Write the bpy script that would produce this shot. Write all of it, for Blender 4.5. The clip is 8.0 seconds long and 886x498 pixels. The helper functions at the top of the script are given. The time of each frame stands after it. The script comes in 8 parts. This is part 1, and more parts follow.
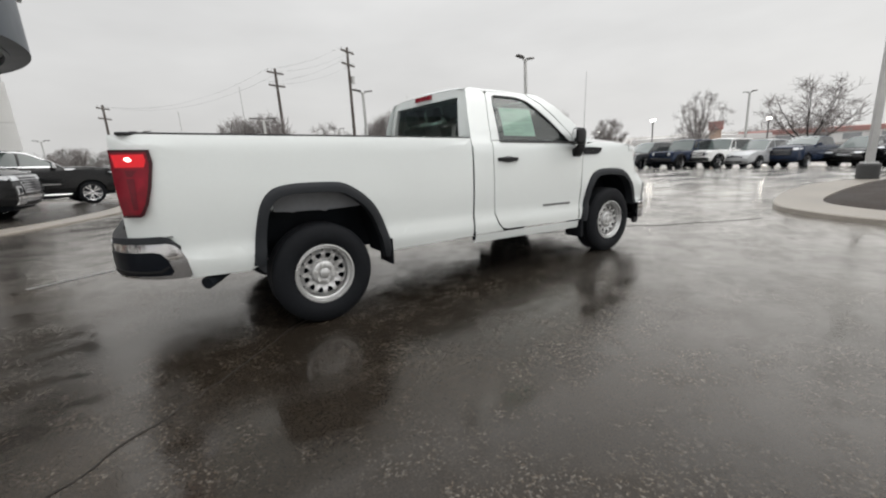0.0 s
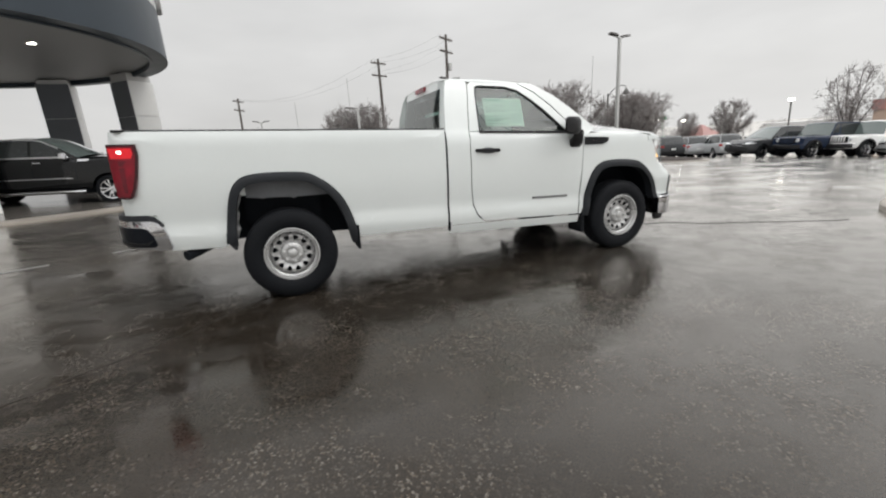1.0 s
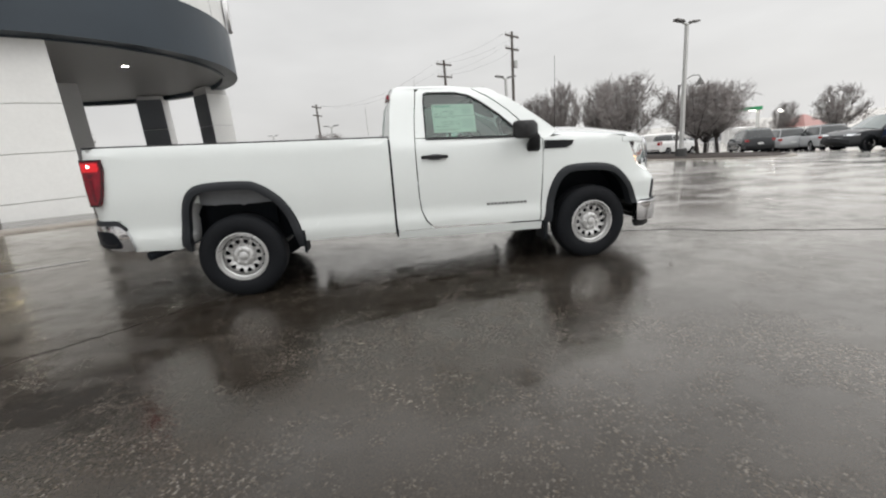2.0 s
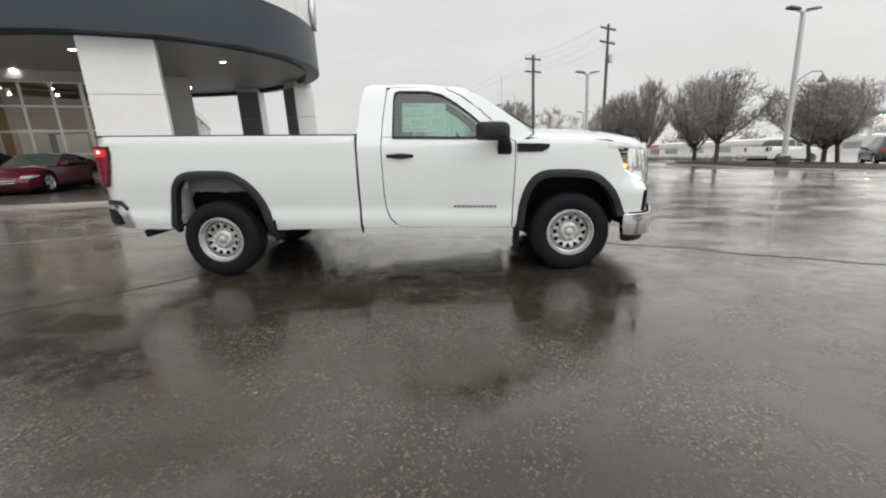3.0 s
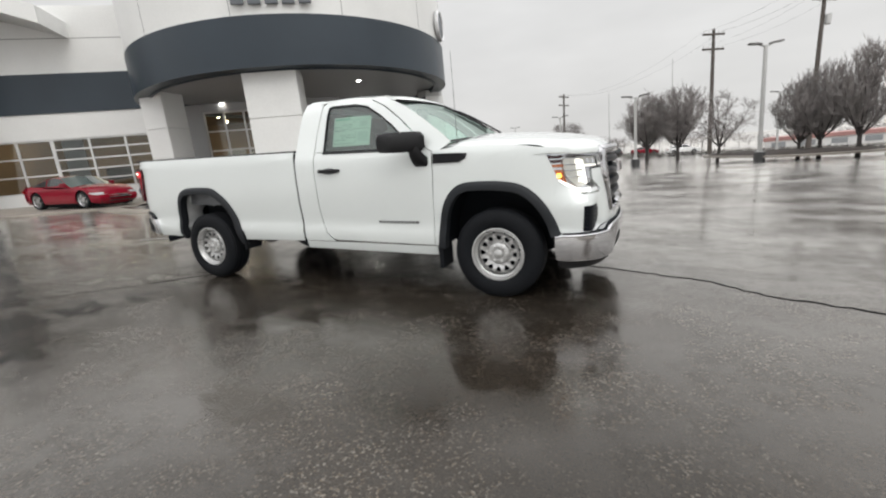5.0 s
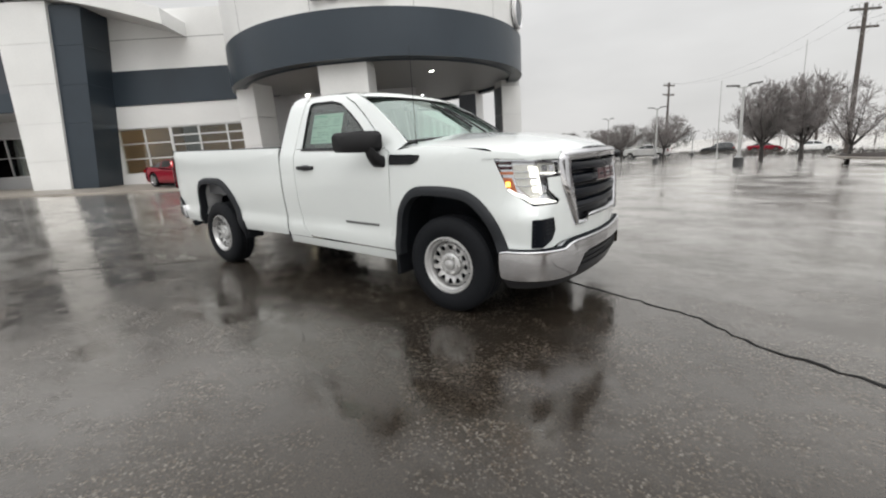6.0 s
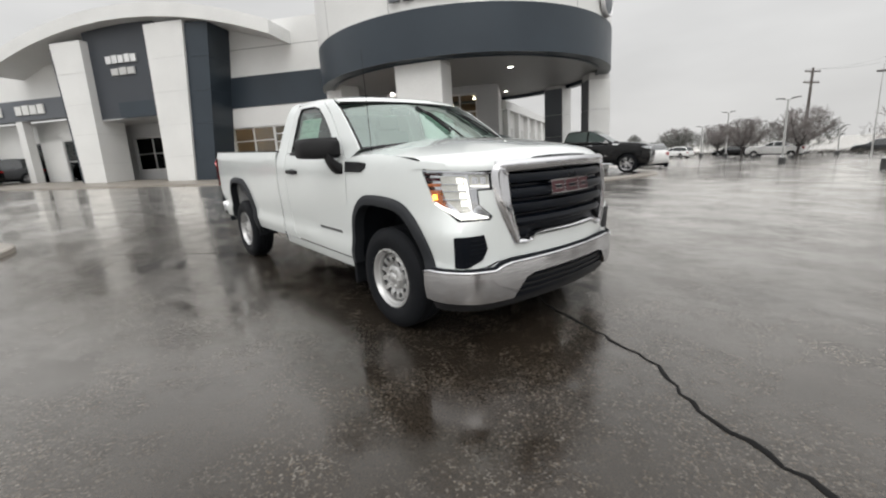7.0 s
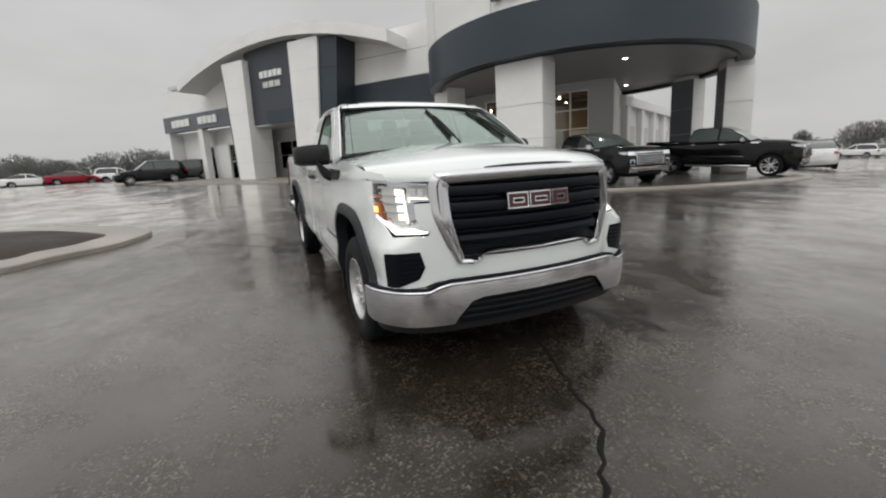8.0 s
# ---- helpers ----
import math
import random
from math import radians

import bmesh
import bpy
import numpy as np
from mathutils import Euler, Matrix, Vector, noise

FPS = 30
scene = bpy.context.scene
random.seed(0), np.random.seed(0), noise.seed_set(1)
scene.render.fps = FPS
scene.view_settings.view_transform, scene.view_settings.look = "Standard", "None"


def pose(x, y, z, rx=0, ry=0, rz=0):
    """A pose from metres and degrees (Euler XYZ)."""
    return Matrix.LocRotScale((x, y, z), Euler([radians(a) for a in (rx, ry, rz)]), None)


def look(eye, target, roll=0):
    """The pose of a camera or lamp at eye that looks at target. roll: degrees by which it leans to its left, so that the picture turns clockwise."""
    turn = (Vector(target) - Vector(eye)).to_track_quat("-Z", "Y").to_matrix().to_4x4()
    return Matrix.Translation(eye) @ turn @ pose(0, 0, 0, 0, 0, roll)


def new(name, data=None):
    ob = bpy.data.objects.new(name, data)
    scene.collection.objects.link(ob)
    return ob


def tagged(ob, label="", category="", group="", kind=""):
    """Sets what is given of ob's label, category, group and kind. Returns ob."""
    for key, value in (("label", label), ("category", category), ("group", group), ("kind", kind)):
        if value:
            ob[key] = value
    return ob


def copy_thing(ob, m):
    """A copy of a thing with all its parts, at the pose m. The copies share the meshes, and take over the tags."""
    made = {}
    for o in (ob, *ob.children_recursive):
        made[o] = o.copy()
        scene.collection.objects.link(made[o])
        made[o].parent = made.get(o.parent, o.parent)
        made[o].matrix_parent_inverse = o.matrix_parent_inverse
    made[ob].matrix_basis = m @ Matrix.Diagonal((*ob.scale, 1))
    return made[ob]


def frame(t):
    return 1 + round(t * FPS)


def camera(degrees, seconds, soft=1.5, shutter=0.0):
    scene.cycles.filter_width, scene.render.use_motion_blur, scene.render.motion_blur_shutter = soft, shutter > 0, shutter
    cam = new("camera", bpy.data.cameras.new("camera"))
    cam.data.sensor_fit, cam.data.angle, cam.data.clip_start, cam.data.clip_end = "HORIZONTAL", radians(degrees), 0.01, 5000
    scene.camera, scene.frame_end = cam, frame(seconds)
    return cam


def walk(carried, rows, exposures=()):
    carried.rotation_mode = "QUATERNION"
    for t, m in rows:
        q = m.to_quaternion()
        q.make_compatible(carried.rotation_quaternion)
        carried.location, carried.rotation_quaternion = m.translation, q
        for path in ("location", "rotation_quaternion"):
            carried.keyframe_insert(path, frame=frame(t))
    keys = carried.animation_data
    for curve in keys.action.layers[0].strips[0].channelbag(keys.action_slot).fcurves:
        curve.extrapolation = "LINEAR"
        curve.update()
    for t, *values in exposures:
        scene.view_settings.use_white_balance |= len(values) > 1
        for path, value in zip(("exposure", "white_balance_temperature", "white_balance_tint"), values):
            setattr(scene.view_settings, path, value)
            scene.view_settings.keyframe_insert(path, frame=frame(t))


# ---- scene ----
cam = camera(93.5, 8.0, soft=2.1)
PATH = [
    (0, (-0.892, -4.019, 1.263), (0.16, -2.384, 0.794), -3.7),
    (0.5, (-0.411, -4.369, 1.214), (0.403, -2.595, 0.777), -4.2),
    (1, (0.095, -4.648, 1.235), (0.727, -2.817, 0.735), -4.0),
    (1.5, (0.66, -4.851, 1.221), (1.144, -2.968, 0.751), -4.4),
    (2.8, (2.203, -5.044, 1.201), (2.195, -3.103, 0.719), -4.4),
    (3, (2.431, -5.013, 1.175), (2.349, -3.071, 0.704), -3.2),
    (3.5, (3.001, -4.917, 1.157), (2.708, -2.989, 0.715), -2.8),
    (4, (3.549, -4.764, 1.129), (3.09, -2.871, 0.676), -3.0),
    (4.5, (4.064, -4.542, 1.121), (3.429, -2.695, 0.692), -4.7),
    (5.8, (5.244, -3.665, 1.116), (4.143, -2.052, 0.69), -4.7),
    (6, (5.394, -3.503, 1.125), (4.228, -1.935, 0.698), -4.1),
    (6.5, (5.731, -3.037, 1.138), (4.401, -1.599, 0.732), -3.5),
    (7, (6.101, -2.594, 1.142), (4.61, -1.327, 0.726), -3.6),
    (7.5, (6.316, -2.071, 1.142), (4.689, -0.984, 0.728), -3.2),
    (8, (6.499, -1.557, 1.138), (4.707, -0.757, 0.753), -3.4),
]
walk(cam, [(t, look(eye, target, roll)) for t, eye, target, roll in PATH],
     exposures=[(0, 0.05), (0.5, -0.01), (1, 0.07), (3, 0.15), (4.5, 0.18), (6.5, 0.14), (7.2, 0.10), (7.75, 0.02), (8, -0.20)])

# ---- overcast sky and soft sun ----
world = bpy.data.worlds.new("overcast")
scene.world = world
world.use_nodes = True
wn, wl = world.node_tree.nodes, world.node_tree.links
wn.clear()
SUN_AZ, SUN_EL = radians(-35), radians(48)
sky = wn.new("ShaderNodeTexSky")
sky.sky_type = "NISHITA"
sky.sun_disc = False
sky.sun_elevation, sky.sun_rotation = SUN_EL, radians(90) - SUN_AZ
sky.air_density, sky.dust_density = 1.0, 6.0
sky_bg = wn.new("ShaderNodeBackground")
sky_bg.inputs["Strength"].default_value = 0.05
wl.new(sky.outputs[0], sky_bg.inputs["Color"])
coord = wn.new("ShaderNodeTexCoord")
split = wn.new("ShaderNodeSeparateXYZ")
wl.new(coord.outputs["Generated"], split.inputs[0])
rise = wn.new("ShaderNodeValToRGB")           # an overcast sky is brightest overhead
rise.color_ramp.elements[0].position, rise.color_ramp.elements[0].color = 0.0, (0.66, 0.655, 0.645, 1)
rise.color_ramp.elements[1].position, rise.color_ramp.elements[1].color = 1.0, (1.6, 1.6, 1.6, 1)
low = rise.color_ramp.elements.new(0.35)
low.color = (0.74, 0.74, 0.735, 1)
break_ = rise.color_ramp.elements.new(0.46)
break_.color = (1.2, 1.2, 1.2, 1)
high = rise.color_ramp.elements.new(0.62)
high.color = (1.6, 1.6, 1.6, 1)
wl.new(split.outputs["Z"], rise.inputs[0])
stretch = wn.new("ShaderNodeMapping")
stretch.inputs["Scale"].default_value = (1.6, 1.6, 5.0)
wl.new(coord.outputs["Generated"], stretch.inputs[0])
cloud = wn.new("ShaderNodeTexNoise")
cloud.inputs["Scale"].default_value, cloud.inputs["Detail"].default_value = 1.7, 4
wl.new(stretch.outputs[0], cloud.inputs["Vector"])
patch = wn.new("ShaderNodeMapRange")
patch.inputs[1].default_value, patch.inputs[2].default_value = 0.3, 0.7
patch.inputs[3].default_value, patch.inputs[4].default_value = 0.92, 1.06
wl.new(cloud.outputs[0], patch.inputs[0])
deck = wn.new("ShaderNodeBackground")
wl.new(rise.outputs[0], deck.inputs["Color"])
toward = wn.new("ShaderNodeVectorMath")       # the deck is a little brighter on the sun's side
toward.operation = "DOT_PRODUCT"
toward.inputs[1].default_value = (math.cos(SUN_AZ), math.sin(SUN_AZ), 0.0)
wl.new(coord.outputs["Generated"], toward.inputs[0])
lean = wn.new("ShaderNodeMath")
lean.operation = "MULTIPLY_ADD"
lean.inputs[1].default_value, lean.inputs[2].default_value = 0.13, 1.09
wl.new(toward.outputs["Value"], lean.inputs[0])
sided = wn.new("ShaderNodeMath")
sided.operation = "MULTIPLY"
wl.new(lean.outputs[0], sided.inputs[0])
wl.new(patch.outputs[0], sided.inputs[1])
wl.new(sided.outputs[0], deck.inputs["Strength"])
both = wn.new("ShaderNodeMixShader")
both.inputs[0].default_value = 0.93
wl.new(sky_bg.outputs[0], both.inputs[1])
wl.new(deck.outputs[0], both.inputs[2])
wout = wn.new("ShaderNodeOutputWorld")
wl.new(both.outputs[0], wout.inputs[0])

sun = bpy.data.lights.new("sun", "SUN")
sun.energy, sun.angle, sun.color = 0.5, radians(40), (1.0, 0.98, 0.95)
new("sun", sun).matrix_world = look((0, 0, 0), (-math.cos(SUN_AZ) * math.cos(SUN_EL), -math.sin(SUN_AZ) * math.cos(SUN_EL), -math.sin(SUN_EL)))
scene.view_settings.exposure = 0.0

# ---- materials ----
def material(name, color, rough=0.5, metal=0.0, grain=0.08, size=30.0, stain=0.1, stain_size=1.5, bump=0.0, coat=0.0, spec=0.5):
    """A principled material whose colour and gloss vary at two scales."""
    m = bpy.data.materials.new(name)
    m.use_nodes = True
    nt = m.node_tree
    b = nt.nodes["Principled BSDF"]
    b.inputs["Metallic"].default_value = metal
    b.inputs["Coat Weight"].default_value = coat
    b.inputs["Coat Roughness"].default_value = 0.06
    b.inputs["Specular IOR Level"].default_value = spec
    tc = nt.nodes.new("ShaderNodeTexCoord")
    fine, broad = nt.nodes.new("ShaderNodeTexNoise"), nt.nodes.new("ShaderNodeTexNoise")
    fine.inputs["Scale"].default_value, fine.inputs["Detail"].default_value = size, 3
    broad.inputs["Scale"].default_value, broad.inputs["Detail"].default_value = stain_size, 4
    for n in (fine, broad):
        nt.links.new(tc.outputs["Object"], n.inputs["Vector"])
    value = None
    for n, amount in ((fine, grain), (broad, stain)):
        r = nt.nodes.new("ShaderNodeMapRange")
        r.inputs[1].default_value, r.inputs[2].default_value = 0.3, 0.7
        r.inputs[3].default_value, r.inputs[4].default_value = 1 - amount, 1 + amount * 0.4
        nt.links.new(n.outputs[0], r.inputs[0])
        if value is None:
            value = r.outputs[0]
        else:
            x = nt.nodes.new("ShaderNodeMath")
            x.operation = "MULTIPLY"
            nt.links.new(value, x.inputs[0])
            nt.links.new(r.outputs[0], x.inputs[1])
            value = x.outputs[0]
    mix = nt.nodes.new("ShaderNodeMix")
    mix.data_type, mix.blend_type = "RGBA", "MULTIPLY"
    mix.inputs[0].default_value = 1.0
    mix.inputs[6].default_value = (*color, 1)
    nt.links.new(value, mix.inputs[7])
    nt.links.new(mix.outputs[2], b.inputs["Base Color"])
    rr = nt.nodes.new("ShaderNodeMapRange")
    rr.inputs[1].default_value, rr.inputs[2].default_value = 0.3, 0.7
    rr.inputs[3].default_value, rr.inputs[4].default_value = rough * 0.85, min(1.0, rough * 1.2)
    nt.links.new(broad.outputs[0], rr.inputs[0])
    nt.links.new(rr.outputs[0], b.inputs["Roughness"])
    if bump:
        bp = nt.nodes.new("ShaderNodeBump")
        bp.inputs["Strength"].default_value, bp.inputs["Distance"].default_value = bump, 0.01
        nt.links.new(fine.outputs[0], bp.inputs["Height"])
        nt.links.new(bp.outputs[0], b.inputs["Normal"])
    return m


def glowing(name, color, strength):
    m = material(name, color, 0.3)
    b = m.node_tree.nodes["Principled BSDF"]
    b.inputs["Emission Color"].default_value = (*color, 1)
    b.inputs["Emission Strength"].default_value = strength
    return m


def glass(name, tint, rough=0.0, ior=1.75, shine_tint=(0.95, 0.97, 0.96)):
    """A thin pane: part clear, part mirror by Fresnel gloss."""
    m = bpy.data.materials.new(name)
    m.use_nodes = True
    nt = m.node_tree
    nt.nodes.remove(nt.nodes["Principled BSDF"])
    out = nt.nodes["Material Output"]
    clear, shine, mix = nt.nodes.new("ShaderNodeBsdfTransparent"), nt.nodes.new("ShaderNodeBsdfGlossy"), nt.nodes.new("ShaderNodeMixShader")
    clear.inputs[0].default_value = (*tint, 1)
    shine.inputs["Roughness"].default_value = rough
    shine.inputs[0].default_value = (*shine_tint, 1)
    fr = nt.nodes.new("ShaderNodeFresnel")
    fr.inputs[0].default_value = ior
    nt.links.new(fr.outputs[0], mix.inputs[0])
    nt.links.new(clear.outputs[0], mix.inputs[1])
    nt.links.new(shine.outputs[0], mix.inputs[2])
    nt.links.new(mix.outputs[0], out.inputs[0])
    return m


def wet_asphalt():
    """Asphalt after rain: stony grain, damp gloss, and smooth films of standing water."""
    m = bpy.data.materials.new("wet asphalt")
    m.use_nodes = True
    nt = m.node_tree
    N, Lk = nt.nodes, nt.links
    b = N["Principled BSDF"]
    tc = N.new("ShaderNodeTexCoord")

    def noise_tex(scale, detail=4, rough=0.55, stretched=None):
        n = N.new("ShaderNodeTexNoise")
        n.inputs["Scale"].default_value, n.inputs["Detail"].default_value, n.inputs["Roughness"].default_value = scale, detail, rough
        if stretched:
            mp = N.new("ShaderNodeMapping")
            mp.inputs["Scale"].default_value = stretched
            mp.inputs["Rotation"].default_value = (0, 0, radians(-25))
            Lk.new(tc.outputs["Object"], mp.inputs[0])
            Lk.new(mp.outputs[0], n.inputs["Vector"])
        else:
            Lk.new(tc.outputs["Object"], n.inputs["Vector"])
        return n.outputs[0]

    def ramp(v, a, z, lo, hi):
        r = N.new("ShaderNodeMapRange")
        r.interpolation_type = "SMOOTHSTEP"
        for k, x in enumerate((a, z, lo, hi)):
            r.inputs[k + 1].default_value = x
        Lk.new(v, r.inputs[0])
        return r.outputs[0]

    def math2(op, p, q):
        x = N.new("ShaderNodeMath")
        x.operation = op
        for k, v in enumerate((p, q)):
            if isinstance(v, (int, float)):
                x.inputs[k].default_value = v
            else:
                Lk.new(v, x.inputs[k])
        return x.outputs[0]

    water = ramp(math2("ADD", math2("MULTIPLY", noise_tex(0.42, 5, 0.6, (1.0, 2.2, 1.0)), 0.6), math2("MULTIPLY", noise_tex(1.5, 4, 0.6, (1.0, 2.0, 1.0)), 0.4)), 0.475, 0.525, 0.0, 1.0)
    damp = ramp(noise_tex(1.6, 5, 0.65), 0.35, 0.65, 0.0, 1.0)
    grain = noise_tex(130, 2, 0.7)
    cells = N.new("ShaderNodeTexVoronoi")
    cells.inputs["Scale"].default_value = 80
    Lk.new(tc.outputs["Object"], cells.inputs["Vector"])
    stone = cells.outputs["Distance"]
    chip = N.new("ShaderNodeTexWhiteNoise")
    Lk.new(cells.outputs["Position"], chip.inputs["Vector"])
    coarse = ramp(math2("ADD", math2("MULTIPLY", noise_tex(1.1, 4, 0.6), 0.55), math2("MULTIPLY", noise_tex(7.0, 3, 0.6), 0.45)), 0.43, 0.62, 0.0, 1.0)
    pale = math2("MULTIPLY", ramp(chip.outputs["Value"], 0.62, 1.0, 0.0, 0.42), math2("ADD", math2("MULTIPLY", coarse, 0.94), 0.06))
    hue = N.new("ShaderNodeMix")                          # chips from brown to pale grey
    hue.data_type = "RGBA"
    hue.inputs[6].default_value, hue.inputs[7].default_value = (0.11, 0.08, 0.05, 1), (0.25, 0.23, 0.20, 1)
    Lk.new(ramp(noise_tex(60, 1), 0.35, 0.65, 0.0, 1.0), hue.inputs[0])
    tone = math2("MULTIPLY", ramp(grain, 0.3, 0.7, 0.4, 1.6), ramp(noise_tex(0.9, 4), 0.3, 0.7, 0.8, 1.2))
    mix = N.new("ShaderNodeMix")
    mix.data_type = "RGBA"
    mix.inputs[6].default_value, mix.inputs[7].default_value = (0.0165, 0.0122, 0.0082, 1), (0.20, 0.18, 0.155, 1)
    Lk.new(pale, mix.inputs[0])
    Lk.new(hue.outputs[2], mix.inputs[7])
    mul = N.new("ShaderNodeMix")
    mul.data_type, mul.blend_type = "RGBA", "MULTIPLY"
    mul.inputs[0].default_value = 1
    Lk.new(mix.outputs[2], mul.inputs[6])
    Lk.new(tone, mul.inputs[7])
    Lk.new(mul.outputs[2], b.inputs["Base Color"])
    dry = math2("SUBTRACT", 1.0, water)
    b_rough = math2("ADD", 0.045, math2("MULTIPLY", dry, ramp(damp, 0.0, 1.0, 0.20, 0.13)))
    b.inputs["Roughness"].default_value = 0.9
    b.inputs["Specular IOR Level"].default_value = 0.0
    bp = N.new("ShaderNodeBump")
    bp.inputs["Distance"].default_value = 0.006
    Lk.new(math2("ADD", math2("MULTIPLY", coarse, 0.13), 0.02), bp.inputs["Strength"])
    Lk.new(math2("ADD", math2("MULTIPLY", grain, 0.7), math2("ADD", stone, math2("MULTIPLY", chip.outputs["Value"], 0.5))), bp.inputs["Height"])
    wave = N.new("ShaderNodeBump")
    wave.inputs["Distance"].default_value, wave.inputs["Strength"].default_value = 0.03, 0.018
    Lk.new(noise_tex(5.0, 2), wave.inputs["Height"])
    Lk.new(wave.outputs[0], bp.inputs["Normal"])
    Lk.new(bp.outputs[0], b.inputs["Normal"])
    film = N.new("ShaderNodeBsdfGlossy")                 # the film of rain water: its gloss grows towards grazing angles
    film.inputs[0].default_value = (1.0, 0.978, 0.945, 1)
    Lk.new(b_rough, film.inputs["Roughness"])
    Lk.new(bp.outputs[0], film.inputs["Normal"])
    weight = N.new("ShaderNodeLayerWeight")
    weight.inputs[0].default_value = 0.5
    gloss = math2("ADD", 0.028, math2("MULTIPLY", math2("POWER", weight.outputs["Facing"], 3.6), 0.97))
    gloss = math2("MULTIPLY", gloss, math2("SUBTRACT", 1.12, math2("MULTIPLY", coarse, 0.20)))
    worn = N.new("ShaderNodeSeparateXYZ")                # the film's gloss is lower in a wandering strip beside the bed of the truck
    Lk.new(tc.outputs["Object"], worn.inputs[0])
    wander = math2("ADD", worn.outputs[0], math2("MULTIPLY", math2("SUBTRACT", noise_tex(0.8, 4, 0.6), 0.5), 3.0))
    film_x = math2("MAXIMUM", ramp(wander, -0.8, 3.2, 0.74, 1.07), ramp(wander, -7.0, -2.5, 1.04, 0.74))
    gloss = math2("MULTIPLY", gloss, film_x)
    speck = ramp(math2("ADD", math2("MULTIPLY", grain, 0.6), math2("MULTIPLY", stone, 0.6)), 0.3, 0.75, 0.86, 1.16)
    gloss = math2("MULTIPLY", gloss, ramp(noise_tex(0.55, 5, 0.6, (1.0, 1.8, 1.0)), 0.35, 0.65, 0.92, 1.06))
    gloss = math2("MINIMUM", math2("MULTIPLY", gloss, math2("ADD", math2("MULTIPLY", coarse, math2("SUBTRACT", speck, 1.06)), 1.0)), 0.96)
    haze = N.new("ShaderNodeBsdfGlossy")                 # the rougher stones that stand out of it
    haze.inputs[0].default_value = (1.0, 0.978, 0.945, 1)
    haze.inputs["Roughness"].default_value = 0.40
    Lk.new(bp.outputs[0], haze.inputs["Normal"])
    sheen = N.new("ShaderNodeMixShader")
    sheen.inputs[0].default_value = 0.16
    Lk.new(film.outputs[0], sheen.inputs[1])
    Lk.new(haze.outputs[0], sheen.inputs[2])
    wet = N.new("ShaderNodeMixShader")
    Lk.new(gloss, wet.inputs[0])
    Lk.new(b.outputs[0], wet.inputs[1])
    Lk.new(sheen.outputs[0], wet.inputs[2])
    Lk.new(wet.outputs[0], N["Material Output"].inputs[0])
    return m


ASPHALT = wet_asphalt()
CRACK = material("crack filler", (0.004, 0.004, 0.004), 0.7, grain=0.3, spec=0.2)
SEAM = material("earthy paving seam", (0.014, 0.011, 0.008), 0.6, grain=0.4, spec=0.3)
KERB = material("wet concrete", (0.30, 0.272, 0.235), 0.42, grain=0.2, size=60, stain=0.3, stain_size=0.8, bump=0.25)
MULCH = material("dark mulch", (0.035, 0.024, 0.018), 0.85, grain=0.6, size=25, stain=0.4, bump=1.0)
LINE = material("worn line paint", (0.20, 0.195, 0.185), 0.3, grain=0.5, size=18, stain=0.4)
WHITE_PANEL = material("white wall panel", (0.70, 0.70, 0.685), 0.42, grain=0.03, size=12, stain=0.07, stain_size=0.5, bump=0.03)
GREY_PANEL = material("light grey wall panel", (0.50, 0.50, 0.49), 0.45, grain=0.04, stain=0.08, stain_size=0.6)
NAVY = material("dark blue grey cladding", (0.030, 0.041, 0.053), 0.36, grain=0.05, stain=0.12, stain_size=0.5, spec=0.35)
PORTAL_SLATE = material("dark slate sign wall", (0.050, 0.056, 0.066), 0.42, grain=0.05, stain=0.12, stain_size=0.5, spec=0.35)
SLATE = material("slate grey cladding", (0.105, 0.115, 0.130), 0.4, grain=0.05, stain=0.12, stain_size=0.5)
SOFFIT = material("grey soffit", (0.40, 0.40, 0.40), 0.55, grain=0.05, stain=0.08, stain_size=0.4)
ALU = material("aluminium frame", (0.62, 0.62, 0.61), 0.35, metal=0.6, grain=0.05)
JOINT = material("dark joint", (0.10, 0.10, 0.10), 0.7)
PANE = glass("showroom glass", (0.80, 0.83, 0.82), ior=1.5)
WARM_WALL = material("warm showroom wall", (0.27, 0.19, 0.12), 0.6, stain=0.3, stain_size=0.7)
CEILING_WOOD = material("brown ceiling boards", (0.17, 0.115, 0.07), 0.5, grain=0.25, size=5)
TILE = material("showroom floor", (0.42, 0.38, 0.32), 0.25)
DARK = material("black plastic", (0.012, 0.012, 0.013), 0.5, grain=0.15, size=90, bump=0.06, spec=0.25)
LETTER = material("brushed sign letters", (0.75, 0.75, 0.75), 0.3, metal=0.4)
GALV = material("galvanised steel", (0.52, 0.52, 0.51), 0.45, metal=0.5, grain=0.1, stain=0.15)
POLE_WOOD = material("weathered pole wood", (0.10, 0.085, 0.075), 0.8, grain=0.35, size=8, bump=0.3)
LAMP_HEAD = material("bronze lamp head", (0.09, 0.085, 0.08), 0.5)
BARK = material("wet bark", (0.060, 0.053, 0.050), 0.85, grain=0.4, size=14, bump=0.4)
TWIG = material("bare twigs", (0.27, 0.247, 0.24), 0.9, grain=0.3, size=5)
# the light tone of the far twigs stands in for haze
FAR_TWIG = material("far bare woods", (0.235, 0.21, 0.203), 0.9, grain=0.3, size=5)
HEDGE = material("bare hedge", (0.07, 0.063, 0.055), 0.9, grain=0.5, size=9, bump=0.6)
EVERGREEN = material("dull evergreen", (0.16, 0.165, 0.15), 0.9, grain=0.4, size=3)
LAMP_ON = glowing("lit lamp", (1.0, 0.96, 0.88), 14)
DOWN_ON = glowing("lit downlight", (1.0, 0.97, 0.90), 40)
WARM_ON = glowing("lit warm lamp", (1.0, 0.84, 0.60), 16)

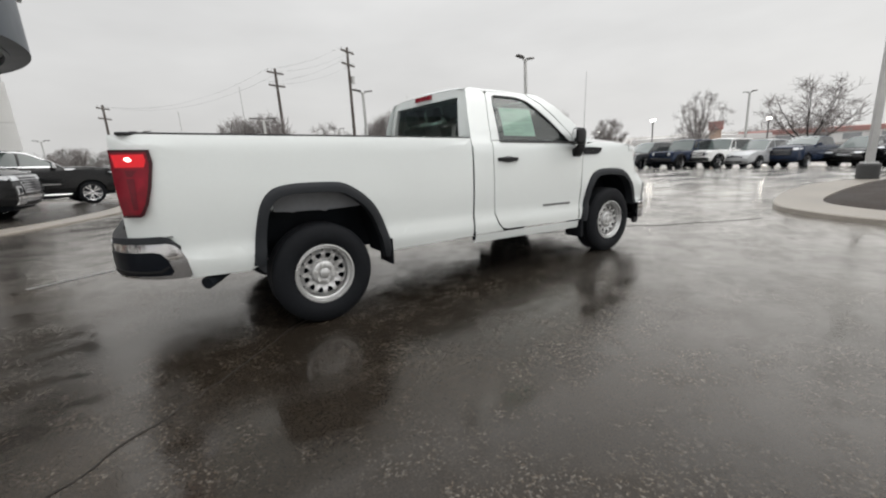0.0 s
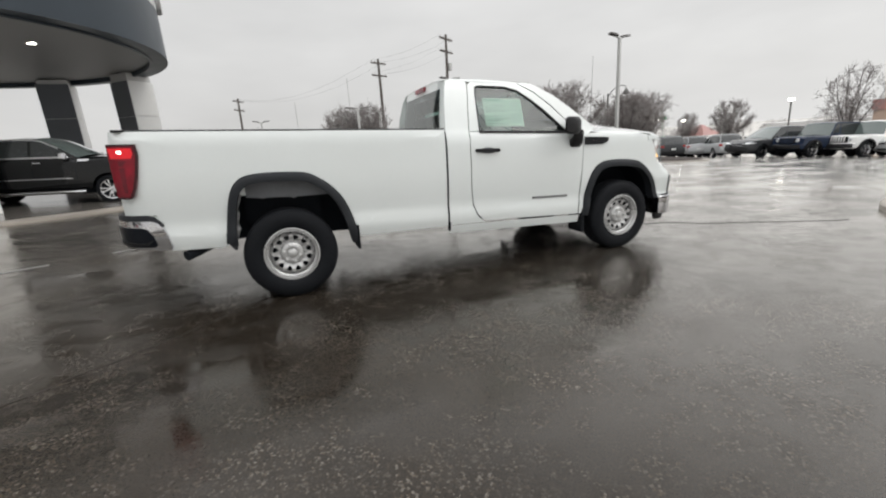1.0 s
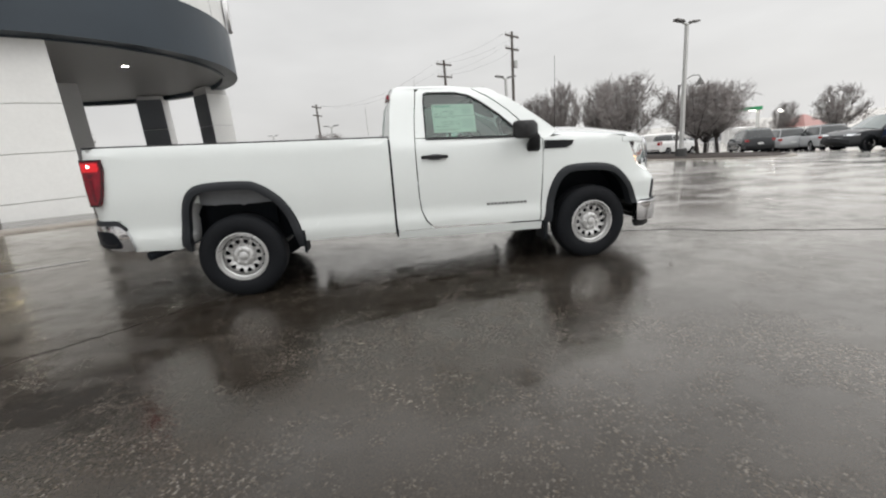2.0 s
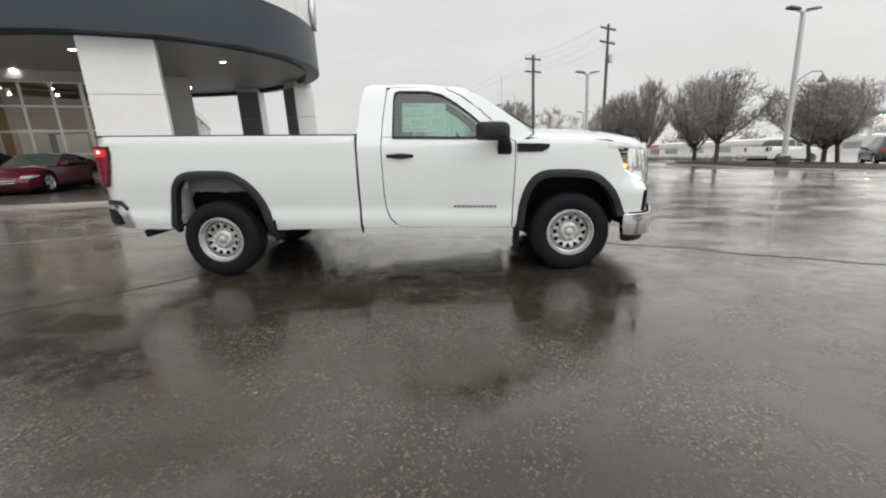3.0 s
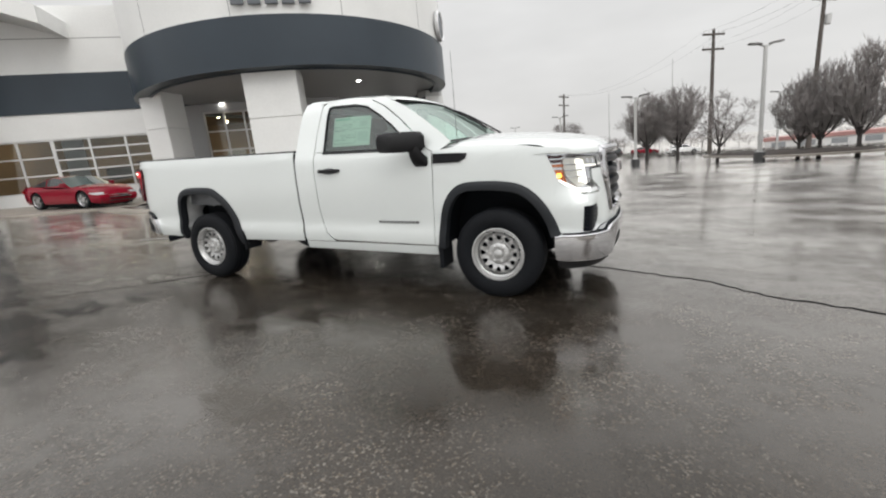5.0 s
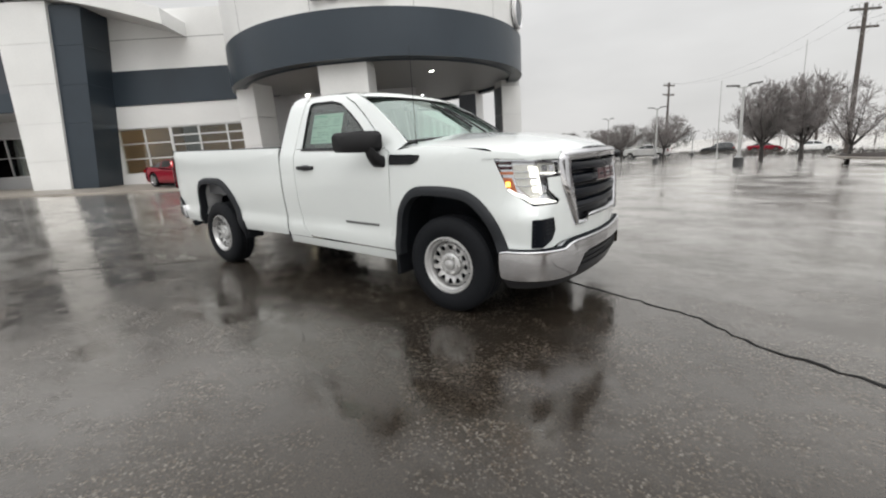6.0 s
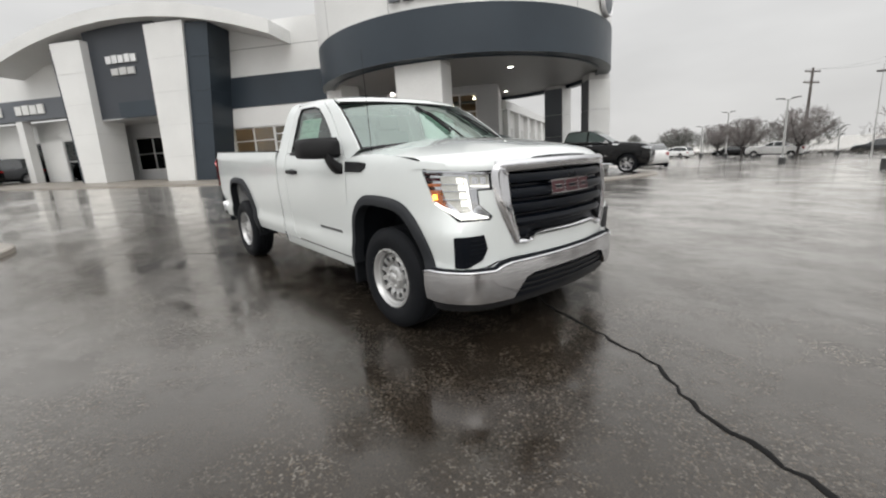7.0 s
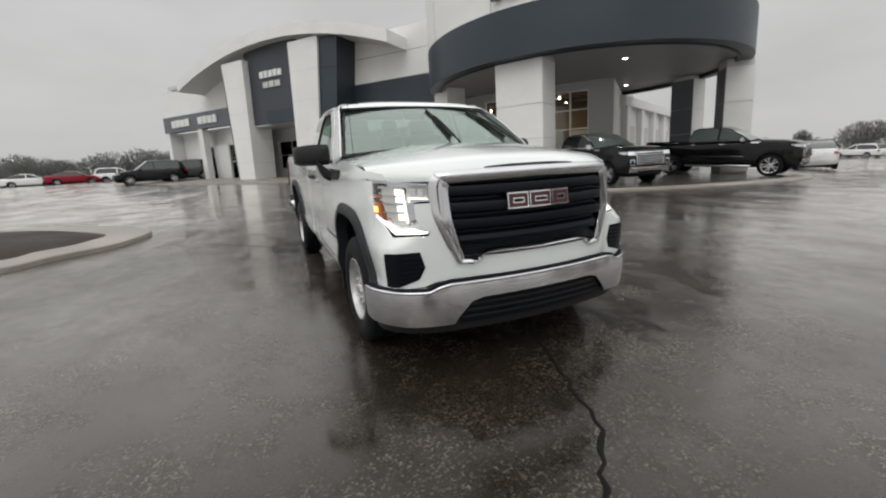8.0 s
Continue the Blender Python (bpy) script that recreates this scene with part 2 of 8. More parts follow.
# ---- building blocks ----
def part(name, bm, material_, parent=None, label="", smooth=False):
    """Links a bmesh as one mesh object under a thing or a part."""
    me = bpy.data.meshes.new(name)
    bmesh.ops.recalc_face_normals(bm, faces=bm.faces)
    bm.to_mesh(me)
    bm.free()
    for m in (material_ if isinstance(material_, (list, tuple)) else [material_]):
        me.materials.append(m)
    if smooth:
        for f in me.polygons:
            f.use_smooth = True
        me.set_sharp_from_angle(angle=radians(smooth if smooth > 1 else 35))
    ob = new(name, me)
    ob.parent = parent
    if label:
        ob["label"] = label
    return ob


def thing(name, m, label, category, group="", kind=""):
    ob = new(name)
    ob.matrix_world = m
    ob.empty_display_size = 0.2
    return tagged(ob, label, category, group, kind)


def box(bm, x0, x1, y0, y1, z0, z1, bevel=0.0, seg=1, m=None):
    c = Matrix.Translation(((x0 + x1) / 2, (y0 + y1) / 2, (z0 + z1) / 2)) @ Matrix.Diagonal((abs(x1 - x0), abs(y1 - y0), abs(z1 - z0), 1))
    made = bmesh.ops.create_cube(bm, size=1, matrix=(m @ c) if m else c)
    if bevel:
        edges = list({e for v in made["verts"] for e in v.link_edges})
        bmesh.ops.bevel(bm, geom=edges, offset=bevel, segments=seg, profile=0.6, affect="EDGES")


def tube(bm, p0, p1, r0, r1=None, n=8, cap=True):
    r1 = r0 if r1 is None else r1
    p0, p1 = Vector(p0), Vector(p1)
    q = (p1 - p0).to_track_quat("Z", "Y")
    rings = []
    for p, r in ((p0, r0), (p1, r1)):
        rings.append([bm.verts.new(p + q @ Vector((r * math.cos(2 * math.pi * k / n), r * math.sin(2 * math.pi * k / n), 0))) for k in range(n)])
    for k in range(n):
        bm.faces.new((rings[0][k], rings[0][(k + 1) % n], rings[1][(k + 1) % n], rings[1][k]))
    if cap:
        bm.faces.new(rings[0][::-1])
        bm.faces.new(rings[1])


def loft(bm, rings, closed=True, caps=True):
    """Skins rings of points (all of one length)."""
    vs = [[bm.verts.new(p) for p in r] for r in rings]
    n = len(vs[0])
    for a, b in zip(vs, vs[1:]):
        for k in range(n if closed else n - 1):
            bm.faces.new((a[k], a[(k + 1) % n], b[(k + 1) % n], b[k]))
    if caps and closed:
        bm.faces.new(vs[0][::-1])
        bm.faces.new(vs[-1])
    return vs


def lathe(bm, profile, n=32, axis="y", turn=0.0):
    """Turns (radius, along) pairs round an axis through the origin."""
    rings = []
    for r, h in profile:
        ring = []
        for k in range(n):
            a = 2 * math.pi * k / n + turn
            c, s = r * math.cos(a), r * math.sin(a)
            ring.append((c, h, s) if axis == "y" else (c, s, h))
        rings.append(ring)
    return loft(bm, rings, True, False)


def ground_z(x, y=0.0):
    """The lot falls away from the building, gently by the truck and more steeply far off."""
    z = float(np.interp(x, [-45, -4, 4, 15, 36, 60], [1.572, 0.096, -0.096, -0.36, -1.46, -1.6]))
    w = min(1.0, max(0.0, (x + 8 + 0.5 * max(0.0, y - 13)) / 10))
    return z + w * float(np.interp(y, [13, 23, 45, 90], [0.0, -0.30, -1.0, -1.4]))


# ---- the lot ----
def make_ground():
    def steps(lo, hi):
        v = [lo, lo / 2, lo / 4, hi, hi / 2, hi / 4] + [-4, 4, 15, -45, 36, 13, 23, 45] + list(range(-60, 91, 3))
        return sorted(set(float(a) for a in v))
    xs, ys = steps(-900, 900), steps(-900, 900)
    verts = [(x, y, ground_z(x, y)) for x in xs for y in ys]
    n = len(ys)
    faces = [(i * n + j, (i + 1) * n + j, (i + 1) * n + j + 1, i * n + j + 1) for i in range(len(xs) - 1) for j in range(n - 1)]
    me = bpy.data.meshes.new("ground")
    me.from_pydata(verts, [], faces)
    me.materials.append(ASPHALT)
    tagged(new("ground", me), "wet dark asphalt lot with puddles and damp patches", "ground", kind="structure")


make_ground()


def crack(points, width, seed, name="crack", mat_=CRACK, label="dark jagged crack in the wet asphalt"):
    rnd = random.Random(seed)
    bm = bmesh.new()
    pts = []
    for a, b in zip(points, points[1:]):
        n = max(2, int((Vector(b) - Vector(a)).length / 0.07))
        pts += [Vector(a).lerp(Vector(b), k / n) for k in range(n)]
    rows = []
    for k, p in enumerate(pts):
        d = (pts[min(k + 1, len(pts) - 1)] - pts[max(k - 1, 0)]).normalized()
        side = Vector((-d.y, d.x))
        p = p + side * rnd.uniform(-0.018, 0.018)
        w = width * rnd.uniform(0.5, 1.3)
        rows.append([(q.x, q.y, ground_z(q.x, q.y) + h) for q, h in ((p + side * w, 0.002), (p + side * w * 0.5, 0.0045), (p - side * w * 0.5, 0.0045), (p - side * w, 0.002))])
    loft(bm, rows, closed=False)
    tagged(part(name, bm, mat_), label, "crack", kind="structure")


crack([(3.2, 0.75), (4.17, 0.16), (4.5, 0.05), (4.75, -0.03), (4.95, -0.12), (5.18, -0.2), (5.33, -0.36), (5.5, -0.5), (5.72, -0.6), (6.0, -0.72), (6.4, -0.95), (7.2, -1.3)], 0.015, 4)
crack([(0.05, -0.62), (-0.28, -0.90), (-0.60, -1.22), (-0.95, -1.53), (-1.24, -1.77), (-1.55, -2.05), (-1.95, -2.45)], 0.007, 8, "paving_seam", SEAM, "faint brown seam in the wet asphalt")


def line_paint(a, b, width):
    bm = bmesh.new()
    a, b = Vector(a), Vector(b)
    s = (b - a).normalized()
    s = Vector((-s.y, s.x)) * width / 2
    n = 12
    rows = []
    for k in range(n + 1):
        p = a.lerp(b, k / n)
        rows.append([((p + s).x, (p + s).y, ground_z((p + s).x) + 0.004), ((p - s).x, (p - s).y, ground_z((p - s).x) + 0.004)])
    loft(bm, rows, closed=False)
    tagged(part("line_marking", bm, LINE), "worn pale painted line on the asphalt", "line marking", "painted lines", "structure")
line_paint((-28.0, -9.4), (-25.1, -5.6), 0.14)
line_paint((-23.1, -8.3), (-20.2, -4.6), 0.14)
line_paint((-18.3, -7.2), (-16.4, -4.4), 0.12)
line_paint((-2.35, 2.1), (-1.3, 2.62), 0.10)
line_paint((-4.6, 0.9), (-2.9, 1.75), 0.10)


def island(outline, name, label, mulch_inset=0.75, height=0.09, fill=MULCH):
    """A kerbed bed: a concrete rim and a bed of mulch inside it."""
    c = sum((Vector(p) for p in outline), Vector((0, 0))) / len(outline)
    pts = []
    n = len(outline)
    for k in range(n):                                        # rounds the outline
        p0, p1, p2, p3 = (Vector(outline[(k + j) % n]) for j in (-1, 0, 1, 2))
        for s in range(6):
            t = s / 6
            pts.append(0.5 * (2 * p1 + (p2 - p0) * t + (2 * p0 - 5 * p1 + 4 * p2 - p3) * t * t + (3 * p1 - p0 - 3 * p2 + p3) * t ** 3))
    def ring(inset, h):
        out = []
        for p in pts:
            q = p + (c - p).normalized() * inset
            out.append((q.x, q.y, ground_z(q.x) + h))
        return out
    th = thing(name, Matrix(), label, "island", kind="structure")
    bm = bmesh.new()
    loft(bm, [ring(0, -0.05), ring(0.0, height * 0.8), ring(0.03, height), ring(mulch_inset, height), ring(mulch_inset + 0.01, 0)], caps=False)
    part("kerb", bm, KERB, th, "pale wet concrete kerb", smooth=30)
    bm = bmesh.new()
    loft(bm, [ring(mulch_inset, height - 0.03), ring(mulch_inset + 0.25, height + 0.05), ring(mulch_inset + 1.0, height + 0.09)])
    part("mulch_bed", bm, fill, th, "dark brown mulch", smooth=60)
    return th


island([(-3.15, -3.70), (-2.45, -3.98), (-1.9, -4.52), (-1.25, -5.05), (-1.6, -7.2), (-3.4, -8.7), (-5.8, -8.4), (-6.7, -6.9), (-5.8, -4.9), (-4.3, -3.65)], "island_west", "kerbed traffic island with dark mulch")
island([(9.0, -0.75), (7.75, -1.65), (7.4, -3.4), (8.4, -6.5), (12.0, -7.5), (17.0, -6.5), (18.4, -3.0), (16.5, -0.9), (12.5, -0.2)], "island_east", "kerbed traffic island with dark mulch", mulch_inset=0.9)

# ---- the dealership: u runs along the front, y into the building ----
BLD = pose(-23.3, 5.3, 0, 0, 0, 39)
DRUM = (15.11, -0.77)
DR = 7.42


def wall(name, u0, u1, y0, y1, z0, z1, mat_, label, bevel=0.0):
    bm = bmesh.new()
    box(bm, u0, u1, y0, y1, z0, z1, bevel)
    ob = part(name, bm, mat_)
    ob.matrix_world = BLD
    return tagged(ob, label, "wall", kind="structure")


# front wall round the long window and round the glazed entry
wall("wall_front_upper", -1.2, 16.9, 0.0, 0.35, 6.85, 9.8, WHITE_PANEL, "white panelled upper wall of the dealership")
wall("wall_front_band", -1.2, 9.4, -0.06, 0.35, 5.08, 6.85, NAVY, "dark blue-grey band above the showroom window")
wall("wall_front_lintel", -0.9, 9.4, 0.0, 0.35, 3.9, 5.08, WHITE_PANEL, "white wall strip above the showroom window")
wall("wall_front_sill", 0.2, 9.4, 0.0, 0.35, 0.3, 1.42, WHITE_PANEL, "white wall strip under the showroom window")
wall("wall_front_jamb", -0.9, 0.2, 0.002, 0.35, 0.3, 3.9, WHITE_PANEL, "white wall beside the showroom window")
# entry walls use the soffit grey: the canopy's shade is put into their colour
wall("wall_entry_head", 9.4, 16.9, 0.0, 0.35, 4.72, 6.85, SOFFIT, "shade-grey wall above the glazed entry")
wall("wall_entry_left", 7.7, 9.9, -0.004, 0.35, 0.3, 5.07, SOFFIT, "shade-grey wall beside the glazed entry")
wall("wall_entry_right", 15.7, 16.9, -0.02, 0.35, 0.3, 4.72, SOFFIT, "shade-grey end wall beside the glazed entry")
wall("wall_side", 16.6, 16.9, 0.35, 24.0, 0.3, 9.3, WHITE_PANEL, "white side wall of the dealership")
wall("wall_back", -20.0, 16.6, 23.7, 24.0, 0.3, 9.3, WHITE_PANEL, "plain back wall of the dealership")
wall("roof_slab", -20.0, 16.6, 0.35, 23.7, 9.2, 9.5, GREY_PANEL, "flat roof of the dealership")
wall("wall_inner", 0.3, 16.6, 9.0, 9.2, 0.3, 5.2, WARM_WALL, "warm lit inner wall of the showroom")
wall("wall_party", -1.2, -0.9, 0.35, 9.0, 0.3, 5.2, WARM_WALL, "inner side wall of the showroom")
wall("floor_showroom", -0.9, 16.6, 0.0, 9.0, 0.55, 0.78, TILE, "pale tiled showroom floor")
wall("ceiling", -0.9, 16.6, 0.35, 9.0, 5.1, 5.2, CEILING_WOOD, "brown wooden showroom ceiling")

# panel joints of the upper wall
for z in (8.38,):
    wall("joint", 0.3, 9.4, -0.006, 0.01, z, z + 0.025, JOINT, "thin panel joint in the white wall")

# low service wing that angles away beyond the canopy
WING = BLD @ pose(16.9, 5.0, 0, 0, 0, 77.8)


def wing_piece(name, u0, u1, y0, y1, z0, z1, mat_, label):
    wall(name, u0, u1, y0, y1, z0, z1, mat_, label).matrix_world = WING


wing_piece("service_wall", 0.0, 19.4, 0.0, 0.3, 0.2, 4.9, WHITE_PANEL, "white wall of the low service wing")
wing_piece("service_parapet", -0.3, 19.6, -0.42, 0.3, 4.2, 4.75, WHITE_PANEL, "white overhanging edge of the service wing")
for k in range(6):
    wing_piece("pilaster", 0.3 + 3.5 * k, 1.0 + 3.5 * k, -0.35, 0.0, 0.2, 4.2, WHITE_PANEL, "white pilaster on the service wing")
for k in range(5):
    wing_piece("service_door", 1.5 + 3.5 * k, 3.3 + 3.5 * k, -0.04, 0.0, 0.3, 3.1, GREY_PANEL, "pale grey overhead door of the service wing")


def window(name, u0, u1, z0, z1, cols, rows, label, y=0.12, sash=0.045):
    th = thing(name, BLD, label, "window", kind="structure")
    bm = bmesh.new()
    box(bm, u0, u0 + 0.07, y - 0.05, y + 0.05, z0, z1)
    box(bm, u1 - 0.07, u1, y - 0.05, y + 0.05, z0, z1)
    box(bm, u0 + 0.07, u1 - 0.07, y - 0.05, y + 0.05, z1 - 0.07, z1)
    box(bm, u0 + 0.07, u1 - 0.07, y - 0.05, y + 0.05, z0, z0 + 0.07)
    part("window_frame", bm, ALU, th, "pale aluminium frame")
    for k in range(1, cols):
        u = u0 + (u1 - u0) * k / cols
        bm = bmesh.new()
        box(bm, u - sash, u + sash, y - 0.04, y + 0.04, z0 + 0.07, z1 - 0.07)
        part("mullion", bm, ALU, th)
    for k in range(1, rows):
        z = z0 + (z1 - z0) * k / rows
        bm = bmesh.new()
        box(bm, u0 + 0.07, u1 - 0.07, y - 0.03, y + 0.03, z - sash * 0.8, z + sash * 0.8)
        part("glazing_bar", bm, ALU, th)
    for i in range(cols):
        for j in range(rows):
            a, b = u0 + (u1 - u0) * i / cols, u0 + (u1 - u0) * (i + 1) / cols
            c, d = z0 + (z1 - z0) * j / rows, z0 + (z1 - z0) * (j + 1) / rows
            bm = bmesh.new()
            box(bm, a + sash, b - sash, y - 0.006, y + 0.006, c + sash, d - sash)
            pane = part("pane", bm, PANE, th)
            pane.visible_shadow = False
    return th


window("window_1", 0.2, 3.05, 1.42, 3.9, 2, 3, "wide showroom window with pale frames")
window("window_2", 3.05, 7.7, 1.42, 3.9, 3, 5, "showroom window of small panes like a glazed overhead door")
window("window_3", 9.9, 12.8, 0.78, 4.72, 3, 4, "tall glazed entry wall under the canopy")
window("window_4", 12.8, 15.7, 0.78, 4.72, 3, 4, "tall glazed entry doors under the canopy")

# ---- showroom contents seen through the glass ----
def ceiling_spot(u, y):
    th = thing("ceiling_light", BLD @ pose(u, y, 5.095), "small bright warm pendant light of the showroom", "ceiling light", "showroom ceiling lights")
    bm = bmesh.new()
    lathe(bm, [(0.0001, -0.20), (0.05, -0.19), (0.075, -0.16), (0.075, -0.12), (0.04, -0.09), (0.012, -0.08), (0.012, 0.0)], 10, "z")
    part("diffuser", bm, WARM_ON, th)


for k in range(9):
    for j in range(3):
        ceiling_spot(0.8 + 1.8 * k, 1.6 + 2.4 * j)
for k, u in enumerate((3.5, 11.5)):
    la = bpy.data.lights.new("showroom_lamp", "AREA")
    la.shape, la.size, la.size_y, la.energy, la.color = "RECTANGLE", 7.0, 5.0, 150, (1.0, 0.82, 0.60)
    new("showroom_lamp", la).matrix_world = BLD @ pose(u, 4.5, 5.0)


def desk(u, y, w, h, mat_, label):
    th = thing("reception_desk", BLD @ pose(u, y, 0.78), label, "desk", "showroom desks")
    bm = bmesh.new()
    box(bm, -w / 2, w / 2, -0.35, 0.35, h - 0.05, h, 0.01)
    part("top", bm, mat_, th)
    bm = bmesh.new()
    box(bm, -w / 2 + 0.05, w / 2 - 0.05, -0.3, 0.3, 0, h - 0.05, 0.01)
    part("front_panel", bm, WARM_WALL, th)


WOOD = material("showroom wood", (0.20, 0.12, 0.06), 0.4, grain=0.3, size=6)
DISPLAY = material("dark display panel", (0.02, 0.02, 0.022), 0.3)
for k, (u, y) in enumerate(((1.5, 5.5), (4.4, 6.2), (6.6, 5.2), (10.9, 6.0), (13.6, 6.3))):
    desk(u, y, 1.6, 0.95 + 0.1 * (k % 2), WOOD, "brown wooden showroom desk")
for k, (u, z, w, h) in enumerate(((2.0, 2.4, 1.6, 0.9), (5.0, 2.2, 2.2, 1.2), (7.0, 2.6, 0.9, 1.6), (11.2, 2.4, 1.5, 1.7), (14.0, 2.6, 2.0, 1.0))):
    th = thing("wall_display", BLD @ pose(u, 8.97, z), "dark framed display on the showroom wall", "display", "showroom wall displays")
    bm = bmesh.new()
    box(bm, -w / 2, w / 2, -0.05, 0, -h / 2, h / 2, 0.01)
    part("frame", bm, ALU if k % 2 else WOOD, th)
    bm = bmesh.new()
    box(bm, -w / 2 + 0.06, w / 2 - 0.06, -0.07, -0.05, -h / 2 + 0.06, h / 2 - 0.06)
    part("screen", bm, DISPLAY if k != 1 else GREY_PANEL, th)

for u, y, z, w, h in ((10.6, 3.2, 1.1, 1.0, 1.5), (11.9, 4.0, 1.2, 1.2, 1.2), (13.4, 3.0, 0.95, 0.8, 1.6), (14.6, 4.5, 1.2, 1.1, 1.3)):
    th = thing("display_board", BLD @ pose(u, y, 0.78), "pale free-standing display board in the showroom", "display", "showroom display boards")
    bm = bmesh.new()
    box(bm, -w / 2, w / 2, -0.04, 0.04, z - 0.35, z - 0.35 + h, 0.01)
    part("board", bm, WHITE_PANEL, th)
    for s in (-1, 1):
        bm = bmesh.new()
        box(bm, s * w * 0.4 - 0.03, s * w * 0.4 + 0.03, -0.2, 0.2, 0, z - 0.35)
        part("foot", bm, DARK, th)

# ---- round canopy ----
drum = thing("entrance_canopy", BLD @ pose(DRUM[0], DRUM[1], 0), "round canopy with a dark band, white upper drum and grey soffit", "canopy", kind="structure")


def ring_mesh(prof, n=96, a0=0.0, a1=2 * math.pi):
    bm = bmesh.new()
    full = abs(a1 - a0 - 2 * math.pi) < 1e-6
    m = n if full else n + 1
    rings = [[(r * math.cos(a0 + (a1 - a0) * k / n), r * math.sin(a0 + (a1 - a0) * k / n), z) for r, z in prof] for k in range(m)]
    if full:
        rings.append(rings[0])
        loft(bm, rings, True, False)
        bmesh.ops.remove_doubles(bm, verts=bm.verts, dist=1e-5)
    else:
        loft(bm, rings, True, True)
    return bm


part("band", ring_mesh([(DR, 4.96), (DR, 6.66), (DR - 0.5, 6.66), (DR - 0.5, 4.96)]), NAVY, drum, "dark blue-grey curved band", smooth=30)
part("upper_drum", ring_mesh([(DR - 0.04, 6.66), (DR - 0.04, 10.6), (DR - 0.4, 10.6), (DR - 0.4, 6.66)]), WHITE_PANEL, drum, "white curved wall above the band", smooth=30)
for k in range(12):
    a = 2 * math.pi * (k + 0.5) / 12
    part("drum_joint", ring_mesh([(DR - 0.037, 6.68), (DR - 0.037, 10.6), (DR - 0.05, 10.6), (DR - 0.05, 6.68)], 1, a, a + 0.0025), JOINT, drum)
part("soffit", ring_mesh([(0.01, 5.12), (DR - 0.5, 5.12), (DR - 0.5, 5.22), (0.01, 5.22)]), SOFFIT, drum, "flat grey soffit")
part("soffit_lip", ring_mesh([(DR - 0.5, 4.92), (DR - 0.5, 5.11), (DR - 0.62, 5.11), (DR - 0.62, 4.92)]), NAVY, drum)

for ang, setback in ((-59.5, 0.52),):
    a = ang - 39
    col = thing("canopy_column", BLD @ pose(DRUM[0], DRUM[1], 0, 0, 0, a + 90) @ pose(0, setback, 0), "square white panelled column under the round canopy", "column", "canopy columns", "structure")
    bm = bmesh.new()
    box(bm, -0.94, 0.94, -DR + 0.06, -DR + 1.45, 0.15, 5.08, 0.02)
    part("core", bm, GREY_PANEL, col, "light grey column core")
    z = 0.2
    for h in (0.55, 1.28, 1.28, 1.62):
        bm = bmesh.new()
        box(bm, -0.97, 0.97, -DR + 0.03, -DR + 0.10, z, z + h - 0.02, 0.008)
        part("panel", bm, WHITE_PANEL, col)
        for s in (-1, 1):
            bm = bmesh.new()
            box(bm, s * 0.93, s * 0.968, -DR + 0.12, -DR + 1.4, z, z + h - 0.02, 0.006)
            part("side_panel", bm, WHITE_PANEL, col)
        z += h
for x, y, turn, half in ((-14.29, 8.63, 10, 0.575), (-6.07, 19.05, 50, 0.56), (-9.42, 20.57, 7, 0.575)):
    col = thing("canopy_column", pose(x, y, ground_z(x, y), 0, 0, turn), "slender square white panelled column under the round canopy", "column", "canopy columns", "structure")
    bm = bmesh.new()
    box(bm, -half + 0.03, half - 0.03, -half + 0.03, half - 0.03, 0.0, 5.08 - ground_z(x, y), 0.02)
    part("core", bm, GREY_PANEL, col, "light grey column core")
    z = 0.06
    hub = BLD @ Vector((DRUM[0], DRUM[1], 0))               # the face turned to the middle of the canopy takes the darker slate colour
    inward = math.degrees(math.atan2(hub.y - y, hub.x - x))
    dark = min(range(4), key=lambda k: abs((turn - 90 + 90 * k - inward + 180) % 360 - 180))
    for h in (0.55, 1.28, 1.28, 1.50):
        for k in range(4):
            bm = bmesh.new()
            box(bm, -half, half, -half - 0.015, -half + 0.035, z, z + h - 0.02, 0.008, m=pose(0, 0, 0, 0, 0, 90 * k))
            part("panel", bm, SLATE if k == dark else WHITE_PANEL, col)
        z += h

for r, a in ((4.25, -53.0), (4.4, 60.0), (4.3, 170.0), (4.3, -120)):
    a = radians(a)
    dl = thing("canopy_downlight", BLD @ pose(DRUM[0] + r * math.cos(a), DRUM[1] + r * math.sin(a), 5.12), "small lit downlight in the canopy soffit", "downlight", "canopy downlights")
    bm = bmesh.new()
    lathe(bm, [(0.0001, -0.03), (0.11, -0.03), (0.11, 0.0)], 14, "z")
    part("lens", bm, DOWN_ON, dl, smooth=True)
    bm = bmesh.new()
    lathe(bm, [(0.11, 0.0), (0.11, -0.04), (0.16, -0.04), (0.17, 0.0)], 14, "z")
    part("trim_ring", bm, ALU, dl)

# signs on the drum: plain shapes
def block_sign(m, n, w, h, gap, label, mat_=LETTER, deep=0.1, skip=()):
    th = thing("sign_letters", m, label, "sign", "wall signs")
    for k in range(n):
        if k in skip:
            continue
        bm = bmesh.new()
        x = (k - n / 2) * (w + gap)
        box(bm, x, x + w, -deep, 0, 0, h * (0.93 + 0.07 * (k % 2)), 0.012)
        part("block", bm, mat_, th)


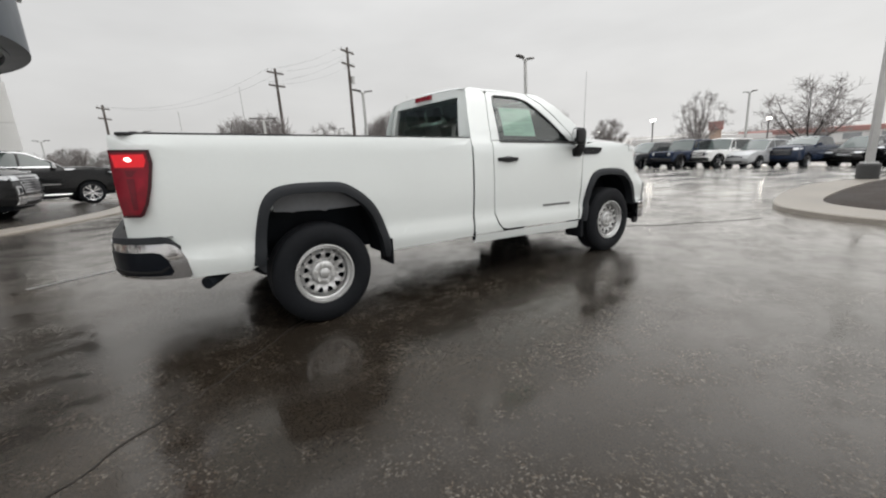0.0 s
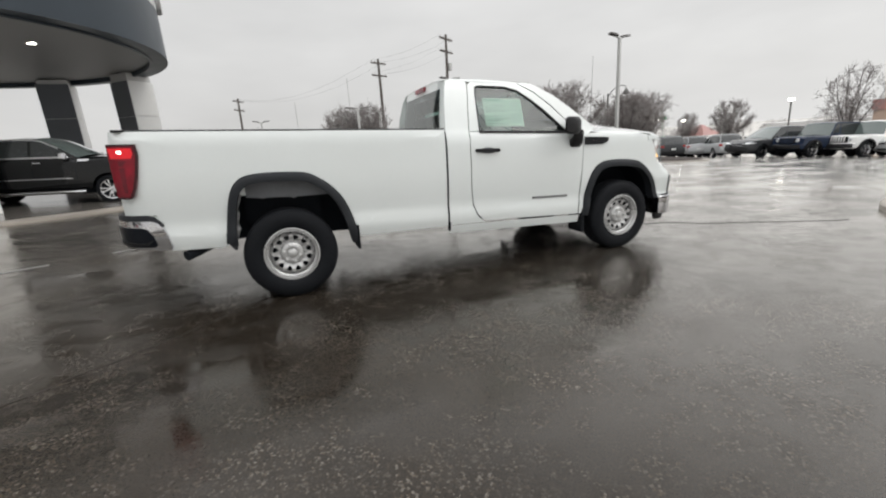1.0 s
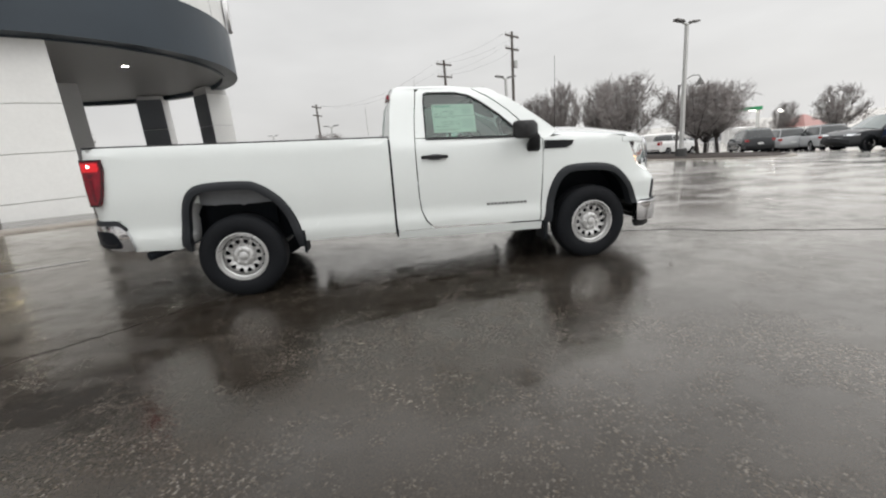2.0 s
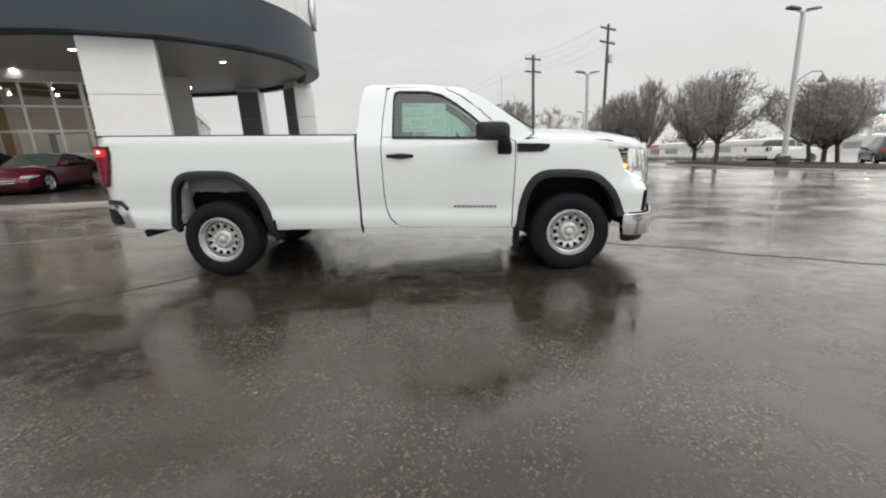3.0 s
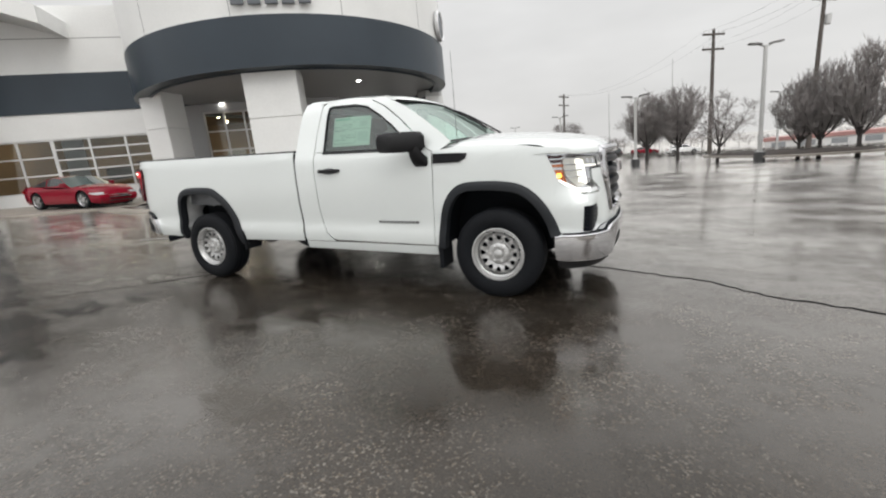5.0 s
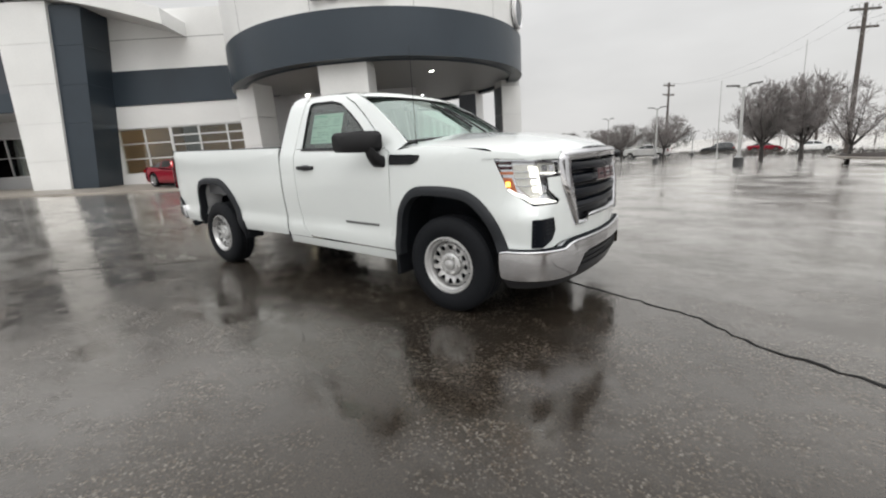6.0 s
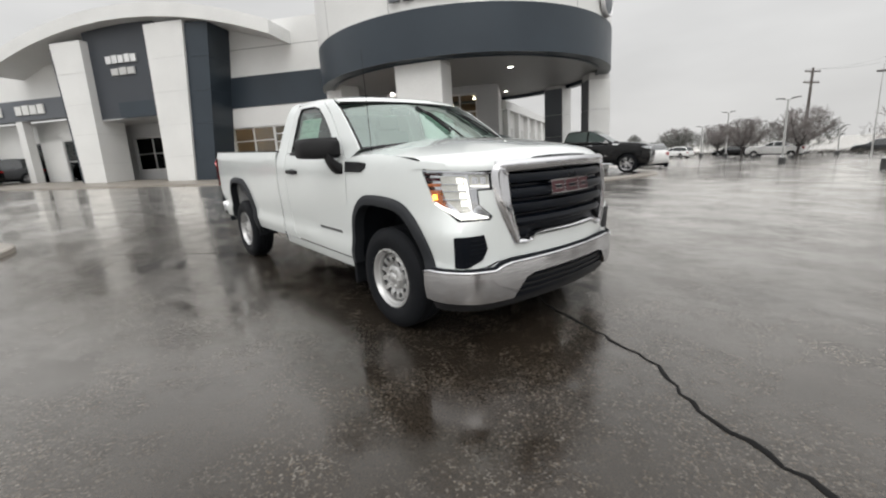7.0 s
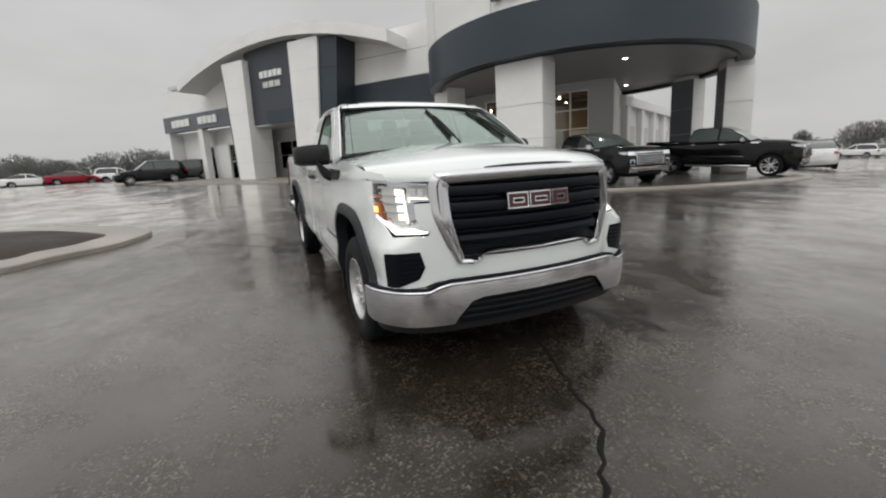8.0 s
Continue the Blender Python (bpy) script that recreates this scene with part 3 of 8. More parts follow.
for ang in (-54.0,):
    a = radians(ang - 39)
    block_sign(BLD @ pose(DRUM[0] + DR * math.cos(a), DRUM[1] + DR * math.sin(a), 6.95, 0, 0, ang - 39 + 90), 5, 0.42, 0.62, 0.14, "row of dark metal letter shapes on the white drum", SLATE)
a = radians(12.0 - 39)
emb = thing("round_emblem", BLD @ pose(DRUM[0] + DR * math.cos(a), DRUM[1] + DR * math.sin(a), 7.35, 0, 0, 12.0 - 39 + 90), "round dark metal emblem on the white drum", "emblem")
bm = bmesh.new()
lathe(bm, [(0.0001, -0.14), (0.42, -0.14), (0.62, -0.10), (0.64, 0.0), (0.0001, 0.0)], 28)
part("disc", bm, SLATE, emb, smooth=True)
bm = bmesh.new()
lathe(bm, [(0.56, -0.13), (0.62, -0.17), (0.67, -0.13), (0.66, 0.0)], 28)
part("rim", bm, LETTER, emb, smooth=True)

# ---- arched portal ----
def slanted(name, u0, u1, v0, v1, y0, y1, z0, top, mat_, label):
    """A pier whose foot is u0..u1 and whose head is v0..v1."""
    th = thing(name, BLD, label, "pier", "portal piers", "structure")
    z = z0
    n = 5
    for k in range(n):
        f0, f1 = k / n, (k + 1) / n
        bm = bmesh.new()
        lo = [u0 + (v0 - u0) * f0, u1 + (v1 - u1) * f0]
        hi = [u0 + (v0 - u0) * f1, u1 + (v1 - u1) * f1]
        za, zb = z0 + (top - z0) * f0, z0 + (top - z0) * f1 - 0.015
        loft(bm, [[(lo[0], y0, za), (lo[1], y0, za), (lo[1], y1, za), (lo[0], y1, za)], [(hi[0], y0, zb), (hi[1], y0, zb), (hi[1], y1, zb), (hi[0], y1, zb)]])
        part("panel", bm, mat_, th)
    bm = bmesh.new()
    loft(bm, [[(u0 + .02, y0 + .02, z0), (u1 - .02, y0 + .02, z0), (u1 - .02, y1 - .02, z0), (u0 + .02, y1 - .02, z0)], [(v0 + .02, y0 + .02, top), (v1 - .02, y0 + .02, top), (v1 - .02, y1 - .02, top), (v0 + .02, y1 - .02, top)]])
    part("core", bm, GREY_PANEL if mat_ is WHITE_PANEL else mat_, th)


def arch_z(u):
    return 10.85 - 0.0196 * (u + 4.6) ** 2


slanted("portal_pier", -9.36, -7.73, -9.63, -7.44, -2.0, 0.0, 0.5, 9.4, WHITE_PANEL, "white panelled pier of the arched portal")
slanted("portal_pier", -3.25, -1.4, -2.95, -0.4, -2.0, 0.0, 0.5, 9.75, WHITE_PANEL, "white panelled pier of the arched portal")
slanted("portal_pier", -1.4, -0.1, -0.4, 1.05, -1.85, 0.0, 0.5, 9.6, NAVY, "dark blue-grey pier of the arched portal")
slanted("portal_pier", -9.75, -9.36, -9.95, -9.63, -1.8, 0.0, 0.5, 9.2, NAVY, "dark narrow return of the arched portal")
wall("wall_portal", -7.75, -2.8, -1.5, -1.2, 4.9, 10.2, PORTAL_SLATE, "slate grey sign wall between the portal piers")
# recess walls are greyed in colour to stand for the shade inside the portal
wall("wall_portal_lower", -9.0, -2.8, 1.2, 1.5, 3.95, 4.9, SOFFIT, "shade-grey wall strip above the portal window")
wall("wall_portal_sill", -8.4, -5.6, 1.2, 1.5, 0.5, 1.72, SOFFIT, "shade-grey wall under the portal window")
wall("wall_portal_left", -9.0, -8.4, 1.18, 1.5, 0.5, 3.95, SOFFIT, "shade-grey wall beside the portal window")
wall("wall_portal_right", -5.6, -2.8, 1.18, 1.5, 0.5, 3.95, SOFFIT, "shade-grey wall right of the portal window")
wall("wall_portal_cheek", -9.3, -9.0, 0.0, 1.5, 0.5, 4.9, SOFFIT, "shade-grey side wall of the recessed portal")
wall("portal_box", -5.9, -2.95, -1.75, -1.4, 4.85, 5.75, NAVY, "dark boxed awning over the portal window")
wall("portal_soffit", -9.0, -2.9, -1.5, 1.2, 4.82, 4.9, SOFFIT, "grey soffit of the portal")
window("window_5", -8.4, -5.6, 1.72, 3.95, 2, 2, "portal window with a dim warm room behind", y=1.35, sash=0.03)
wall("wall_portal_room", -9.3, -1.3, 4.6, 4.8, 0.5, 5.0, WARM_WALL, "warm inner wall behind the portal window")
block_sign(BLD @ pose(-5.25, -1.5, 8.02), 5, 0.36, 0.46, 0.08, "row of pale metal letter shapes on the slate wall")
block_sign(BLD @ pose(-5.25, -1.5, 7.35), 3, 0.5, 0.42, 0.08, "row of dark outlined letter shapes on the slate wall", GREY_PANEL)
bm = bmesh.new()
rows = []
for k in range(41):
    u = -14.75 + (4.95 + 14.75) * k / 40
    zt = arch_z(u)
    rows.append([(u, -2.25, zt - 0.72), (u, -2.25, zt), (u, 1.2, zt), (u, 1.2, zt - 0.72)])
loft(bm, rows)
ar = part("arch_roof", bm, WHITE_PANEL, smooth=30)
ar.matrix_world = BLD
tagged(ar, "long white curved arch roof over the portal", "roof", kind="structure")

# ---- west wing with the sign band ----
wall("wing_wall_upper", -20.4, -9.7, 0.0, 0.3, 6.8, 8.9, WHITE_PANEL, "white parapet of the west wing")
wall("wing_band", -20.4, -9.7, -0.35, 0.3, 5.5, 6.8, SLATE, "slate grey sign band of the west wing")
wall("wing_wall_left", -19.9, -16.9, 0.9, 1.2, 0.8, 5.5, WHITE_PANEL, "white wall of the west wing")
wall("wing_wall_mid", -15.9, -14.0, 0.9, 1.2, 0.8, 5.5, WHITE_PANEL, "white wall of the west wing")
wall("wing_wall_right", -12.0, -9.7, 0.9, 1.2, 0.8, 5.5, WHITE_PANEL, "white wall of the west wing")
wall("wing_wall_head", -16.9, -9.7, 0.9, 1.2, 4.15, 5.5, WHITE_PANEL, "white wall strip above the wing doors", 0)
wall("wing_post", -15.95, -15.4, -0.3, 0.25, 0.8, 5.5, WHITE_PANEL, "white square post under the sign band")
wall("wing_end", -20.4, -19.9, -0.3, 12.0, 0.8, 5.5, WHITE_PANEL, "white end wall of the west wing")
wall("wing_roof", -20.4, -9.7, 0.3, 12.0, 8.5, 8.7, GREY_PANEL, "flat roof of the west wing")
window("window_6", -14.0, -12.0, 1.2, 4.15, 2, 2, "glazed double door of the west wing", y=1.0)
window("window_7", -16.9, -15.9, 1.2, 4.15, 1, 1, "glazed side door of the west wing", y=1.0)
wall("wing_inner", -19.0, -9.7, 6.0, 6.2, 0.8, 5.5, GREY_PANEL, "pale inner wall of the west wing")
wall("wing_floor", -19.9, -9.7, 0.0, 6.0, 0.8, 1.2, TILE, "pale floor of the west wing")
block_sign(BLD @ pose(-17.9, -0.36, 5.85), 4, 0.52, 0.62, 0.1, "row of white letter bars on the sign band", WHITE_PANEL)
block_sign(BLD @ pose(-14.3, -0.36, 5.85), 4, 0.52, 0.62, 0.1, "row of white letter bars on the sign band", WHITE_PANEL)

# ---- raised concrete aprons ----
DAMP_CONCRETE = material("damp dark concrete", (0.11, 0.10, 0.09), 0.18, grain=0.2, size=40, stain=0.3, stain_size=0.7)
C = BLD @ Vector((DRUM[0], DRUM[1], 0))


def disc(radii, mat_, name, label):
    bm = bmesh.new()
    rings = []
    for r, h in radii:
        ring = []
        for k in range(72):
            x, y = C.x + r * math.cos(2 * math.pi * k / 72), C.y + r * math.sin(2 * math.pi * k / 72)
            ring.append((x, y, ground_z(x, y) + h))
        rings.append(ring)
    loft(bm, rings, True, radii[-1][0] < 1)
    tagged(part(name, bm, mat_, smooth=30), label, "pavement", kind="structure")


disc([(9.6, -0.05), (9.6, 0.035), (9.57, 0.05), (8.9, 0.05), (8.9, 0.0)], KERB, "pavement_rim", "pale concrete strip round the canopy")
disc([(8.9, 0.045), (4.0, 0.05), (0.5, 0.05)], DAMP_CONCRETE, "pavement_canopy", "dark damp concrete under the canopy")
bm = bmesh.new()
rows = []
for k in range(30):
    u = -20.5 + 28.5 * k / 29
    row = []
    for y, h in ((-5.2, -0.05), (-5.2, 0.07), (-5.15, 0.08), (0.4, 0.10)):
        p = BLD @ Vector((u, y, 0))
        row.append((p.x, p.y, ground_z(p.x) + h))
    rows.append(row)
loft(bm, rows, False)
tagged(part("pavement_front", bm, KERB, smooth=30), "pale wet concrete pavement along the front", "pavement", kind="structure")

# ---- white pickup truck: x forward from the rear axle, y to its left ----
TRUCK = pose(0, 0, 0, 0, math.degrees(math.atan(0.024)), 0)
truck = thing("pickup_truck", TRUCK, "white regular cab pickup truck with steel wheels, headlights on", "pickup truck")
PAINT = material("white body paint", (0.645, 0.675, 0.664), 0.22, grain=0.01, size=60, stain=0.03, stain_size=1.2, coat=1.0)
CHROME = material("bumper chrome", (0.60, 0.60, 0.615), 0.09, metal=1.0, grain=0.01, stain=0.02, stain_size=3)
RUBBER = material("tyre rubber", (0.0075, 0.0085, 0.0105), 0.65, grain=0.2, size=40, stain=0.2, bump=0.1, spec=0.14)
STEEL = material("painted steel wheel", (0.50, 0.50, 0.495), 0.27, metal=0.6, grain=0.05, stain=0.08)
FLARE = material("grained black flare", (0.0125, 0.0145, 0.0175), 0.55, grain=0.15, size=120, bump=0.08, spec=0.3)
GRILLE = material("black grille plastic", (0.0028, 0.0042, 0.0075), 0.30, grain=0.1, size=80, spec=0.17)
UNDER = material("dark chassis", (0.009, 0.011, 0.014), 0.8, stain=0.3, spec=0.12)
LINER = material("grey inner panel", (0.095, 0.098, 0.105), 0.5, stain=0.25, stain_size=4)
INNER = material("pale inner fender", (0.46, 0.465, 0.47), 0.5, stain=0.25, stain_size=4)
TINT = glass("tinted truck glass", (0.52, 0.68, 0.60), ior=2.9, shine_tint=(0.84, 0.97, 0.91))
DOOR_GLASS = glass("green tinted door glass", (0.50, 0.69, 0.61), ior=1.8)
CLEAR = glass("clear lamp lens", (0.92, 0.93, 0.94), ior=1.28)
DARK_GLASS = glass("privacy rear glass", (0.42, 0.50, 0.49), ior=2.1)
CABIN = material("grey cabin cloth", (0.30, 0.31, 0.305), 0.85, grain=0.15, size=60)
DASH = material("dark dash plastic", (0.08, 0.082, 0.085), 0.6)
LINING = material("pale headliner", (0.52, 0.52, 0.50), 0.9)
PAPER_WHITE = material("white sticker paper", (0.72, 0.76, 0.73), 0.6)
PAPER = material("window sticker paper", (0.80, 0.84, 0.79), 0.6, grain=0.02)
INK = material("grey print", (0.42, 0.46, 0.46), 0.6)
GREENINK = material("green print", (0.40, 0.62, 0.52), 0.6)
RED_LENS = material("red tail lamp lens", (0.20, 0.002, 0.012), 0.22, stain=0.45, stain_size=9, coat=0.15, spec=0.3)
RED_DARK = material("dark red lens", (0.035, 0.003, 0.006), 0.2, coat=0.15, spec=0.3)
RED_MID = material("deep red lens", (0.11, 0.003, 0.010), 0.2, stain=0.4, stain_size=9, coat=0.15, spec=0.3)
RED_ON = glowing("lit tail lamp", (0.62, 0.004, 0.012), 0.28)
HOT = glowing("lit lamp core", (1.0, 0.55, 0.5), 5.0)
HEAD_ON = glowing("lit headlamp", (1.0, 0.97, 0.90), 1.35)
FROST = material("frosted lamp bowl", (0.66, 0.65, 0.60), 0.28, metal=0.35, grain=0.12, size=60)
AMBER = material("amber marker lens", (0.42, 0.11, 0.025), 0.15, coat=0.6)
AMBER_ON = glowing("lit amber bulb", (1.0, 0.48, 0.06), 5.0)
REFLECTOR = material("headlamp reflector", (0.75, 0.75, 0.76), 0.15, metal=0.9)
BADGE = material("grey badge letters", (0.16, 0.16, 0.165), 0.3, metal=0.5)
EMBLEM = material("emblem chrome", (0.80, 0.79, 0.80), 0.12, metal=1.0)
EMBLEM_RED = material("emblem red fill", (0.055, 0.012, 0.016), 0.3)

RAKE = 0.025                                            # the body sits nose-low on its springs
WIDE = 0.945                                            # width of the drawn body against its plan


def curve_through(points, n=12):
    out = []
    for k in range(len(points) - 1):
        p0, p1 = Vector(points[max(k - 1, 0)]), Vector(points[k])
        p2, p3 = Vector(points[k + 1]), Vector(points[min(k + 2, len(points) - 1)])
        for s in range(n):
            t = s / n
            out.append(0.5 * (2 * p1 + (p2 - p0) * t + (2 * p0 - 5 * p1 + 4 * p2 - p3) * t * t + (3 * p1 - p0 - 3 * p2 + p3) * t ** 3))
    out.append(Vector(points[-1]))
    return out


class Plan:
    """A plan curve (x, half width) measured by the length s along it."""
    def __init__(self, points):
        self.p = curve_through(points)
        self.s = [0.0]
        for a, b in zip(self.p, self.p[1:]):
            self.s.append(self.s[-1] + (b - a).length)

    def at(self, s):
        side = -1 if s < 0 else 1
        s = min(abs(s), self.s[-1] - 1e-6)
        k = int(np.searchsorted(self.s, s, "right")) - 1
        a, b = self.p[k], self.p[k + 1]
        f = (s - self.s[k]) / (self.s[k + 1] - self.s[k])
        q = a.lerp(b, f)
        k2 = min(k + 1, len(self.p) - 2)
        d = (b - a).normalized().lerp((self.p[k2 + 1] - self.p[k2]).normalized(), f).normalized()
        return q.x, q.y, abs(d.y), side, d

    def x(self, v):
        return float(np.interp(-v, [-q.x for q in self.p], self.s))

    def y(self, v):
        return float(np.interp(v, [q.y for q in self.p], self.s))


NOSE = Plan([(4.44, 0), (4.432, 0.2), (4.41, 0.4), (4.365, 0.6), (4.312, 0.7), (4.23, 0.8), (4.125, 0.89), (4.04, 0.942), (3.95, 0.972), (3.8, 0.992), (3.6, 1.0), (3.3, 1.0), (2.9, 1.0)])
BUMP = Plan([(4.455, 0), (4.447, 0.2), (4.43, 0.4), (4.402, 0.6), (4.38, 0.7), (4.345, 0.8), (4.28, 0.91), (4.17, 1.0), (4.06, 1.034), (3.85, 1.034)])
SIDE_Z = [0.38, 0.43, 0.50, 0.58, 0.66, 0.76, 0.90, 1.05, 1.20, 1.28, 1.325, 1.355, 1.48, 1.62, 1.72, 1.80, 1.85]
SIDE_D = [-0.05, -0.028, -0.015, -0.004, -0.022, -0.010, 0.0, 0.003, 0.0, -0.008, -0.022, -0.042, -0.085, -0.135, -0.172, -0.21, -0.26]
BED_Z = [0.40, 0.45, 0.50, 0.58, 0.66, 0.76, 0.90, 1.05, 1.20, 1.30, 1.325, 1.345, 1.375]
BED_D = [-0.05, -0.03, -0.012, -0.003, -0.020, -0.008, 0.002, 0.004, 0.0, -0.003, -0.009, -0.022, -0.026]


def side_map(x, z, off=0.0):
    return (x, -(1.0 + float(np.interp(z, SIDE_Z, SIDE_D)) + off), z)


def bed_map(x, z, off=0.0):
    y = 1.0 + float(np.interp(z, BED_Z, BED_D)) + off
    if x < -0.90:                                        # rear corner rolls inwards
        f = min((-0.90 - x) / 0.27, 1.0)
        y -= 0.13 * f ** 2.6
    return (x, -y, z)


def nose_map(s, z, off=0.0, plan=NOSE, lean=True):
    x, y, _, side, d = plan.at(s)
    n = Vector((d.y, -d.x)) if d.y >= 0 else Vector((-d.y, d.x))
    prof = float(np.interp(z, SIDE_Z, SIDE_D)) if lean else 0.0
    prof = prof * min(1.0, max(0.15, (y - 0.5) / 0.45))
    corner = 0.125 * min(1.0, max(0.0, (1.0 - z) / 0.15)) * math.exp(-((y - 0.86) / 0.085) ** 2) if lean else 0.0
    o = off + prof + corner
    nx, ny = abs(d.y), abs(d.x)
    x, y = x + nx * o, y + ny * o
    if lean:
        x -= 0.12 * max(0.0, z - 1.02) * min(1, max(0, (x - 3.6) / 0.6))
    return (x, -side * y, z)


def bump_map(s, z, off=0.0):
    bulge = 0.018 - 0.55 * (z - 0.55) ** 2
    return nose_map(s, z, off + bulge, BUMP, False)


def panel(outline, where, step=0.06, off=0.0, thick=0.012, mirror=False):
    """A curved sheet: a flat outline cut into a grid, laid on a surface, with thickness."""
    bm = bmesh.new()
    f = bm.faces.new([bm.verts.new((a, b, 0)) for a, b in outline])
    f.normal_update()
    bmesh.ops.triangulate(bm, faces=[f], ngon_method="EAR_CLIP")
    for axis in (0, 1):
        lo, hi = min(p[axis] for p in outline), max(p[axis] for p in outline)
        n = max(1, int((hi - lo) / step))
        for k in range(1, n):
            c = lo + (hi - lo) * k / n
            co, no = [0, 0, 0], [0, 0, 0]
            co[axis], no[axis] = c, 1
            bmesh.ops.bisect_plane(bm, geom=bm.verts[:] + bm.edges[:] + bm.faces[:], plane_co=co, plane_no=no, dist=1e-5)
    inner = {}
    top = list(bm.faces)
    for v in list(bm.verts):
        a, b = v.co.x, v.co.y
        v.co = where(a, b, off)
        inner[v] = (a, b)
    if thick:
        rim = [e for e in bm.edges if len(e.link_faces) == 1]
        low = {}
        for e in rim:
            for v in e.verts:
                if v not in low:
                    low[v] = bm.verts.new(where(*inner[v], off - thick))
        for e in rim:
            a, b = e.verts
            bm.faces.new((a, b, low[b], low[a]))
    if mirror:
        for v in bm.verts:
            v.co.y = -v.co.y
    return bm


def raked(bm):
    for v in bm.verts:
        v.co.z -= RAKE * (v.co.x - 1.4)
        v.co.y *= WIDE
    return bm


def tpart(name, bm, mat_, parent=None, label="", smooth=40, rake=True):
    return part(name, raked(bm) if rake else bm, mat_, truck if parent is None else parent, label, smooth)


def both_sides(name, outline, where, mat_, label="", **kw):
    return [tpart(name, panel(outline, where, mirror=m, **kw), mat_, None, label) for m in (False, True)]


def outward(pts, cx, cz, d):
    """Moves an open outline away from a centre by d."""
    out = []
    for x, z in pts:
        v = Vector((x - cx, z - cz))
        v = v * ((v.length + d) / v.length)
        out.append((cx + v.x, cz + v.y))
    return out


def rounded(pts, n=3):
    """Chaikin rounding of an open line."""
    for _ in range(n):
        q = [pts[0]]
        for a, b in zip(pts, pts[1:]):
            q += [(a[0] * 0.75 + b[0] * 0.25, a[1] * 0.75 + b[1] * 0.25), (a[0] * 0.25 + b[0] * 0.75, a[1] * 0.25 + b[1] * 0.75)]
        pts = q + [pts[-1]]
    return pts


# wheel openings, rear to front over the top
REAR_ARCH = rounded([(-0.49, 0.49), (-0.44, 0.80), (-0.385, 0.96), (-0.27, 1.045), (0.10, 1.05), (0.24, 1.03), (0.44, 0.88), (0.545, 0.66), (0.595, 0.40)], 2)
FRONT_ARCH = rounded([(2.975, 0.47), (3.01, 0.74), (3.08, 0.93), (3.20, 1.04), (3.40, 1.055), (3.60, 1.05), (3.76, 1.02), (3.90, 0.90), (3.985, 0.76), (4.03, 0.62)], 2)
REAR_OPEN = outward(REAR_ARCH, 0.03, 0.42, -0.035)
FRONT_OPEN = outward(FRONT_ARCH, 3.52, 0.44, -0.035)

# bed side
bed_side = [(-1.165, 0.64), (-1.165, 1.372), (1.438, 1.372), (1.438, 0.475)] + [(REAR_OPEN[-1][0] + 0.01, 0.455)] + REAR_OPEN[::-1] + [(-0.52, 0.458), (-0.875, 0.468), (-0.89, 0.62)]
both_sides("bed_side", bed_side, bed_map, PAINT, "white bed side with a black wheel flare")
# cab quarter, rocker, door and door frame
quarter = [(1.461, 0.482), (1.458, 1.36), (1.485, 1.60), (1.515, 1.76), (1.545, 1.825), (1.60, 1.85), (1.74, 1.85), (1.748, 1.80), (1.712, 1.56), (1.692, 1.36), (1.684, 1.20), (1.690, 0.80), (1.706, 0.66), (1.745, 0.56), (1.80, 0.507), (1.83, 0.485)]
both_sides("cab_corner", quarter, side_map, PAINT)
both_sides("rocker", [(1.463, 0.400), (1.463, 0.477), (2.955, 0.477), (2.955, 0.395)], side_map, PAINT)
door_low = [(1.700, 0.80), (1.715, 0.67), (1.755, 0.57), (1.81, 0.515), (1.86, 0.500), (2.935, 0.490), (2.950, 0.80), (2.966, 1.10), (2.966, 1.31), (2.90, 1.343), (1.700, 1.352), (1.693, 1.20)]
doors = both_sides("door", door_low, side_map, PAINT, "white door with a dark handle")
door_frame = [(1.700, 1.356), (1.72, 1.56), (1.757, 1.795), (1.80, 1.825), (1.90, 1.835), (2.14, 1.834), (2.30, 1.815), (2.46, 1.735), (2.63, 1.61), (2.80, 1.455), (2.90, 1.347),
              (2.80, 1.345), (2.71, 1.43), (2.56, 1.565), (2.42, 1.67), (2.28, 1.755), (2.14, 1.787), (1.87, 1.79), (1.825, 1.775), (1.81, 1.70), (1.797, 1.36)]
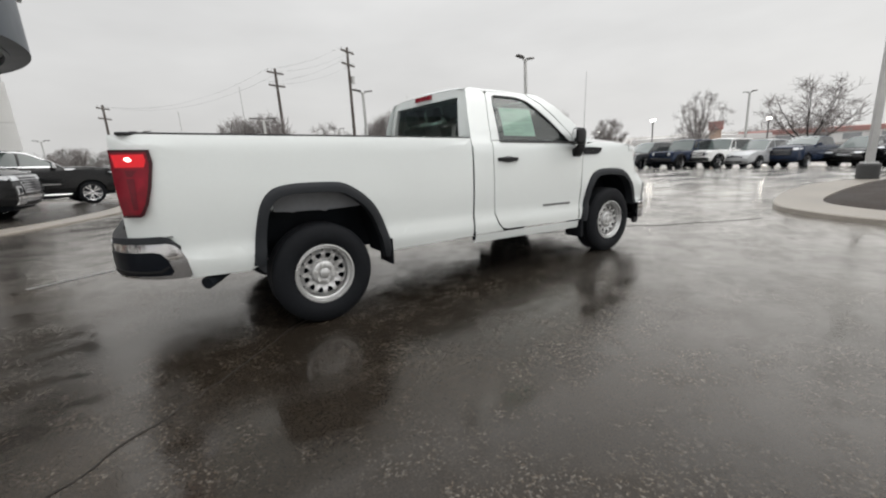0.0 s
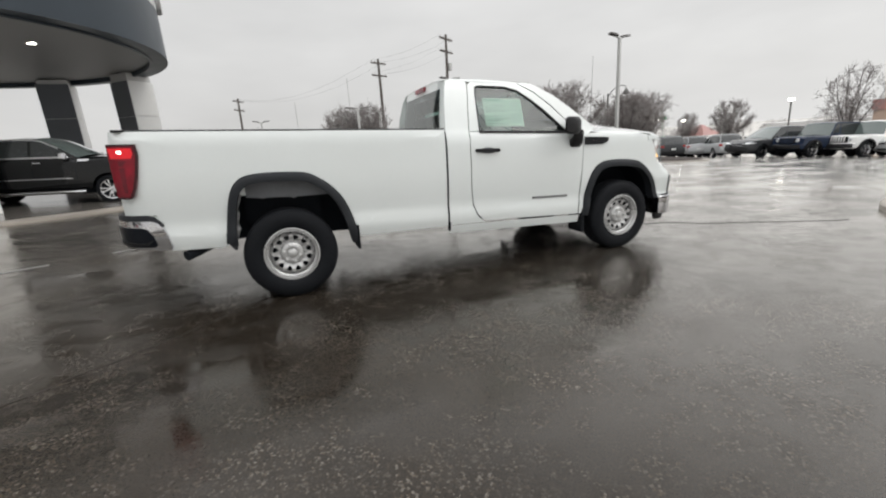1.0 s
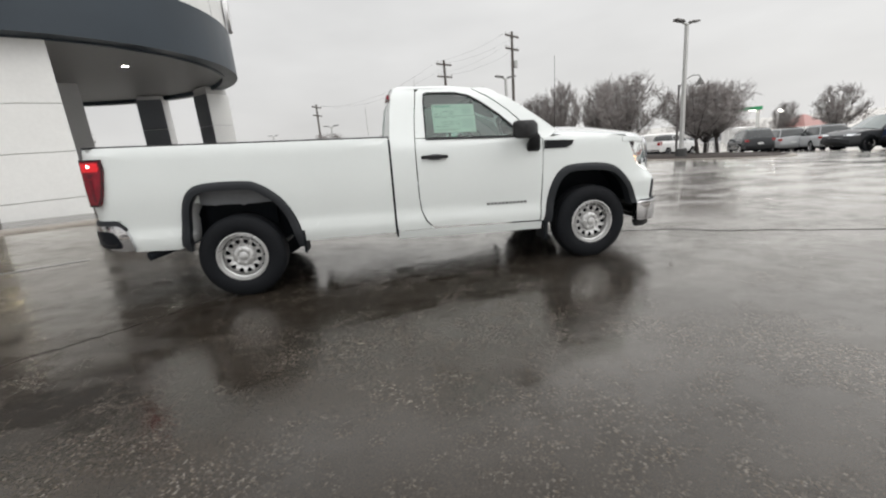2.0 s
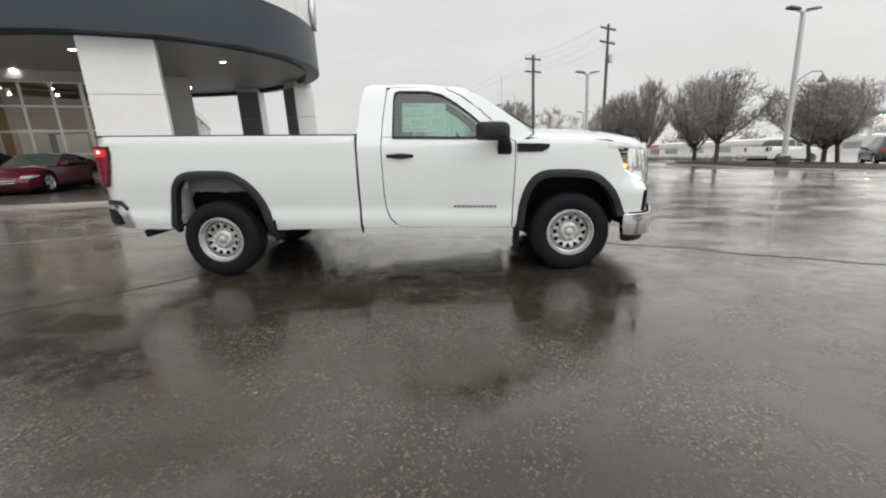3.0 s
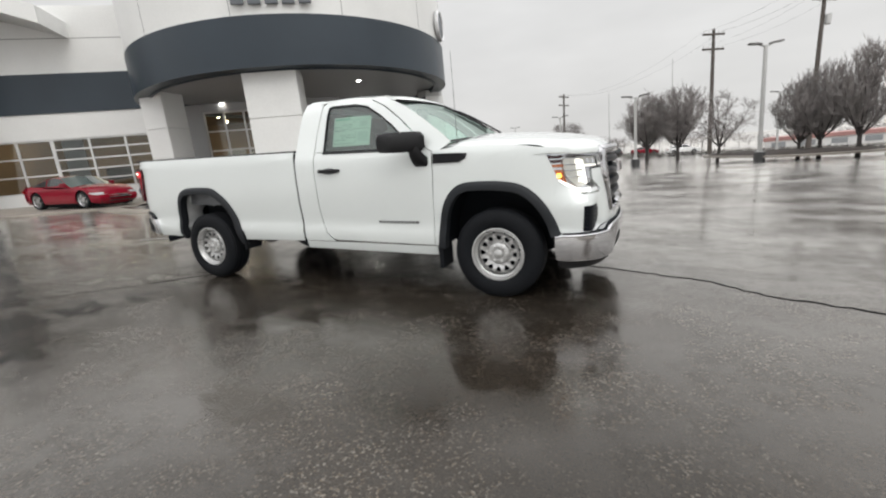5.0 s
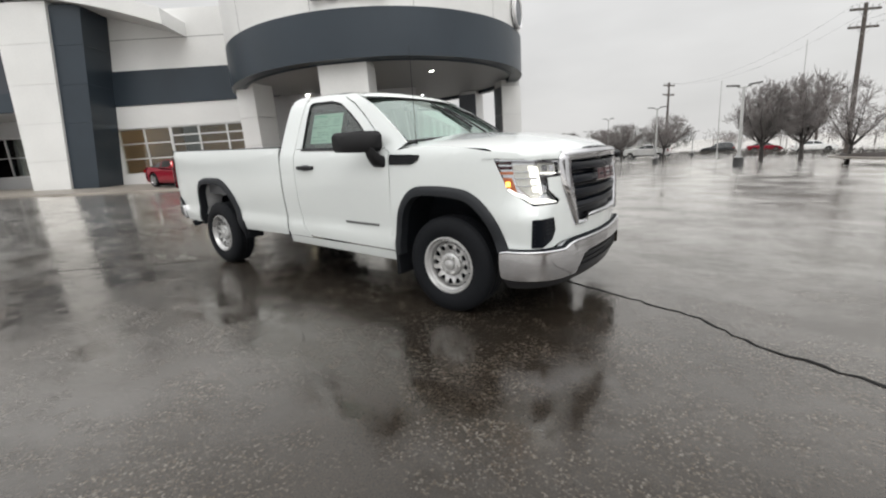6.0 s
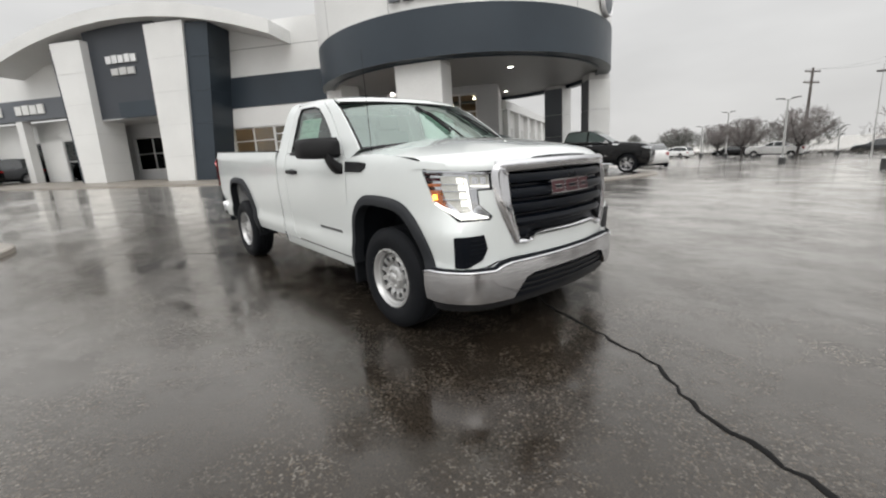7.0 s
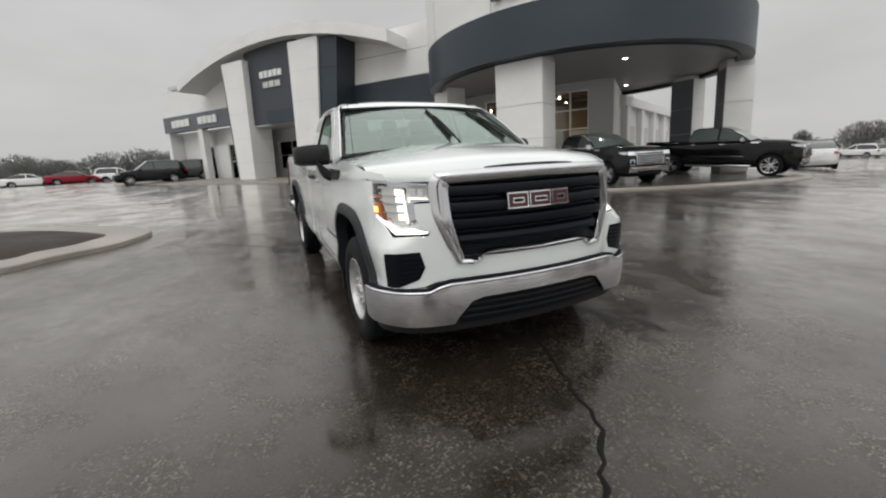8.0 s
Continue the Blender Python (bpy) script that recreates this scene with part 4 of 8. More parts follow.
for d, m in zip(doors, (False, True)):
    tpart("window_surround", panel(door_frame, side_map, mirror=m), PAINT, d)
    g = tpart("door_glass", panel([(1.79, 1.35), (1.80, 1.70), (1.82, 1.785), (1.87, 1.80), (2.14, 1.797), (2.30, 1.755), (2.45, 1.66), (2.72, 1.43), (2.83, 1.335)], side_map, off=-0.016, thick=0.0, mirror=m), DOOR_GLASS, d, "greenish tinted side glass")
    g.visible_shadow = False
    tpart("window_seal", panel([(1.80, 1.338), (1.80, 1.362), (2.86, 1.354), (2.86, 1.330)], side_map, off=0.006, thick=0.02, mirror=m), DARK, d, "black window seal")
    for ring in ([(1.797, 1.36), (1.81, 1.70), (1.825, 1.775), (1.87, 1.79), (1.87, 1.776), (1.838, 1.765), (1.824, 1.70), (1.812, 1.36)], [(1.87, 1.79), (2.14, 1.787), (2.28, 1.755), (2.42, 1.67), (2.56, 1.565), (2.71, 1.43), (2.80, 1.345), (2.78, 1.345), (2.70, 1.418), (2.55, 1.55), (2.41, 1.655), (2.272, 1.74), (2.137, 1.772), (1.87, 1.775)]):
        tpart("glass_run", panel(ring, side_map, off=-0.004, thick=0.012, mirror=m), DARK, d)
    # handle: a dark bar over a recess
    tpart("handle_recess", panel(rounded([(1.80, 1.155), (1.79, 1.185), (1.83, 1.205), (1.92, 1.205), (1.95, 1.185), (1.94, 1.155), (1.87, 1.145), (1.80, 1.155)], 1)[:-1], side_map, off=0.002, thick=0.004, mirror=m, step=0.03), LINER, d)
    bm = bmesh.new()
    s = 1 if m else -1
    rings = []
    for x, h, o in ((1.738, 0.010, 0.006), (1.75, 0.017, 0.018), (1.80, 0.018, 0.040), (1.94, 0.018, 0.040), (1.985, 0.017, 0.018), (2.0, 0.010, 0.006)):
        y = s * (1.0 + o)
        rings.append([(x, y - s * 0.016, 1.178 - h), (x, y, 1.178 - h * 0.8), (x, y + s * 0.003, 1.178), (x, y, 1.178 + h * 0.8), (x, y - s * 0.016, 1.178 + h)])
    loft(bm, rings)
    tpart("handle", bm, DARK, d, "black door handle")
both_sides("cab_gap", [(1.425, 0.48), (1.425, 1.355), (1.475, 1.355), (1.475, 0.48)], bed_map, UNDER, "black gap between cab and bed", off=-0.022, thick=0.01)
both_sides("seam_gap", [(1.446, 0.428), (1.440, 0.512), (1.466, 0.512), (1.468, 0.428)], side_map, UNDER, "black gap at the foot of the seam", off=0.003, thick=0.02)
# a-pillar and cowl corner
pillar = [(2.312, 1.818), (2.47, 1.742), (2.64, 1.617), (2.81, 1.46), (2.912, 1.347), (2.975, 1.312), (3.05, 1.325), (3.14, 1.385), (3.04, 1.468), (2.86, 1.60), (2.68, 1.72), (2.53, 1.790), (2.45, 1.826), (2.36, 1.833)]
both_sides("windscreen_pillar", pillar, side_map, PAINT)

# fender
fender_top = [(2.975, 1.312), (3.05, 1.325), (3.20, 1.345), (3.5, 1.345), (3.75, 1.325), (3.92, 1.300), (3.945, 1.252), (4.025, 1.048), (3.96, 0.80)]
k_end = [k for k, p in enumerate(FRONT_OPEN) if p[0] > 3.9 and p[1] < 0.86][0]
fender_xz = [(2.945, 0.49), (2.958, 0.80), (2.974, 1.10)] + fender_top + FRONT_OPEN[:k_end][::-1] + [(FRONT_OPEN[0][0], 0.49)]
fender_sz = [(NOSE.x(x), z) for x, z in fender_xz]
for m in (False, True):
    fe = tpart("front_fender", panel(fender_sz, nose_map, mirror=m), PAINT, None, "white front fender with a dark vent")
    cap = [(3.86, 1.250), (3.86, 1.302), (3.95, 1.302), (4.04, 1.296), (4.11, 1.284), (4.145, 1.246), (4.06, 1.250), (3.95, 1.253)]
    tpart("fender_cap", panel([(NOSE.x(x), z) for x, z in cap], nose_map, off=0.008, thick=0.03, mirror=m, step=0.03), PAINT, fe)
    vent = [(2.985, 1.292), (3.20, 1.290), (3.295, 1.284), (3.280, 1.245), (3.215, 1.213), (2.985, 1.210)]
    tpart("fender_vent", panel([(NOSE.x(x), z) for x, z in vent], nose_map, off=0.012, thick=0.016, mirror=m, step=0.04), DARK, fe, "black vent trim")
    for z in (1.232, 1.255, 1.276):
        tpart("vent_fin", panel([(NOSE.x(3.0), z - 0.003), (NOSE.x(3.0), z + 0.003), (NOSE.x(3.25), z + 0.003), (NOSE.x(3.25), z - 0.003)], nose_map, off=0.018, thick=0.01, mirror=m), GRILLE, fe)
    # model badge on the door: plain blocks
    for k in range(11):
        x = 2.372 + 0.039 * k
        tpart("badge_block", panel([(x, 0.682), (x, 0.704), (x + 0.029, 0.704), (x + 0.029, 0.682)], side_map, off=0.006, thick=0.006, mirror=m), BADGE, doors[int(m)])

# flares
def flare(arch, cx, cz, width, where, lo, name):
    for m in (False, True):
        inner = outward(arch, cx, cz, -width)
        bm = bmesh.new()
        rows = []
        for (ox, oz), (ix, iz) in zip(arch, inner):
            mx, mz = (ox + ix) / 2, (oz + iz) / 2
            rows.append([where(ox, oz, 0.002), where(ox * .85 + ix * .15, oz * .85 + iz * .15, 0.022), where(mx, mz, 0.034), where(ix, iz, 0.030), where(ix, iz, -0.06)])
        loft(bm, rows, closed=False)
        bm2 = bmesh.new()
        if m:
            for v in bm.verts:
                v.co.y = -v.co.y
        tpart(name, bm, FLARE, None, "grained black wheel flare")
        bm2.free()


flare(REAR_ARCH, 0.03, 0.42, 0.075, bed_map, 0, "wheel_flare")
flare(FRONT_ARCH, 3.52, 0.44, 0.075, lambda x, z, o: nose_map(NOSE.x(x), z, o), 0, "wheel_flare")

# front fascia, lamps, grille, bumper
Y, X = NOSE.y, NOSE.x


def whole(half, first=0, last=None):
    """Mirrors half an outline that starts and ends on the centre line."""
    return half + [(-a, b) for a, b in half[::-1] if abs(a) > 1e-6]


arch_low = [(X(x), z) for x, z in FRONT_OPEN[k_end:] if z > 0.635]
fascia = [(0, 0.672), (Y(0.60), 0.672), (Y(0.68), 0.660), (Y(0.74), 0.632), (X(3.99), 0.628)] + arch_low[::-1] + [(X(3.96), 0.795), (X(4.02), 1.04), (Y(0.86), 0.928), (Y(0.715), 0.930), (Y(0.70), 0.955), (Y(0.768), 1.03), (Y(0.768), 1.115), (Y(0.690), 1.12), (Y(0.665), 1.0), (Y(0.56), 0.775), (Y(0.47), 0.755), (Y(0.41), 0.80), (0, 0.80)]
tpart("front_fascia", panel(whole(fascia), nose_map), PAINT, None, "white front fascia")

hl = [(X(3.95), 1.245), (X(4.02), 1.242), (Y(0.80), 1.232), (Y(0.695), 1.225), (Y(0.695), 1.125), (Y(0.773), 1.12), (Y(0.773), 1.03), (Y(0.705), 0.955), (Y(0.72), 0.938), (Y(0.855), 0.936), (X(4.03), 1.045)]
for m in (False, True):
    lamp = tpart("headlight", panel(hl, nose_map, off=-0.05, thick=0.0, mirror=m), REFLECTOR, None, "clear headlight with amber corner, switched on")
    sub = lambda nm, pts, mat_, off, th, lb="", st=0.03: tpart(nm, panel(pts, nose_map, off=off, thick=th, mirror=m, step=st), mat_, lamp, lb)
    sub("amber_marker", [(X(3.955), 1.125), (X(4.060), 1.118), (X(4.085), 1.02), (Y(0.880), 0.970), (X(4.033), 1.047)], AMBER, -0.012, 0.03, "amber corner lens")
    for z in (1.155, 1.190, 1.225):
        sub("marker_rib", [(X(3.96), z - 0.012), (X(3.957), z + 0.006), (X(4.075), z + 0.006), (X(4.07), z - 0.012)], RED_DARK if z > 1.16 else AMBER, -0.015, 0.02, "dark amber rib")
    sub("amber_bulb", [(X(4.02), 1.060), (X(4.02), 1.092), (X(4.045), 1.092), (X(4.045), 1.060)], AMBER_ON, -0.006, 0.01, "lit amber bulb")
    sub("main_beam", [(X(4.085), 1.206), (X(4.072), 1.198), (X(4.078), 1.117), (Y(0.826), 1.114), (Y(0.820), 1.194), (Y(0.828), 1.203)], FROST, -0.026, 0.02, "frosted upper lamp bowl")
    sub("low_beam", [(X(4.079), 1.111), (X(4.098), 1.05), (Y(0.858), 0.985), (Y(0.812), 0.990), (Y(0.806), 1.0), (Y(0.826), 1.108)], FROST, -0.026, 0.02, "frosted lower lamp bowl")
    for k, (z, w_) in enumerate(((1.178, 0.024), (1.136, 0.026), (1.085, 0.028), (1.036, 0.030))):
        sub("lamp_lens", [(Y(0.858 - 0.003 * k), z + 0.017), (Y(0.858 - w_ - 0.003 * k), z + 0.016), (Y(0.858 - w_ - 0.003 * k), z - 0.016), (Y(0.858 - 0.003 * k), z - 0.017)], HEAD_ON, -0.012, 0.012, "bright square lamp lens")
    for z in (1.157, 1.112, 1.060):
        sub("lamp_divider", [(X(4.08), z + 0.004), (Y(0.822), z + 0.003), (Y(0.822), z - 0.003), (X(4.08), z - 0.002)], CHROME, -0.015, 0.012)
    sub("inner_strip", [(Y(0.826), 1.19), (Y(0.818), 1.19), (Y(0.806), 1.005), (Y(0.814), 1.003)], HEAD_ON, -0.010, 0.01, "lit strip along the lamp stack")
    sub("upper_cell", [(Y(0.805), 1.212), (Y(0.703), 1.208), (Y(0.703), 1.138), (Y(0.805), 1.142)], FROST, -0.03, 0.02, "chrome lamp cell", 0.05)
    for k in range(2):
        y0 = 0.722 + 0.040 * k
        sub("cell_lens", [(Y(y0 + 0.028), 1.198), (Y(y0), 1.196), (Y(y0), 1.156), (Y(y0 + 0.028), 1.158)], REFLECTOR, -0.018, 0.012, "bright cell lens", 0.05)
    sub("cell_edge", [(Y(0.80), 1.149), (Y(0.705), 1.145), (Y(0.705), 1.137), (Y(0.80), 1.141)], HEAD_ON, -0.022, 0.01, "lit edge of the lamp cell", 0.05)
    sub("light_bar", [(Y(0.79), 0.972), (Y(0.72), 0.948), (Y(0.73), 0.942), (Y(0.852), 0.942), (X(4.02), 1.03), (X(4.03), 1.045), (Y(0.845), 0.958)], HEAD_ON, -0.010, 0.02, "lit white light bar")
    sub("top_rim", [(X(3.95), 1.247), (X(4.03), 1.244), (Y(0.80), 1.234), (Y(0.695), 1.227), (Y(0.695), 1.217), (Y(0.80), 1.223), (X(4.03), 1.233), (X(3.955), 1.236)], CHROME, 0.0, 0.03, "chrome rim")
    sub("bezel", [(Y(0.812), 1.12), (Y(0.773), 1.12), (Y(0.773), 1.03), (Y(0.80), 1.0), (Y(0.815), 1.04)], CHROME, -0.016, 0.02)
    ln = sub("lens", hl, CLEAR, 0.003, 0.0, "clear outer lens")
    ln.visible_shadow = False
    fog = [(Y(0.752), 0.842), (Y(0.862), 0.846), (Y(0.876), 0.84), (Y(0.876), 0.648), (Y(0.83), 0.644), (Y(0.76), 0.68), (Y(0.732), 0.75)]
    fp = tpart("fog_pocket", panel(fog, nose_map, off=0.004, thick=0.012, mirror=m, step=0.03), GRILLE, None, "black mesh fog lamp pocket")
    for k in range(6):
        z = 0.668 + 0.028 * k
        ya = (0.786, 0.760, 0.750, 0.742, 0.742, 0.744)[k]
        tpart("mesh_bar", panel([(Y(ya), z), (Y(ya), z + 0.008), (Y(0.868), z + 0.008), (Y(0.868), z)], nose_map, off=0.009, thick=0.006, mirror=m), GRILLE, fp)

# grille: backing, bars, chrome surround, emblem
grille_half = [(0, 0.835), (Y(0.355), 0.835), (Y(0.40), 0.795), (Y(0.535), 0.795), (Y(0.60), 1.0), (Y(0.615), 1.19), (Y(0.59), 1.225), (0, 1.232)]
gr = tpart("grille", panel(whole(grille_half), nose_map, off=-0.055, thick=0.0), GRILLE, None, "black grille with wide bars in a chrome surround")
for z, h in ((1.178, 0.040), (1.085, 0.040), (0.990, 0.040), (0.900, 0.036)):
    w = 0.60 if z > 0.98 else (0.575 if z > 0.9 else 0.54)
    bm = bmesh.new()
    rows = []
    for k in range(-14, 15):
        s = Y(w * abs(k) / 14) * (1 if k >= 0 else -1)
        rows.append([nose_map(s, z - h, -0.05), nose_map(s, z - h * 0.6, -0.012), nose_map(s, z, -0.004), nose_map(s, z + h * 0.7, -0.014), nose_map(s, z + h, -0.05)])
    loft(bm, rows)
    tpart("grille_bar", bm, GRILLE, gr, "glossy black grille bar")
outer = [(0, 0.808), (Y(0.395), 0.808), (Y(0.44), 0.768), (Y(0.545), 0.765), (Y(0.575), 0.79), (Y(0.668), 1.0), (Y(0.690), 1.12), (Y(0.690), 1.225), (Y(0.66), 1.275), (Y(0.60), 1.295), (0, 1.302)]
inner = [(0, 0.835), (Y(0.355), 0.835), (Y(0.40), 0.795), (Y(0.51), 0.795), (Y(0.522), 0.81), (Y(0.578), 1.0), (Y(0.590), 1.12), (Y(0.590), 1.19), (Y(0.58), 1.213), (Y(0.55), 1.228), (0, 1.240)]
for side in (1, -1):
    bm = bmesh.new()
    def smooth_line(pts):
        return curve_through(pts, 5)
    A, B = smooth_line(outer), smooth_line(inner)
    rows = []
    for p, q in zip(A, B):
        mid = (p + q) / 2
        rows.append([nose_map(p.x * side, p.y, -0.02), nose_map(p.x * side, p.y, 0.006), nose_map((p.x * .7 + q.x * .3) * side, p.y * .7 + q.y * .3, 0.022), nose_map(mid.x * side, mid.y, 0.022), nose_map(q.x * side, q.y, 0.004), nose_map(q.x * side, q.y, -0.055)])
    loft(bm, rows, closed=False)
    tpart("surround", bm, CHROME, gr, "polished chrome surround", smooth=50)
for k, (y0, y1) in enumerate(((-0.232, -0.085), (-0.075, 0.085), (0.095, 0.230))):
    em = None
    for inset, half, out, mat_, nm, lb in ((0.0, 0.047, 0.020, EMBLEM, "emblem_block", "chrome emblem block"), (0.009, 0.038, 0.0225, EMBLEM_RED, "emblem_fill", "dark red emblem fill"), (0.034, 0.016, 0.025, EMBLEM, "emblem_edge", "chrome inner edge"), (0.042, 0.009, 0.0275, GRILLE, "emblem_gap", "")):
        s0, s1 = y0 + inset, y1 - inset
        q = [(s0, 1.108 + half), (s1, 1.108 + half), (s1, 1.108 - half), (s0, 1.108 - half)]
        tpart(nm, panel(q, nose_map, off=out, thick=0.025 if inset == 0 else 0.006, mirror=True), mat_, gr, lb)

BY, BX = BUMP.y, BUMP.x
bumper_half = [(0, 0.568), (BY(0.42), 0.565), (BY(0.50), 0.545), (BY(0.58), 0.46), (BY(0.61), 0.418), (BY(0.85), 0.412), (BX(4.06), 0.418), (BX(4.01), 0.425), (BX(4.0), 0.50), (BX(4.0), 0.608), (BX(4.05), 0.622), (BY(0.75), 0.624), (BY(0.69), 0.650), (BY(0.62), 0.662), (0, 0.664)]
fb = tpart("front_bumper", panel(whole(bumper_half), bump_map, step=0.03, thick=0.09), CHROME, None, "wide chrome front bumper", smooth=60)
bm = bmesh.new()                                        # rolled top edge
rows = []
for k in range(-80, 81):
    s = BX(4.005) * k / 80
    zt = float(np.interp(abs(s), [0, BY(0.62), BY(0.69), BY(0.75), BX(4.05), BX(4.0)], [0.664, 0.662, 0.650, 0.624, 0.622, 0.608]))
    rows.append([bump_map(s, zt - 0.012, 0.001), bump_map(s, zt - 0.006, 0.004), bump_map(s, zt + 0.001, 0.003), bump_map(s, zt + 0.005, -0.004), bump_map(s, zt + 0.006, -0.03), bump_map(s, zt + 0.004, -0.13)])
loft(bm, rows, closed=False)
tpart("bumper_lip", bm, CHROME, fb, "bright rolled chrome edge", smooth=60)
gap = [(0, 0.668), (BY(0.62), 0.666), (BY(0.69), 0.654), (BY(0.75), 0.628), (BX(4.06), 0.626), (BX(4.06), 0.638), (BY(0.755), 0.640), (BY(0.70), 0.668), (BY(0.62), 0.682), (0, 0.684)]
tpart("bumper_gap", panel(whole(gap), bump_map, step=0.05, off=-0.012, thick=0.02), UNDER, None, "dark gap above the bumper")
lower = [(0, 0.405), (BY(0.55), 0.405), (BY(0.60), 0.425), (BY(0.50), 0.548), (BY(0.42), 0.572), (0, 0.575)]
tpart("lower_intake", panel(whole(lower), bump_map, off=-0.03, thick=0.05), GRILLE, None, "black lower air intake")
for z in (0.44, 0.48, 0.52):
    w = 0.56 - (z - 0.42) * 0.7
    tpart("intake_bar", panel(whole([(0, z), (BY(w), z), (BY(w), z + 0.012), (0, z + 0.012)]), bump_map, off=-0.018, thick=0.03), DARK)
dam = [(0, 0.352), (BY(0.60), 0.352), (BY(0.86), 0.350), (BX(4.12), 0.345), (BX(4.04), 0.345), (BX(4.015), 0.37), (BX(4.015), 0.43), (0, 0.43)]
tpart("air_dam", panel(whole(dam), bump_map, off=-0.045, thick=0.04), DARK, None, "black air dam")

# hood with a raised centre, and the scoop slot at its nose
def hood_z(x, y):
    f = (x - 3.05) / 1.36
    edge = 1.350 - 0.020 * f - 0.060 * f ** 3
    a = abs(y)
    crown = 0.098 * (1 - (a / 0.94) ** 2.4)
    dome = 0.014 * (1 / (1 + math.exp((a - 0.43) / 0.065))) * max(0, 1 - f ** 6)
    return edge + crown * (1 - 0.45 * f ** 4) + dome


bm = bmesh.new()
rows = []
NX, NY = 26, 44
for j in range(NY + 1):
    y = -0.957 + 1.914 * j / NY
    xr = 3.08 + 0.20 * (1 - (y / 0.94) ** 2)
    front = NOSE.at(NOSE.y(abs(y)))[0] - 0.03 - 0.02 * (1 - abs(y))
    row = []
    for i in range(NX + 1):
        f = i / NX
        x = xr + (front - xr) * f
        z = hood_z(x, y)
        if f > 0.86:
            z -= 0.055 * ((f - 0.86) / 0.14) ** 2
        row.append((x, y, z))
    row.append((front - 0.004, y, row[-1][2] - 0.03))
    rows.append(row)
loft(bm, rows, closed=False)
hood = tpart("hood", bm, PAINT, None, "white hood with a raised centre", smooth=60)
bm = bmesh.new()
rows = []
for k in range(-12, 13):
    y = 0.34 * k / 12
    xr = 3.08 + 0.20 * (1 - (y / 0.94) ** 2)
    front = NOSE.at(NOSE.y(abs(y)))[0] - 0.03 - 0.02 * (1 - abs(y))
    wide = 0.010 * (1 - abs(k / 12) ** 3) + 0.002
    row = []
    for f in (0.978 - wide, 0.980):
        x = xr + (front - xr) * f
        row.append((x, y, hood_z(x, y) - 0.055 * ((f - 0.86) / 0.14) ** 2 + 0.005))
    rows.append([(row[0][0], y, row[0][2] - 0.02)] + row + [(row[1][0], y, row[1][2] - 0.02)])
loft(bm, rows, closed=False)
tpart("scoop_slot", bm, GRILLE, hood, "black slot in the hood nose")
# cowl
bm = bmesh.new()
rows = []
for j in range(17):
    y = -0.88 + 1.76 * j / 16
    xr = 3.08 + 0.20 * (1 - (y / 0.94) ** 2)
    rows.append([(xr + 0.02, y, hood_z(xr, y) - 0.012), (xr - 0.12, y, hood_z(xr, y) - 0.02), (xr - 0.12, y, 1.2), (xr + 0.02, y, 1.2)])
loft(bm, rows)
tpart("cowl", bm, DARK, None, "black cowl panel")

# roof
bm = bmesh.new()
rows = []
for i in range(19):
    f = i / 18
    x = 1.535 + 0.94 * f
    w = 0.765 - 0.015 * f ** 3
    lift = 0.065 * min(1.0, (0.3 + f / 0.1) ** 0.7) * (1 - 0.55 * max(0, (f - 0.55) / 0.45) ** 2)
    base = 1.828 + 0.012 * math.sin(math.pi * min(1, f * 1.1)) - 0.004 * max(0, (f - 0.6) / 0.4)
    row = []
    for j in range(33):
        y = -w + 2 * w * j / 32
        c = 1 - abs(y / w) ** 3.2
        row.append((x + 0.06 * (f ** 4) * (1 - (y / w) ** 2), y, base + lift * c))
    rows.append([(x, -w - 0.005, base - 0.015)] + row + [(x, w + 0.005, base - 0.015)])
for dx, dz in ((0.045, 0.018), (0.035, 0.024)):         # the front edge rolls down to the windscreen
    rows.append([(p[0] + dx, p[1], p[2] - dz + (dz - 0.012) * abs(p[1] / 0.77) ** 6) for p in rows[-1]])
loft(bm, rows, closed=False)
roof = tpart("roof", bm, PAINT, None, "white cab roof", smooth=60)
# cab back wall round the rear window
def back_map(y, z, off=0.0):
    a = abs(y)
    x = 1.468 + 0.19 * max(0, z - 1.40) ** 1.25 + 0.05 * max(0.0, (a - 0.55) / 0.3) ** 2
    return (x - off, y, z)


for pts in ([(-0.93, 0.55), (-0.93, 1.40), (0.93, 1.40), (0.93, 0.55)], [(-0.79, 1.765), (-0.77, 1.82)] + [(0.765 * k / 8, 1.826 + 0.028 * (1 - abs(k / 8) ** 3.2)) for k in range(-8, 9)] + [(0.77, 1.82), (0.79, 1.765)], [(-0.92, 1.40), (-0.80, 1.765), (-0.655, 1.765), (-0.72, 1.40)], [(0.92, 1.40), (0.80, 1.765), (0.655, 1.765), (0.72, 1.40)]):
    tpart("cab_back", panel(pts, back_map), PAINT)
g = tpart("rear_window", panel([(-0.73, 1.395), (-0.665, 1.77), (0.665, 1.77), (0.73, 1.395)], back_map, off=-0.004, thick=0), DARK_GLASS, None, "dark tinted rear window")
tpart("stop_lamp", panel([(-0.17, 1.800), (-0.16, 1.845), (0.16, 1.845), (0.17, 1.800)], back_map, off=0.024, thick=0.03), RED_LENS, None, "red high stop lamp")
